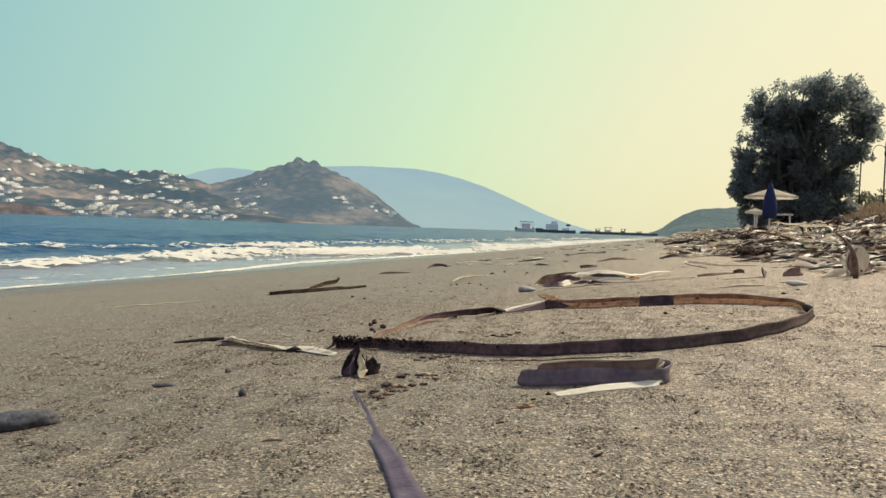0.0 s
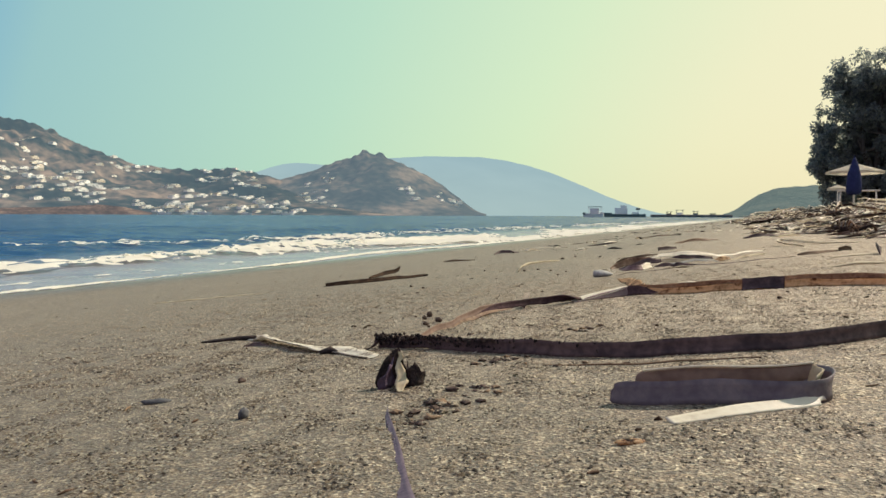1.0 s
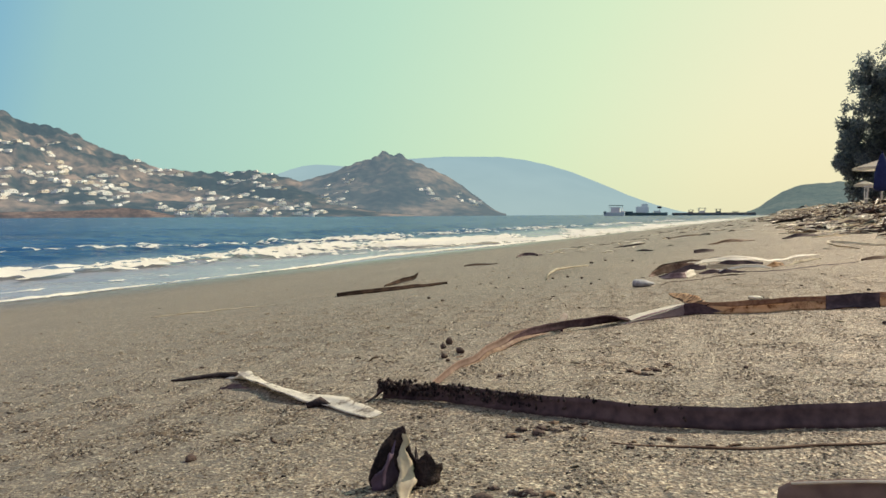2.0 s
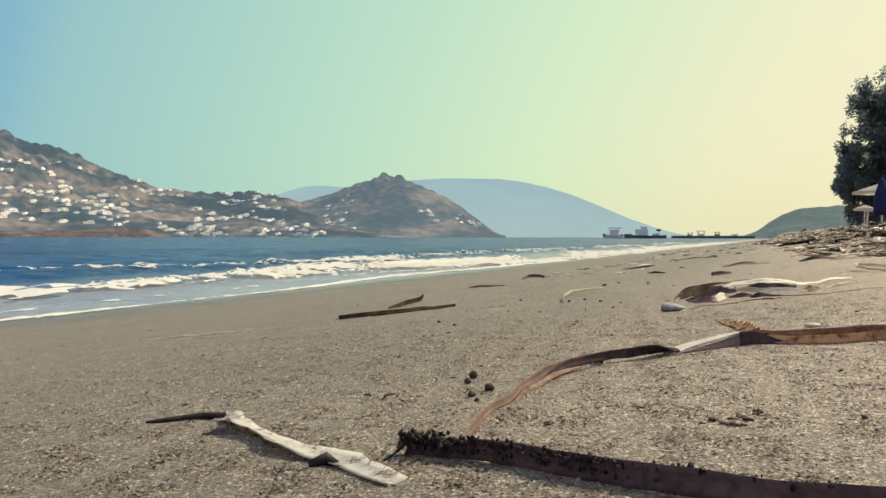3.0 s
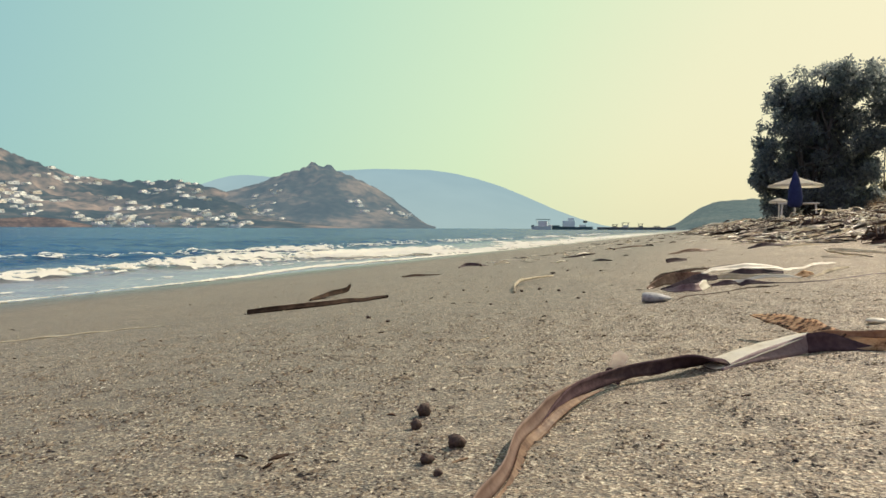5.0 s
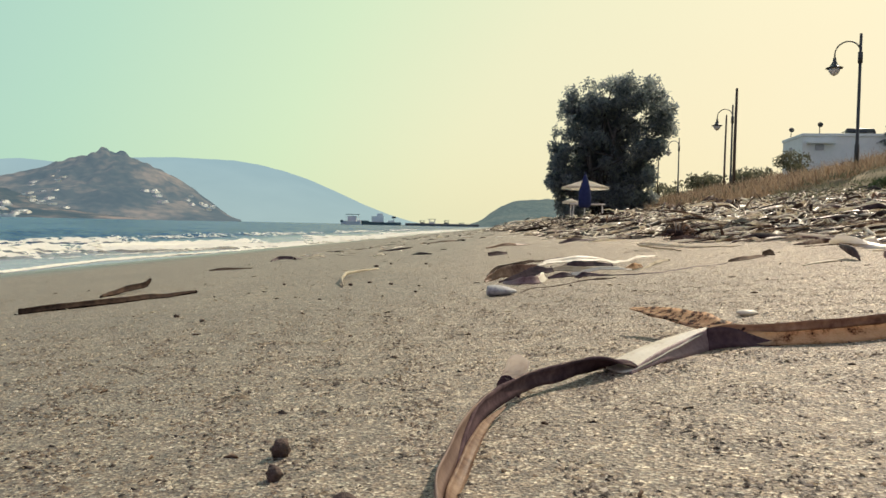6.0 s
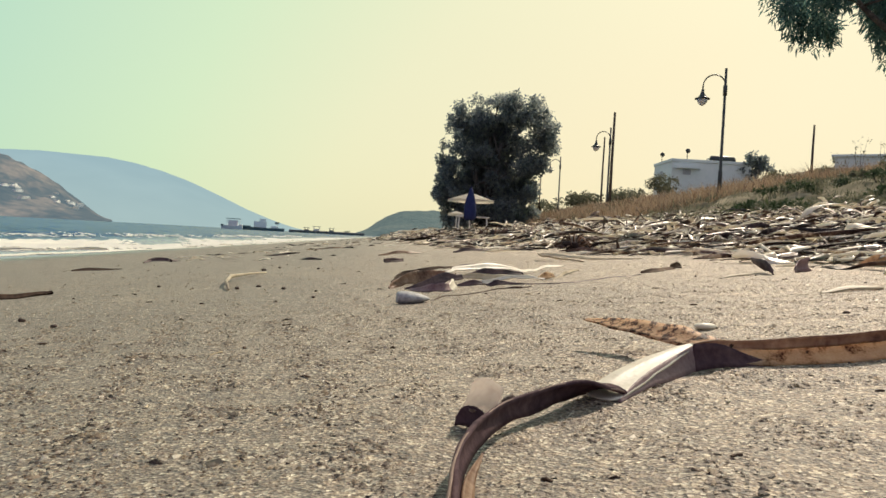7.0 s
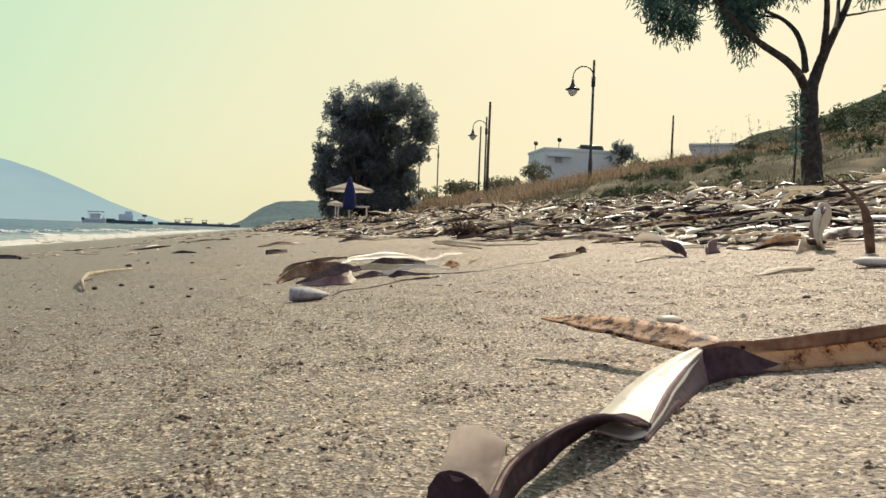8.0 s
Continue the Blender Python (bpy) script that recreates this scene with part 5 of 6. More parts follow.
for az, el, w, h, k in ((47.6, 17.6, 0.9, 1.3, 10), (47.9, 15.3, 0.4, 1.1, 5), (49.8, 17.0, 1.3, 1.2, 13), (52.2, 16.6, 1.3, 1.3, 13), (53.2, 15.2, 0.8, 0.8, 5), (55.0, 17.1, 1.1, 1.0, 7), (49.4, 15.5, 0.4, 0.5, 3), (53.2, 14.6, 0.4, 0.5, 3), (48, 19.5, 2.0, 1.8, 10), (52, 19.5, 2.5, 2.0, 12),
                        (57.5, 20.0, 2.6, 2.0, 12), (61.5, 17.6, 1.2, 0.8, 6), (62.5, 20.5, 2.4, 2.0, 12), (58, 23.5, 5.0, 2.0, 16), (66, 20, 3, 3, 10)):
    for _ in range(k):
        c = tam_at(az + r.normal(0, w * 0.55), el + r.normal(0, h * 0.5), r.normal(0, 0.4) - (0.5 if az < 50 else 0))
        cs.append(tuple(c))
        q = r.uniform(0.08, 0.17)
        rs.append((q, q, q * 1.7))
        ps.append(150)
leaf_cloud("foliage", cs, rs, ps, 0.082, FEATHER, tam, 0.95, 8, 0.20)
sap = empty("sapling", Matrix.Translation(at(56.75, 8.3)), "slim feathery sapling beside the tamarisk trunk", "tree")
sap_h = rise(10.4, 8.3) - at(56.75, 8.3).z
tube("stem", [(0, 0, -0.05), (0.02, 0, sap_h * 0.5), (-0.03, 0, sap_h * 0.95)], [0.012, 0.009, 0.004], BARK, sap, 6)
leaf_cloud("foliage", [(0.01, 0, sap_h * f) for f in np.linspace(0.45, 0.98, 9)], [(0.05, 0.05, 0.08)] * 9, [26] * 9, 0.07, FEATHER, sap, -0.2, 12, 0.2)


# ---- the drift line: straps lying on the sand ----
strand = empty("strap_leaf_strand", pose(0, 0, 0), "long dark strap leaf looping on edge across the sand", "leaf")
strap("blade", [(-0.083, 0.579, 0.0, 80, 0.0068), (-0.060, 0.566, 0.0, 82, 0.0080), (-0.034, 0.552, 0.0, 80, 0.0084), (0.015, 0.512, 0.0, 78, 0.0084), (0.075, 0.488, 0.0, 75, 0.0086), (0.140, 0.478, 0.0, 78, 0.0084),
                (0.203, 0.502, 0.0, 82, 0.0090), (0.262, 0.549, 0.0, 85, 0.0085), (0.318, 0.625, 0.0, 80, 0.0080), (0.330, 0.665, 0.0, 60, 0.0075)], LEAF_DARK, parent=strand, seed=1, per=14, ragged=0.03)
bm = bmesh.new()
cr = np.random.default_rng(77)
for k in range(460):
    f = cr.random() ** 1.25
    x, y = np.interp(f, [0, 0.26, 0.5, 0.8, 1], [-0.084, -0.06, -0.034, 0.000, 0.050]), np.interp(f, [0, 0.26, 0.5, 0.8, 1], [0.579, 0.566, 0.552, 0.524, 0.497])
    q = cr.uniform(0.0004, 0.0011) * (1.1 - 0.5 * f)
    z = float(ground_z(x, y)) + cr.uniform(0.0058, 0.0098 - 0.002 * f) * (1 if cr.random() < 0.75 else 0.5)
    bmesh.ops.create_icosphere(bm, subdivisions=1, radius=q, matrix=Matrix.Translation((x + cr.normal(0, 0.0012), y + cr.normal(0, 0.0014), z)) @ Matrix.Diagonal((1, 1, cr.uniform(0.7, 1.9), 1)))
part("crust", bm, CRUST, strand, "black crumbs of dried growth")
strap("tip", [(-0.083, 0.579, 0.003, 60, 0.0045), (-0.0865, 0.576, 0.001, 50, 0.003), (-0.089, 0.569, 0.0, 30, 0.001)], LEAF_DARK, parent=strand, seed=2)

loop = empty("strap_leaf_twisted", pose(0, 0, 0), "brown strap leaf arching and twisted to its pale underside", "leaf")
LOOP = [(-0.0605, 0.595, 0.0, 74, 0.0034), (-0.0575, 0.617, 0.0, 74, 0.0040), (-0.0502, 0.655, 0.0, 72, 0.0044), (-0.0410, 0.686, 0.0003, 70, 0.0044), (-0.0350, 0.715, 0.0010, 70, 0.0050), (-0.0275, 0.733, 0.0016, 72, 0.0058), (-0.0188, 0.752, 0.0024, 76, 0.0062), (-0.0092, 0.772, 0.0030, 80, 0.0062), (0.0035, 0.792, 0.0034, 84, 0.0060), (0.0185, 0.809, 0.0030, 88, 0.0060), (0.0345, 0.8210, 0.0024, 98, 0.0066), (0.0480, 0.8285, 0.0022, 124, 0.0084), (0.0600, 0.8340, 0.0014, 158, 0.0108), (0.0690, 0.8370, 0.0008, 173, 0.0118)]
strap("blade", LOOP, LEAF_MID, "mauve-brown arching length of the leaf", parent=loop, seed=3, per=12, ragged=0.02, cup=0.16, hinged=True)
# shade on the arch, laid over the blade as a darker layer
strap("shade_skin", [(x, y, lift - 0.0001, lean, w * (0.05 if k == 0 else 0.45 if k == 1 else 0.9 if k == 2 else 1.03)) for k, (x, y, lift, lean, w) in enumerate(LOOP[5:])], LEAF_PLUM, "plum-dark layer along the arch of the leaf, its painted shade", parent=loop, seed=3, per=12, ragged=0.03, cup=0.16, thick=0.0014, hinged=True)
# sun on the lower edge, added as a lighter strip
strap("painted_sun_hem", [(x + 0.0012, y - 0.0016, max(lift - 0.0004, 0.0), 34, w * f) for (x, y, lift, lean, w), f in zip(LOOP[2:9], (0.2, 0.5, 0.62, 0.62, 0.55, 0.4, 0.1))], LEAF_BROWN, "pinkish tan hem of the leaf, its sunlight painted in", parent=loop, seed=31, per=10, ragged=0.03, cup=0.10)
# sun and shade on the twist put into cream and grey colours
strap("pale_twist", [(0.0640, 0.8290, 0.0004, 3, 0.0090), (0.0680, 0.8305, 0.0008, 3, 0.0132), (0.080, 0.8362, 0.0024, 6, 0.0125), (0.095, 0.8432, 0.0050, 10, 0.0100), (0.110, 0.8486, 0.0078, 14, 0.0065), (0.122, 0.8520, 0.0092, 20, 0.0025)], LEAF_CREAM, "pale underside of the leaf, its sunlit cream painted in", parent=loop, seed=4, per=10, ragged=0.015, cup=0.05)
strap("shaded_side", [(0.0680, 0.8225, 0.0, 50, 0.0010), (0.083, 0.8300, 0.0, 58, 0.0040), (0.098, 0.8375, 0.0, 64, 0.0065), (0.111, 0.8435, 0.0, 70, 0.0085), (0.123, 0.8480, 0.0, 74, 0.0098)], LEAF_PURPLE, "grey side of the twisted leaf, its shade painted in", parent=loop, seed=44, per=10, ragged=0.015, cup=0.05)
# the fold's shadow side, its shade given by the dark colour
strap("dark_fold", [(0.119, 0.8465, 0.0003, 76, 0.0098), (0.130, 0.8455, 0.0, 78, 0.0090), (0.141, 0.8440, 0.0, 66, 0.0055), (0.154, 0.842, 0.0, 50, 0.0012)], LEAF_PLUM, "folded bend of the leaf, its shade painted dark", parent=loop, seed=5, ragged=0.02)
FAR = [(0.122, 0.852, 0.0046, 40, 0.0060), (0.134, 0.848, 0.0022, 42, 0.0100), (0.150, 0.842, 0.0008, 44, 0.0114), (0.180, 0.831, 0.0004, 44, 0.0122), (0.214, 0.819, 0.0002, 44, 0.0132), (0.250, 0.805, 0.0, 45, 0.0140), (0.285, 0.792, 0.0, 45, 0.0138), (0.315, 0.766, 0.0, 46, 0.013), (0.334, 0.720, 0.0, 50, 0.010), (0.334, 0.675, 0.0, 58, 0.009)]
# lit lower half and shaded upper half painted in two leaf colours
strap("far_blade", [(x, y, lift, lean, w * 0.66) for x, y, lift, lean, w in FAR], LEAF_TAN, "speckled tan face of the leaf, painted bright where sunlit", parent=loop, seed=6, per=12, ragged=0.015, cup=0.06)
strap("rolled_edge", [(x + w * 0.13, y + w * 0.44, lift + w * 0.42, 88 - 4 * (k > 6), w * 0.36) for k, (x, y, lift, lean, w) in enumerate(FAR)], LEAF_BROWN, "rolled upper edge of the leaf, its shade painted brown", parent=loop, seed=66, per=12, ragged=0.05, cup=0.10)
strap("rust_tip", [(0.136, 0.849, 0.0038, -18, 0.008), (0.133, 0.862, 0.0028, -26, 0.0115), (0.130, 0.878, 0.0034, -30, 0.0125), (0.127, 0.896, 0.0060, -26, 0.0110), (0.124, 0.913, 0.0100, -18, 0.0080), (0.122, 0.925, 0.0125, -12, 0.003)], LEAF_RUST, "rust-speckled torn leaf end lifted off the sand", parent=loop, seed=7, per=10, ragged=0.05, cup=0.06)
strap("dark_band", [(0.218, 0.8125, 0.0004, 50, 0.0140), (0.236, 0.8053, 0.0002, 51, 0.0150), (0.252, 0.7992, 0.0002, 52, 0.0144)], LEAF_DARK, "black crusted band on the leaf", parent=loop, seed=8, ragged=0.08, cup=0.26)
strap("curl_base", [(0.0128, 0.8260, 0.0, 82, 0.0030), (0.0139, 0.8234, 0.0, 86, 0.0056), (0.0152, 0.8182, 0.0, 88, 0.0062), (0.0163, 0.8132, 0.0, 88, 0.0058), (0.0170, 0.8112, 0.0, 86, 0.0046)], LEAF_PLUM, "dark maroon foot of a torn curl of leaf", parent=loop, seed=9, per=8, ragged=0.06, cup=0.10)
strap("curl", [(0.0140, 0.8240, 0.0052, 64, 0.0078), (0.0146, 0.8222, 0.0055, 60, 0.0094), (0.0157, 0.8180, 0.0057, 56, 0.0096), (0.0166, 0.8138, 0.0055, 54, 0.0090), (0.0170, 0.8120, 0.0050, 54, 0.0070)], LEAF_VEIL, "thin withered curl of leaf standing up", parent=loop, seed=10, per=8, ragged=0.06, cup=0.06)

folded = empty("folded_leaf", pose(0, 0, 0), "greyish purple strap leaf folded back on itself", "leaf")
strap("front_fold", [(0.0415, 0.3885, 0.001, 72, 0.004), (0.045, 0.387, 0.0, 74, 0.0085), (0.065, 0.380, 0.0, 74, 0.0090), (0.085, 0.374, 0.0, 74, 0.0090), (0.103, 0.370, 0.0, 78, 0.0085), (0.115, 0.3745, 0.0, 88, 0.0085), (0.121, 0.385, 0.0005, 96, 0.0085), (0.1195, 0.394, 0.001, 104, 0.0080), (0.112, 0.3965, 0.001, 108, 0.007)], LEAF_LILAC, parent=folded, seed=12, per=10, ragged=0.02, cup=0.06)
BACK = [(0.1190, 0.3960, 0.002, 100, 0.0074), (0.105, 0.3960, 0.001, 104, 0.0072), (0.085, 0.3985, 0.001, 106, 0.0076), (0.066, 0.4045, 0.001, 108, 0.0080), (0.0575, 0.4080, 0.0015, 108, 0.0072), (0.0545, 0.4095, 0.0025, 108, 0.0045)]
strap("back_fold", BACK, LEAF_MID, "brown back fold of the leaf", parent=folded, seed=13, ragged=0.03)
# the rim's sunlight, added as a thin cream strip
strap("painted_rim", [(x, y + 0.0004, lift + w * 0.95, 20, 0.0016) for x, y, lift, lean, w in BACK[:5]], LEAF_CREAM, "cream strip painting sunlight along the back fold", parent=folded, seed=73, ragged=0.10, cup=0.05)
strap("inner_bend", [(0.1125, 0.3800, 0.0015, 100, 0.0066), (0.1165, 0.3860, 0.0020, 104, 0.0072), (0.1160, 0.3930, 0.0030, 108, 0.0066)], LEAF_STRAW, "pale inner face of the bend", parent=folded, seed=74, ragged=0.05, cup=0.05)
strap("pale_end", [(0.0565, 0.3530, 0.0004, 6, 0.0058), (0.068, 0.3565, 0.0006, 8, 0.0062), (0.084, 0.3615, 0.001, 14, 0.0056), (0.102, 0.3675, 0.001, 28, 0.0050), (0.114, 0.3725, 0.0015, 40, 0.004)], LEAF_CREAM, "pale straw-coloured end lying flat", parent=folded, seed=14, ragged=0.03, cup=0.05)

strap("flat_leaf", [(-0.0475, 0.405, 0.0, 34, 0.0010), (-0.0440, 0.385, 0.0, 30, 0.0019), (-0.0350, 0.345, -0.0003, 20, 0.0036), (-0.0270, 0.305, 0.0, 16, 0.0060), (-0.0165, 0.260, 0.0005, 12, 0.0079), (-0.0095, 0.225, 0.0005, 12, 0.0089), (0.000, 0.175, 0.0005, 10, 0.0103), (0.008, 0.120, 0.0, 6, 0.0108), (0.012, 0.090, 0.0, 4, 0.0060)],
      LEAF_SLATE, "smooth purple-grey strap leaf half buried in the sand", seed=15, per=10, ragged=0.025, cup=0.06)

clump = empty("leaf_clump", pose(0, 0, 0), "dark crumpled leaf clump with one pale strip", "leaf")
strap("fold", [(-0.0580, 0.4400, 0.0, 66, 0.003), (-0.0550, 0.4440, 0.0, 76, 0.0100), (-0.0505, 0.4480, 0.0, 86, 0.0165), (-0.0470, 0.4470, 0.0, 96, 0.0145), (-0.0435, 0.4450, 0.0, 104, 0.007)], CRUST, parent=clump, seed=16, ragged=0.14, cup=0.10)
strap("fold", [(-0.0575, 0.4385, 0.0, 106, 0.003), (-0.0545, 0.4375, 0.0, 98, 0.0070), (-0.0520, 0.4400, 0.0, 90, 0.0115), (-0.0500, 0.4440, 0.001, 84, 0.0150)], LEAF_SLATE, parent=clump, seed=17, ragged=0.14, cup=0.12)
strap("fold", [(-0.0455, 0.4430, 0.0, 84, 0.010), (-0.0430, 0.4395, 0.0, 92, 0.0085), (-0.0400, 0.4385, 0.0, 86, 0.0090), (-0.0378, 0.4410, 0.0, 98, 0.0065), (-0.0370, 0.4440, 0.0, 104, 0.003)], CRUST, parent=clump, seed=18, ragged=0.2, cup=0.12)
strap("pale_strip", [(-0.0445, 0.4265, 0.0, 4, 0.0036), (-0.0458, 0.4320, 0.0015, -8, 0.0048), (-0.0468, 0.4370, 0.0060, 10, 0.0044), (-0.0472, 0.4405, 0.0120, 14, 0.0026), (-0.0474, 0.4420, 0.0160, 10, 0.0012)], LEAF_STRAW, "pale dry strip of leaf", parent=clump, seed=19, ragged=0.25, cup=0.10)

pale = empty("pale_leaf", pose(0, 0, 0), "pale dry curled leaf with a dark withered stem", "leaf")
strap("blade", [(-0.206, 0.676, 0.0005, 20, 0.0072), (-0.196, 0.672, 0.001, 14, 0.0123), (-0.182, 0.652, 0.0003, -12, 0.0117), (-0.168, 0.633, 0.0, -14, 0.0104), (-0.150, 0.612, 0.0, -12, 0.0101), (-0.132, 0.594, 0.0005, -8, 0.0111), (-0.114, 0.577, 0.001, 8, 0.0123), (-0.096, 0.558, 0.0004, 10, 0.0120), (-0.079, 0.541, 0.0, 4, 0.0091)],
      LEAF_BLEACHED, parent=pale, seed=21, per=10, ragged=0.12, cup=0.10)
tube("stem", [(-0.246, 0.676, float(ground_z(-0.246, 0.676)) + 0.0005), (-0.232, 0.677, float(ground_z(-0.232, 0.677)) + 0.001), (-0.215, 0.680, float(ground_z(-0.215, 0.680)) + 0.0015), (-0.200, 0.676, float(ground_z(-0.200, 0.676)) + 0.002)], [0.0006, 0.0015, 0.0019, 0.0016], CRUST, pale, 7, 0.3)
tube("torn_edge", [(-0.119, 0.567, float(ground_z(-0.119, 0.567)) + 0.001), (-0.113, 0.570, float(ground_z(-0.113, 0.570)) + 0.0025), (-0.108, 0.567, float(ground_z(-0.108, 0.567)) + 0.001)], [0.0012, 0.0024, 0.0012], CRUST, pale, 6, 0.3)
strap("dark_scrap", [(-0.196, 0.638, 0.0, 30, 0.0015), (-0.187, 0.636, 0.0, 40, 0.0040), (-0.175, 0.634, 0.0, 30, 0.001)], LEAF_DARK, "small dark scrap of leaf on the sand", seed=22)


def stick(name, keys, radii, mat, label, category="stick", sides=8, wob=0.12, seed=0, group=""):
    pts = [(x, y, float(ground_z(x, y)) + lift) for x, y, lift in keys]
    return tagged(tube(name, pts, radii, mat, None, sides, wob, seed), label, category, group)


BROWNWOOD = rough_mat("dark_driftwood", [(0.2, (0.012, 0.007, 0.006)), (0.5, (0.034, 0.021, 0.016)), (0.8, (0.085, 0.052, 0.036))], 60, 0.8, 0.6, 0.001, spec=0.08)
drift = empty("driftwood_stick", pose(0, 0, 0), "dark brown flat driftwood stick lying on the sand", "driftwood")
strap("stick", [(-0.342, 1.456, 0.0, 62, 0.006), (-0.300, 1.474, 0.0, 60, 0.0075), (-0.250, 1.504, 0.0, 58, 0.0075), (-0.205, 1.545, 0.0, 52, 0.006), (-0.165, 1.590, 0.001, 40, 0.003)], BROWNWOOD, parent=drift, seed=23, thick=0.004)
strap("twig", [(-0.298, 1.66, 0.0, 40, 0.003), (-0.284, 1.69, 0.001, 60, 0.007), (-0.268, 1.725, 0.003, 70, 0.0095), (-0.254, 1.75, 0.006, 72, 0.0085), (-0.248, 1.76, 0.016, 74, 0.004)], BROWNWOOD, parent=drift, seed=24, thick=0.004)
stick("twig", [(0.018, 1.470, 0.002), (0.024, 1.55, 0.006), (0.040, 1.65, 0.008), (0.075, 1.74, 0.006), (0.116, 1.83, 0.003)], [0.0013, 0.0020, 0.0026, 0.0018, 0.0009], LEAF_PALE, "curved bleached twig with dark worn patches", seed=2)
PALE_STONE = rough_mat("pale_stone", [(0.2, (0.46, 0.43, 0.41)), (0.6, (0.62, 0.59, 0.55)), (0.9, (0.74, 0.71, 0.66))], 120, 0.6, 0.4, 0.0008, None)
wedge = lump("pebble", 0.138, 1.212, 0.0165, STONE, "smooth pale grey wedge-shaped pebble sunk in sand", "pebble", 3, (1.0, 0.62, 0.31), 0.05, 0.15, radians(-14))
for v in wedge.data.vertices:
    v.co.x = max(v.co.x, -0.0118 + 0.1 * v.co.z)
    v.co.z *= 1.05 - 24.0 * v.co.x
lump("pebble", 0.477, 0.990, 0.0125, PALE_STONE, "flat pale pebble beside dry leaves", "pebble", 5, (1.15, 0.7, 0.30), 0.06, 0.15, radians(-40))
lump("shell", 0.2010, 0.9330, 0.0056, LEAF_CREAM, "small pale shell lying on the sand", "shell", 6, (1.25, 0.8, 0.34), 0.08, 0.2, 0)

for k, (x, y, q) in enumerate(((-0.070, 0.768, 0.0050), (-0.072, 0.748, 0.0040), (-0.057, 0.717, 0.0048), (-0.066, 0.702, 0.0034), (-0.062, 0.690, 0.0022), (0.0390, 0.8405, 0.0044))):
    lump("seed_ball", x, y, q * 0.58, CRUST, "small knobbly black seed ball on the sand", "seed ball", 20 + k, (1, 1, 0.85), 0.65, 0.2, k * 1.1, "black seed balls")
fr = np.random.default_rng(55)
for k, (x, y, q) in enumerate(((-0.153, 1.250, 0.004), (-0.125, 1.180, 0.0035), (0.029, 1.485, 0.005), (0.076, 1.456, 0.0045), (0.133, 1.970, 0.007), (0.081, 1.325, 0.003), (0.055, 1.50, 0.0045), (0.10, 1.40, 0.003), (-0.02, 1.33, 0.003), (0.22, 1.92, 0.005), (0.17, 2.02, 0.005), (-0.05, 1.62, 0.004), (0.30, 0.93, 0.003), (0.22, 0.72, 0.003), (0.10, 0.60, 0.0022), (0.295, 0.61, 0.004), (0.33, 0.83, 0.005), (0.40, 0.86, 0.004))):
    lump("seed_ball", x, y, q * 0.52, CRUST, "tiny dark crumb of debris on the sand", "crumb", 40 + k, (1.2, 1, 0.7), 0.55, 0.25, k * 0.7, "dark crumbs on the sand")
lump("small_stone", -0.1075, 0.4000, 0.0026, SLATE, "small dark stone on the sand", "stone", 61, (0.9, 0.8, 0.9), 0.5, 0.25, 0.4, "small dark stones")
lump("small_stone", -0.1405, 0.4865, 0.0026, CRUST, "small black stone on the sand", "stone", 62, (1.1, 0.8, 0.6), 0.5, 0.25, 1.4, "small dark stones")
lump("slate_chip", -0.1655, 0.4400, 0.0054, SLATE, "flat bluish slate chip tilted on the sand", "stone", 63, (1.3, 0.45, 0.22), 0.35, 0.1, radians(20), "", 0.15)
lump("slate_chip", -0.198, 0.347, 0.0140, SLATE, "flat grey-green slate pebble on the sand", "stone", 64, (1.15, 0.6, 0.30), 0.25, 0.15, radians(30), "", 0.1)
lump("shell_chip", 0.040, 0.331, 0.004, LEAF_RUST, "small pinkish shell chip in the sand", "shell", 65, (1.3, 0.5, 0.2), 0.1, 0.4, 0.2)
for k, (x, y, q) in enumerate(((-0.034, 0.385, 0.0060), (-0.026, 0.394, 0.0055), (-0.020, 0.402, 0.0062), (-0.015, 0.417, 0.0058), (-0.011, 0.428, 0.0042), (-0.031, 0.374, 0.004), (-0.005, 0.497, 0.0052), (0.004, 0.503, 0.004), (-0.012, 0.492, 0.0035), (0.035, 0.478, 0.0048), (0.048, 0.608, 0.0055), (0.056, 0.612, 0.004), (0.066, 0.622, 0.003), (-0.026, 0.620, 0.0035))):
    for j in range(7):
        lump("sand_clod", x + fr.normal(0, q * 0.9), y + fr.normal(0, q * 0.9), q * fr.uniform(0.14, 0.40), (CRUST, DRIFT, CRUST, SAND)[(k + j) % 4], "crumbly clod of damp sand and debris", "clod", 80 + 7 * k + j, (1.4, 1.0, 0.5), 1.3, 0.4, k * 0.9, "sand clods by the leaf")
strap("white_streak", [(-0.60, 1.30, 0.0, 4, 0.004), (-0.54, 1.33, 0.0, 4, 0.006), (-0.47, 1.36, 0.0, 4, 0.004), (-0.42, 1.37, 0.0, 4, 0.002)], LEAF_PALE, "thin pale straw lying flat on the sand", "straw", seed=25)
strap("thin_straw", [(0.02, 0.478, 0.0, 10, 0.0006), (0.06, 0.462, 0.0004, 10, 0.0008), (0.12, 0.458, 0.0, 10, 0.0006)], DRIFT, "thin dark root thread on the sand", "straw", seed=26)

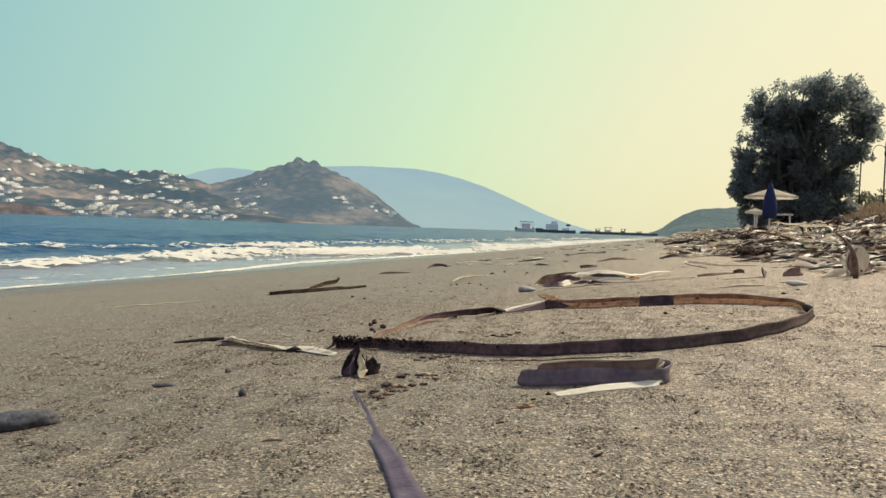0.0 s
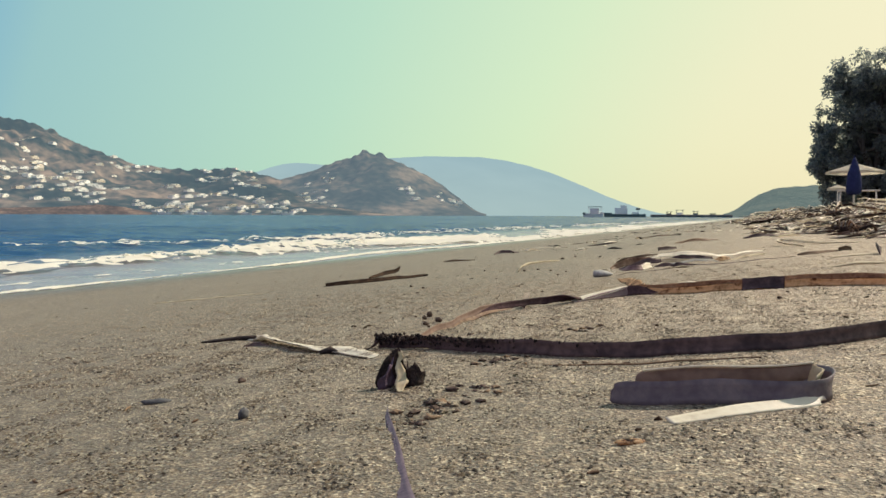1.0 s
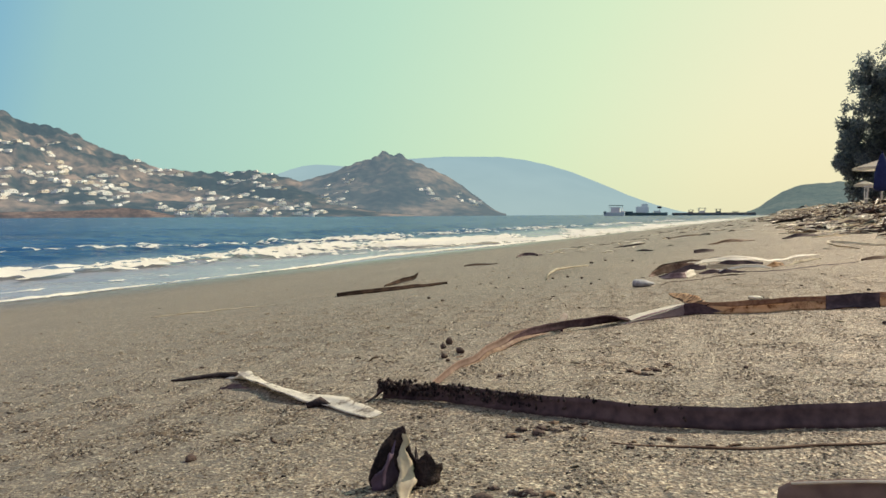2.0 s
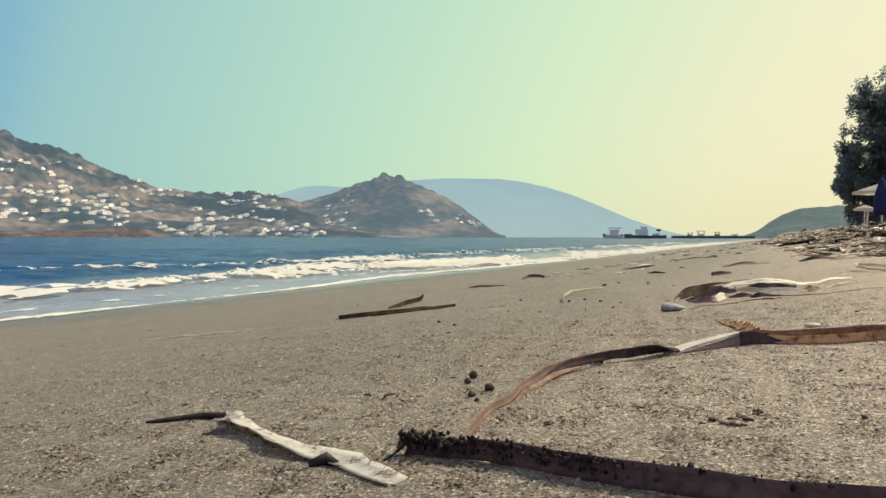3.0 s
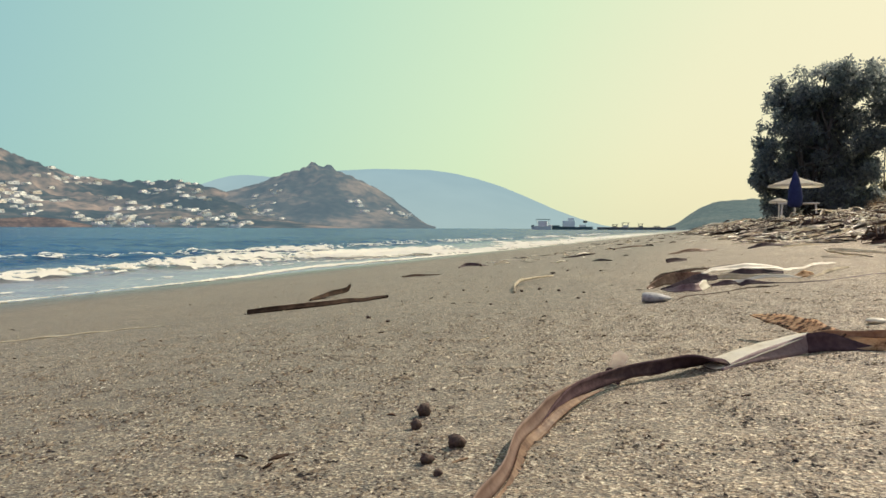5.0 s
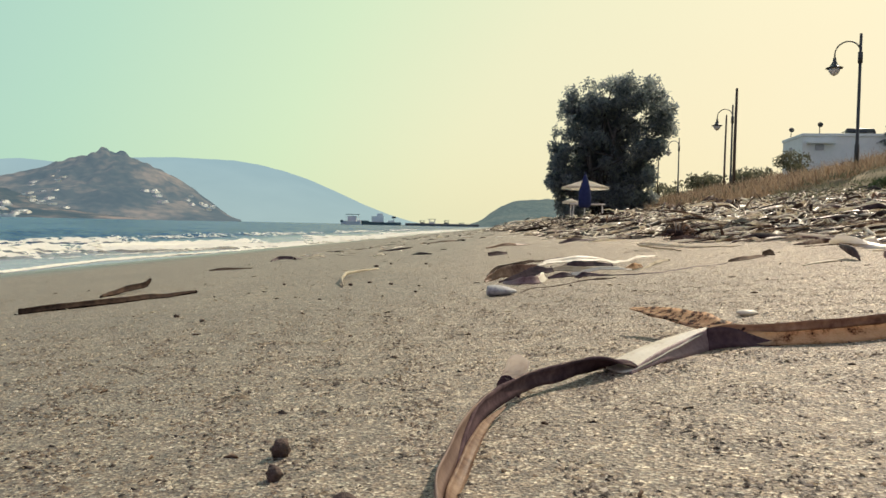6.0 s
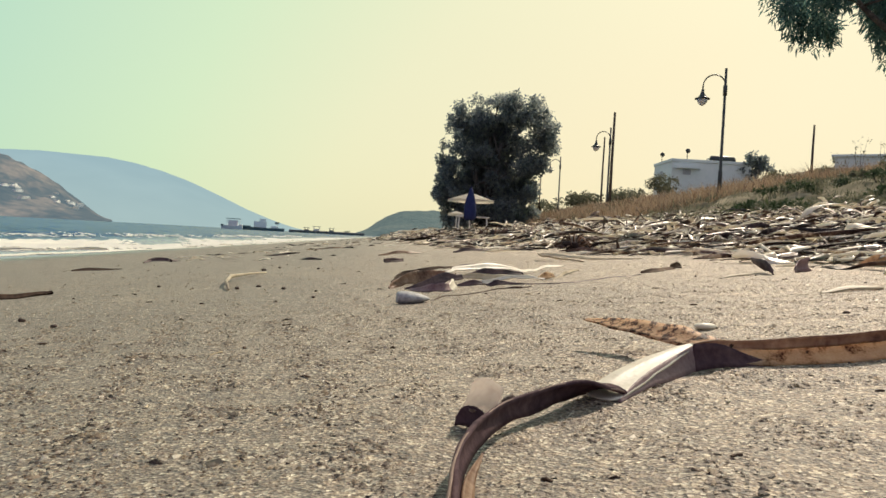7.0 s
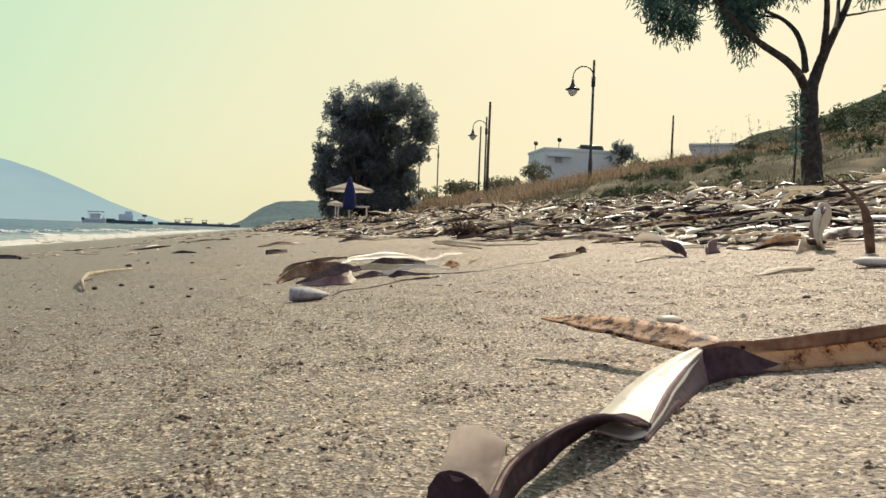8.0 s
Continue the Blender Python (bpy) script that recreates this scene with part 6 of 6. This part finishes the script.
# the bundle of leaves behind the pebble
HEAP = ((LEAF_BROWN, "broad brown dry leaf lying in a small heap", [(0.174, 1.376, 0, 50, 0.003), (0.186, 1.386, 0, 62, 0.01), (0.206, 1.394, 0.001, 66, 0.0145), (0.229, 1.400, 0.004, 62, 0.013), (0.252, 1.398, 0.009, 50, 0.006)]),
        (LEAF_HUSK, "dark rolled leaf edge on top of a small heap", [(0.180, 1.390, 0.006, 30, 0.002), (0.196, 1.400, 0.011, 50, 0.004), (0.216, 1.406, 0.014, 50, 0.0045), (0.240, 1.410, 0.016, 40, 0.004), (0.260, 1.412, 0.017, 30, 0.002)]),
        (LEAF_DARK, "mauve-brown curled dry leaf in a small heap", [(0.184, 1.356, 0, 50, 0.002), (0.199, 1.358, 0.001, 60, 0.005), (0.219, 1.362, 0.003, 62, 0.009), (0.239, 1.366, 0.005, 60, 0.011), (0.257, 1.370, 0.006, 50, 0.006)]),
        (LEAF_PURPLE, "broad purple-grey dry leaf in a small heap", [(0.183, 1.341, 0, 55, 0.003), (0.188, 1.308, 0, 66, 0.008), (0.198, 1.297, 0, 68, 0.0105), (0.213, 1.300, 0, 64, 0.0105), (0.234, 1.336, 0, 60, 0.009)]),
        (LEAF_CREAM, "pale torn end of a broad dry leaf", [(0.210, 1.298, 0.0005, 60, 0.008), (0.223, 1.312, 0.0005, 58, 0.0115), (0.237, 1.338, 0, 56, 0.01)]),
        (LEAF_CREAM, "pale wavy dry leaf on top of a small heap", [(0.244, 1.392, 0.012, 30, 0.003), (0.264, 1.400, 0.0125, 40, 0.006), (0.299, 1.412, 0.0125, 46, 0.0085), (0.334, 1.424, 0.01, 44, 0.0075), (0.366, 1.438, 0.005, 36, 0.004), (0.399, 1.463, 0.002, 40, 0.0035), (0.434, 1.490, 0.004, 40, 0.0035), (0.469, 1.510, 0.003, 30, 0.002)]),
        (LEAF_DARK, "thin dark dry leaf on top of a small heap", [(0.259, 1.414, 0.016, 20, 0.002), (0.284, 1.420, 0.0185, 30, 0.003), (0.309, 1.426, 0.017, 20, 0.002)]),
        (LEAF_DARK, "mauve-brown curled dry leaf in a small heap", [(0.269, 1.388, 0.003, 60, 0.004), (0.289, 1.392, 0.005, 66, 0.008), (0.314, 1.394, 0.005, 66, 0.008), (0.349, 1.402, 0.003, 50, 0.003)]),
        (LEAF_STRAW, "pale brown dry leaf in a small heap", [(0.250, 1.383, 0.004, 50, 0.004), (0.270, 1.376, 0.004, 60, 0.007), (0.299, 1.371, 0.003, 56, 0.006), (0.329, 1.373, 0.001, 40, 0.003)]),
        (LEAF_CREAM, "narrow pale dry leaf in a small heap", [(0.284, 1.353, 0.003, 40, 0.003), (0.304, 1.350, 0.004, 44, 0.0055), (0.324, 1.346, 0.003, 40, 0.005), (0.343, 1.341, 0.001, 30, 0.003)]),
        (LEAF_TAN, "orange-brown ragged leaf end beside a small heap", [(0.338, 1.343, 0.001, 40, 0.004), (0.352, 1.348, 0.002, 60, 0.008), (0.366, 1.358, 0.001, 50, 0.004)]),
        (LEAF_STRAW, "thin pale straw beside a small heap", [(0.354, 1.343, 0, 30, 0.002), (0.399, 1.386, 0.001, 40, 0.004), (0.444, 1.430, 0.002, 40, 0.002)]),
        # the hollow's shade, put in as a dark strap
        (LEAF_DARK, "thin dark strip for the shaded hollow under a small heap", [(0.242, 1.353, 0, 50, 0.003), (0.259, 1.348, 0, 60, 0.007), (0.276, 1.350, 0, 40, 0.003)]),
        (LEAF_CREAM, "short pale stub of dry leaf", [(0.267, 1.360, 0.003, 40, 0.002), (0.276, 1.340, 0.001, 50, 0.005), (0.283, 1.326, 0, 40, 0.002)]),
        (LEAF_DARK, "long thin dark leaf trailing from a small heap", [(0.261, 1.321, 0.001, 40, 0.003), (0.270, 1.316, 0.002, 60, 0.006), (0.290, 1.313, 0, 40, 0.0028), (0.318, 1.283, 0, 30, 0.002), (0.364, 1.286, 0, 30, 0.0014), (0.451, 1.315, 0, 30, 0.001)]),
        (LEAF_HUSK, "thin broken dark stalk on the sand", [(0.160, 1.225, 0, 20, 0.0008), (0.188, 1.250, 0, 30, 0.0014), (0.213, 1.254, 0, 30, 0.0018), (0.251, 1.275, 0, 30, 0.0016), (0.269, 1.271, 0, 40, 0.0026), (0.287, 1.272, 0, 30, 0.001)]))
for k, (mat, label, keys) in enumerate(HEAP):
    strap("strap_leaf", keys, mat, label, seed=30 + k, ragged=0.12, cup=0.12, group="leaves of the heap by the pebble")

# single straps and scraps between the heap and the drift line
for k, (mat, keys, label) in enumerate((
        (LEAF_PALE, [(0.385, 1.020, 0.0, 6, 0.004), (0.410, 1.018, 0.002, 10, 0.012), (0.435, 1.012, 0.001, 8, 0.010), (0.455, 1.030, 0.0, 5, 0.003)], "flat pale leaf scrap lying on the sand"),
        (LEAF_DARK, [(0.523, 1.193, 0.0, 75, 0.008), (0.528, 1.203, 0.002, 70, 0.018), (0.535, 1.219, 0.007, 60, 0.018), (0.545, 1.239, 0.014, 50, 0.014)], "dark cupped leaf tip standing on edge"),
        (LEAF_PURPLE, [(0.555, 1.195, 0.0, 85, 0.010), (0.570, 1.205, 0.0, 88, 0.020), (0.590, 1.207, 0.0, 80, 0.022), (0.600, 1.225, 0.003, 60, 0.014)], "dark curled leaf rolled into a hollow"),
        (LEAF_PALE, [(0.455, 1.195, 0.0, 10, 0.003), (0.490, 1.204, 0.001, 12, 0.006), (0.520, 1.216, 0.0, 10, 0.003)], "pale straw lying flat on the sand"),
        (DRIFT, [(0.460, 1.325, 0.0, 60, 0.004), (0.485, 1.328, 0.0, 40, 0.009), (0.538, 1.360, 0.0, 40, 0.005)], "brown bark scrap on the sand"),
        (LEAF_HUSK, [(0.545, 1.375, 0.0, 70, 0.010), (0.556, 1.378, 0.0, 74, 0.013), (0.570, 1.385, 0.0, 60, 0.009)], "small brown leaf scrap on the sand"),
        (LEAF_PALE, [(0.590, 1.640, 0.0, 20, 0.005), (0.575, 1.72, 0.010, 25, 0.014), (0.600, 1.80, 0.016, 30, 0.016), (0.64, 1.72, 0.004, 20, 0.016), (0.70, 1.64, 0.0, 10, 0.006)], "forked pale leaf bent on the sand"),
        (LEAF_DARK, [(0.385, 2.050, 0.0, 70, 0.012), (0.410, 2.065, 0.0, 72, 0.014), (0.440, 2.090, 0.0, 60, 0.008)], "short dark stick on the sand"),
        (DRIFT, [(-0.215, 2.48, 0.0, 50, 0.008), (-0.17, 2.47, 0.0, 50, 0.014), (-0.11, 2.46, 0.0, 40, 0.004)], "flat brown stick on the sand"),
        (LEAF_DARK, [(-0.06, 2.97, 0.0, 40, 0.008), (-0.03, 3.00, 0.008, 60, 0.024), (0.01, 2.99, 0.004, 50, 0.018), (0.04, 3.02, 0.0, 30, 0.006)], "dark crumpled weed scrap on the sand"),
        (LEAF_PALE, [(0.06, 3.02, 0.0, 20, 0.01), (0.09, 3.03, 0.008, 40, 0.022), (0.12, 3.05, 0.0, 20, 0.006)], "small pale leaf scrap on the sand"),
        (DRIFT, [(0.74, 4.29, 0.0, 40, 0.006), (0.84, 4.32, 0.004, 50, 0.018), (0.94, 4.38, 0.0, 30, 0.006)], "brown stick at the edge of the drift line"),
        (LEAF_DARK, [(0.75, 2.55, 0.0, 40, 0.008), (0.80, 2.56, 0.006, 60, 0.020), (0.88, 2.59, 0.0, 30, 0.006)], "dark curled leaf in front of the drift line"),
        (LEAF_BROWN, [(0.55, 2.62, 0.0, 30, 0.008), (0.62, 2.63, 0.006, 40, 0.022), (0.70, 2.66, 0.0, 20, 0.006)], "brown leaf scrap in front of the drift line"))):
    strap("leaf_scrap", [(x, y, lift * 0.6, lean, w * (0.5 if mat == LEAF_PALE or y > 2.4 else 0.65)) for x, y, lift, lean, w in keys], mat, label, seed=60 + k, ragged=0.08, cup=0.2, group="scraps scattered on the sand", thick=0.0012)

# the tall pieces at the front of the drift line
upright = empty("broad_leaf", pose(0, 0, 0), "broad pale leaf folded upright among the wrack", "leaf")
strap("blade", [(0.614, 1.110, 0.0, 84, 0.034), (0.622, 1.118, 0.0, 86, 0.046), (0.634, 1.123, 0.0, 92, 0.048), (0.646, 1.130, 0.0, 100, 0.036), (0.655, 1.145, 0.0, 110, 0.012)], LEAF_CREAM, parent=upright, seed=91, ragged=0.05, thick=0.0015)
strap("dark_side", [(0.616, 1.114, 0.0, 94, 0.040), (0.640, 1.130, 0.0, 90, 0.042), (0.662, 1.147, 0.0, 84, 0.034), (0.680, 1.160, 0.0, 70, 0.012)], LEAF_PURPLE, parent=upright, seed=92, ragged=0.04, thick=0.0015)
strap("rust_leaf", [(0.646, 1.196, 0.001, 45, 0.004), (0.658, 1.190, 0.002, 50, 0.011), (0.674, 1.183, 0.003, 46, 0.013), (0.690, 1.172, 0.002, 36, 0.006)], LEAF_TAN, "orange-brown speckled broad leaf in the wrack", seed=93, thick=0.0012)
stick("cane", [(0.5930, 1.0550, 0.000), (0.5922, 1.0565, 0.015), (0.5913, 1.0578, 0.027), (0.5899, 1.0605, 0.039), (0.5866, 1.0665, 0.050), (0.5810, 1.0764, 0.062), (0.5745, 1.0874, 0.072)], [0.0036, 0.0042, 0.0040, 0.0030, 0.0022, 0.0017, 0.0010], DRIFT, "dark brown broken cane bent over above the wrack", "cane", seed=4)


# ---- splinters of leaf and wood trodden into the sand ----
def splinters(n, seed, label, mat):
    r = np.random.default_rng(seed)
    y = 0.25 + 2.6 * r.random(n) ** 1.1
    x = r.normal(0.12, 0.16 + 0.16 * y, n)
    q = dict(x=x, y=y, head=r.uniform(0, 6.28, n), length=np.exp(r.normal(-5.1, 0.45, n)), width=np.exp(r.normal(-6.9, 0.3, n)), lift=0.0005 * r.random(n), arch=r.normal(0, 0.03, n), bend=r.normal(0, 0.5, n), lean=r.normal(0, 0.5, n), tilt=r.normal(0, 0.03, n), twist=r.normal(0, 0.6, n), snake=0.0 * x, fold=0.0 * x)
    v, f = wrack_mesh(q, None, 2)
    tagged(mesh_object("leaf_splinters", v, f, mat, None, False), label, "debris", kind="stuff")


# ---- the wrack bank ----
def wrack_rows(n, seed, s_range, band, size, width, pile, wild=1.0):
    """Straps by numbers: centre, heading, length, width, arch, curl."""
    r = np.random.default_rng(seed)
    s = s_range[0] + (s_range[1] - s_range[0]) * r.random(n * 3) ** 1.25
    c = wrack_edge(s) + band[0] + (band[1] - band[0]) * r.random(n * 3) ** 1.25
    x, y = to_xy(s, c)
    keep = (patchy(x, y) + 0.7 * r.random(n * 3) > -0.05 - 0.15 * (c > 0.8)) & (c < np.clip(1.1 + 0.49 * s, 1.4, 8.4))
    s, c, x, y = (q[keep][:n] for q in (s, c, x, y))
    m = len(s)
    inside = np.clip((c - wrack_edge(s)) * 2.5, 0.05, 1)
    upright = (r.random(m) < 0.13 * wild * inside) * r.uniform(0.10, 0.30, m)
    length = size * np.exp(np.clip(r.normal(0, 0.5, m), -1.2, 0.75))
    short = np.minimum(1.0, 0.7 * size / length)
    return dict(x=x, y=y, head=SHORE + r.normal(0, 1.15 * wild, m), length=length, width=0.66 * width * np.exp(np.clip(r.normal(0, 0.4, m), -1, 0.55)), lift=pile * r.random(m) ** 1.8 * inside,
                arch=np.abs(r.normal(0.0, 0.085, m)) * (0.2 + 0.8 * inside) * short, bend=r.normal(0, 0.38, m), lean=r.normal(0, 0.55 * wild, m), tilt=(r.normal(0, 0.05, m) + upright * r.choice((-1.0, 1.0), m)) * short, twist=r.normal(0, 1.15, m), snake=r.normal(0, 0.35, m), fold=r.normal(0, 0.28, m))


def wrack_mesh(q, k=None, seg=4):
    """Bent, twisted straps, creased along the middle."""
    sel = slice(None) if k is None else slice(k, k + 1)
    x, y, head, L, W, lift, arch, bend, lean, tilt, twist, snake, fold = (q[n][sel] for n in ("x", "y", "head", "length", "width", "lift", "arch", "bend", "lean", "tilt", "twist", "snake", "fold"))
    m = len(x)
    f = np.linspace(-0.5, 0.5, seg + 1)[None]
    ang = head[:, None] + bend[:, None] * f * 1.4 + snake[:, None] * np.sin(7.0 * f + 9.0 * fold[:, None])
    dx, dy = np.sin(ang), np.cos(ang)
    px = x[:, None] + np.cumsum(dx, 1) * L[:, None] / (seg + 1) - (np.sin(head) * L * 0.5)[:, None]
    py = y[:, None] + np.cumsum(dy, 1) * L[:, None] / (seg + 1) - (np.cos(head) * L * 0.5)[:, None]
    w = W[:, None] * np.clip(1.25 - (2 * np.abs(f)) ** 6, 0.3, 1)
    le = lean[:, None] + twist[:, None] * f * 2
    sink = 0.5 * w * np.abs(np.sin(le))
    pz = ground_z(px, py) + np.maximum(lift[:, None] + arch[:, None] * L[:, None] * (1 - 4 * f ** 2) + tilt[:, None] * L[:, None] * f * 2, 0.0) + sink
    sx, sy = dy * np.cos(le), -dx * np.cos(le)
    sz = np.sin(le)
    nx, ny, nz = -dy * np.sin(le), dx * np.sin(le), np.cos(le)
    h, th = w / 2, 0.0007 + 0.02 * w
    crease = fold[:, None] * h
    rings = []
    for a, b in ((1, 0.5), (0, 0.5), (-1, 0.5), (-1, -0.5), (0, -0.5), (1, -0.5)) if seg > 3 else ((1, 0.5), (-1, 0.5), (-1, -0.5), (1, -0.5)):
        o = th * b + crease * (a == 0)
        rings.append(np.stack([px + sx * h * a + nx * o, py + sy * h * a + ny * o, pz + sz * h * a + nz * o], 2))
    t = len(rings)
    v = np.stack(rings, 2).reshape(m, -1, 3)
    base = []
    for i in range(seg):
        for j in range(t):
            base.append((t * i + j, t * i + (j + 1) % t, t * i + t + (j + 1) % t, t * i + t + j))
    for e in (0, t * seg):
        base += [(e, e + 1, e + t - 2, e + t - 1)] + ([(e + 1, e + 2, e + 3, e + 4)] if t == 6 else [])
    faces = (np.array(base)[None] + (v.shape[1] * np.arange(m))[:, None, None]).reshape(-1, 4)
    return v.reshape(-1, 3), faces


splinters(260, 201, "tiny dark splinters of leaf on the sand", DRIFT)
splinters(90, 202, "tiny pale splinters of straw on the sand", LEAF_STRAW)
WRACK_PIECE = leaf_mat("dry_wrack_piece", [(0.12, (0.028, 0.017, 0.020)), (0.33, (0.105, 0.065, 0.058)), (0.45, (0.26, 0.18, 0.135)), (0.53, (0.60, 0.51, 0.40)), (0.63, (0.86, 0.79, 0.67)), (0.95, (0.90, 0.85, 0.75))], 25, 0.36, 0.45, "object")
bsdf(WRACK_PIECE).inputs["Specular IOR Level"].default_value = 0.5
near_rows = wrack_rows(290, 101, (0.7, 2.6), (-0.04, 0.55), 0.145, 0.0108, 0.034)
for k in range(len(near_rows["x"])):
    v, f = wrack_mesh(near_rows, k, 8)
    tagged(mesh_object("wrack_leaf", v, f, WRACK_PIECE, None, False), "dry strap leaf washed up in the drift line", "leaf", "dry leaves of the drift line")
# chips and broken ends standing every way
for n, seed, s_range, band, size, width, pile in ((1900, 131, (0.9, 6.0), (0.08, 3.2), 0.045, 0.0085, 0.032), (3000, 132, (4.0, 34.0), (0.1, 7.0), 0.10, 0.018, 0.08)):
    v, f = wrack_mesh(wrack_rows(n, seed, s_range, band, size, width, pile, 2.0), None, 2)
    tagged(mesh_object("wrack_chips", v, f, WRACK, None, False), "broken ends and chips of dry leaf and cane", "seaweed", kind="stuff")
# a dark layer painting the shade beneath, then the bleached straps from near to far
for n, seed, s_range, band, size, width, pile, seg in ((2200, 121, (0.5, 9.0), (0.06, 3.5), 0.12, 0.012, 0.012, 3), (2400, 122, (3.0, 34.0), (0.1, 7.5), 0.24, 0.026, 0.03, 3)):
    v, f = wrack_mesh(wrack_rows(n, seed, s_range, band, size, width, pile), None, seg)
    tagged(mesh_object("rotting_wrack", v, f, WRACK_DARK, None, False), "dark leaves beneath the bleached drift line, standing in for shade", "seaweed", kind="stuff")
for n, seed, s_range, band, size, width, pile, seg in ((900, 110, (-7.0, 0.3), (0.05, 7.0), 0.15, 0.0110, 0.05, 3), (3000, 102, (0.2, 4.0), (0.02, 2.2), 0.100, 0.0092, 0.046, 5), (3000, 103, (0.0, 9.0), (0.2, 8.3), 0.110, 0.0115, 0.058, 4), (4600, 104, (2.5, 26.0), (-0.05, 8.0), 0.135, 0.0160, 0.095, 3), (3500, 105, (12.0, 60.0), (-0.2, 8.0), 0.24, 0.030, 0.16, 3),
                                                       (320, 107, (0.8, 6.0), (0.0, 1.6), 0.24, 0.0110, 0.045, 8), (520, 108, (1.2, 14.0), (0.15, 4.5), 0.22, 0.0140, 0.06, 6), (200, 109, (10.0, 32.0), (0.0, 5.0), 0.42, 0.024, 0.13, 6), (300, 106, (2.5, 30.0), (-1.0, 0.1), 0.10, 0.0095, 0.008, 3)):
    v, f = wrack_mesh(wrack_rows(n, seed, s_range, band, size, width, pile), None, seg)
    tagged(mesh_object("wrack_bank", v, f, WRACK, None, False), "bank of dry bleached strap leaves and cane washed ashore", "seaweed", kind="stuff")


def weed_lump(x, y, size, seed, label):
    """A tangle of dark leaves in a heap."""
    ob = empty("weed_tangle", Matrix.Translation((x, y, float(ground_z(x, y)))), label, "seaweed", "dark tangles in the wrack")
    r = np.random.default_rng(seed)
    me = new("core", lump_mesh("core", CRUST, seed, 0.6, (1, 0.8, 0.75), 3, size * 0.62))
    me.parent = ob
    me.location = (0, 0, size * 0.25)
    for k in range(26):
        a, b = r.uniform(0, 6.28), r.uniform(0.3, 1.5)
        p0 = Vector((math.cos(a) * size * 0.35, math.sin(a) * size * 0.35, size * 0.1))
        p1 = Vector((math.cos(a + 0.3) * size * 0.6, math.sin(a + 0.3) * size * 0.6, size * b * 0.6))
        p2 = Vector((math.cos(a + 0.5) * size * r.uniform(0.8, 1.5), math.sin(a + 0.5) * size * r.uniform(0.8, 1.5), size * b * r.uniform(0.0, 0.7)))
        pts = spline([tuple(p0), tuple(p1), tuple(p2)], 3)
        tube("frond", [tuple(p) for p in pts], [size * q for q in (0.03, 0.045, 0.05, 0.05, 0.04, 0.03, 0.012)], (DRIFT, LEAF_HUSK, LEAF_BROWN, LEAF_DARK)[k % 4], ob, 5, 0.3, k)


for x, y, size, seed in ((0.885, 2.13, 0.046, 1), (0.945, 2.21, 0.040, 2), (2.35, 3.1, 0.10, 3), (3.4, 5.6, 0.14, 4), (1.9, 4.6, 0.09, 5), (4.9, 9.0, 0.2, 6), (1.02, 1.62, 0.035, 7)):
    weed_lump(x, y, size, seed, "dark tangled heap of weed in the wrack bank")
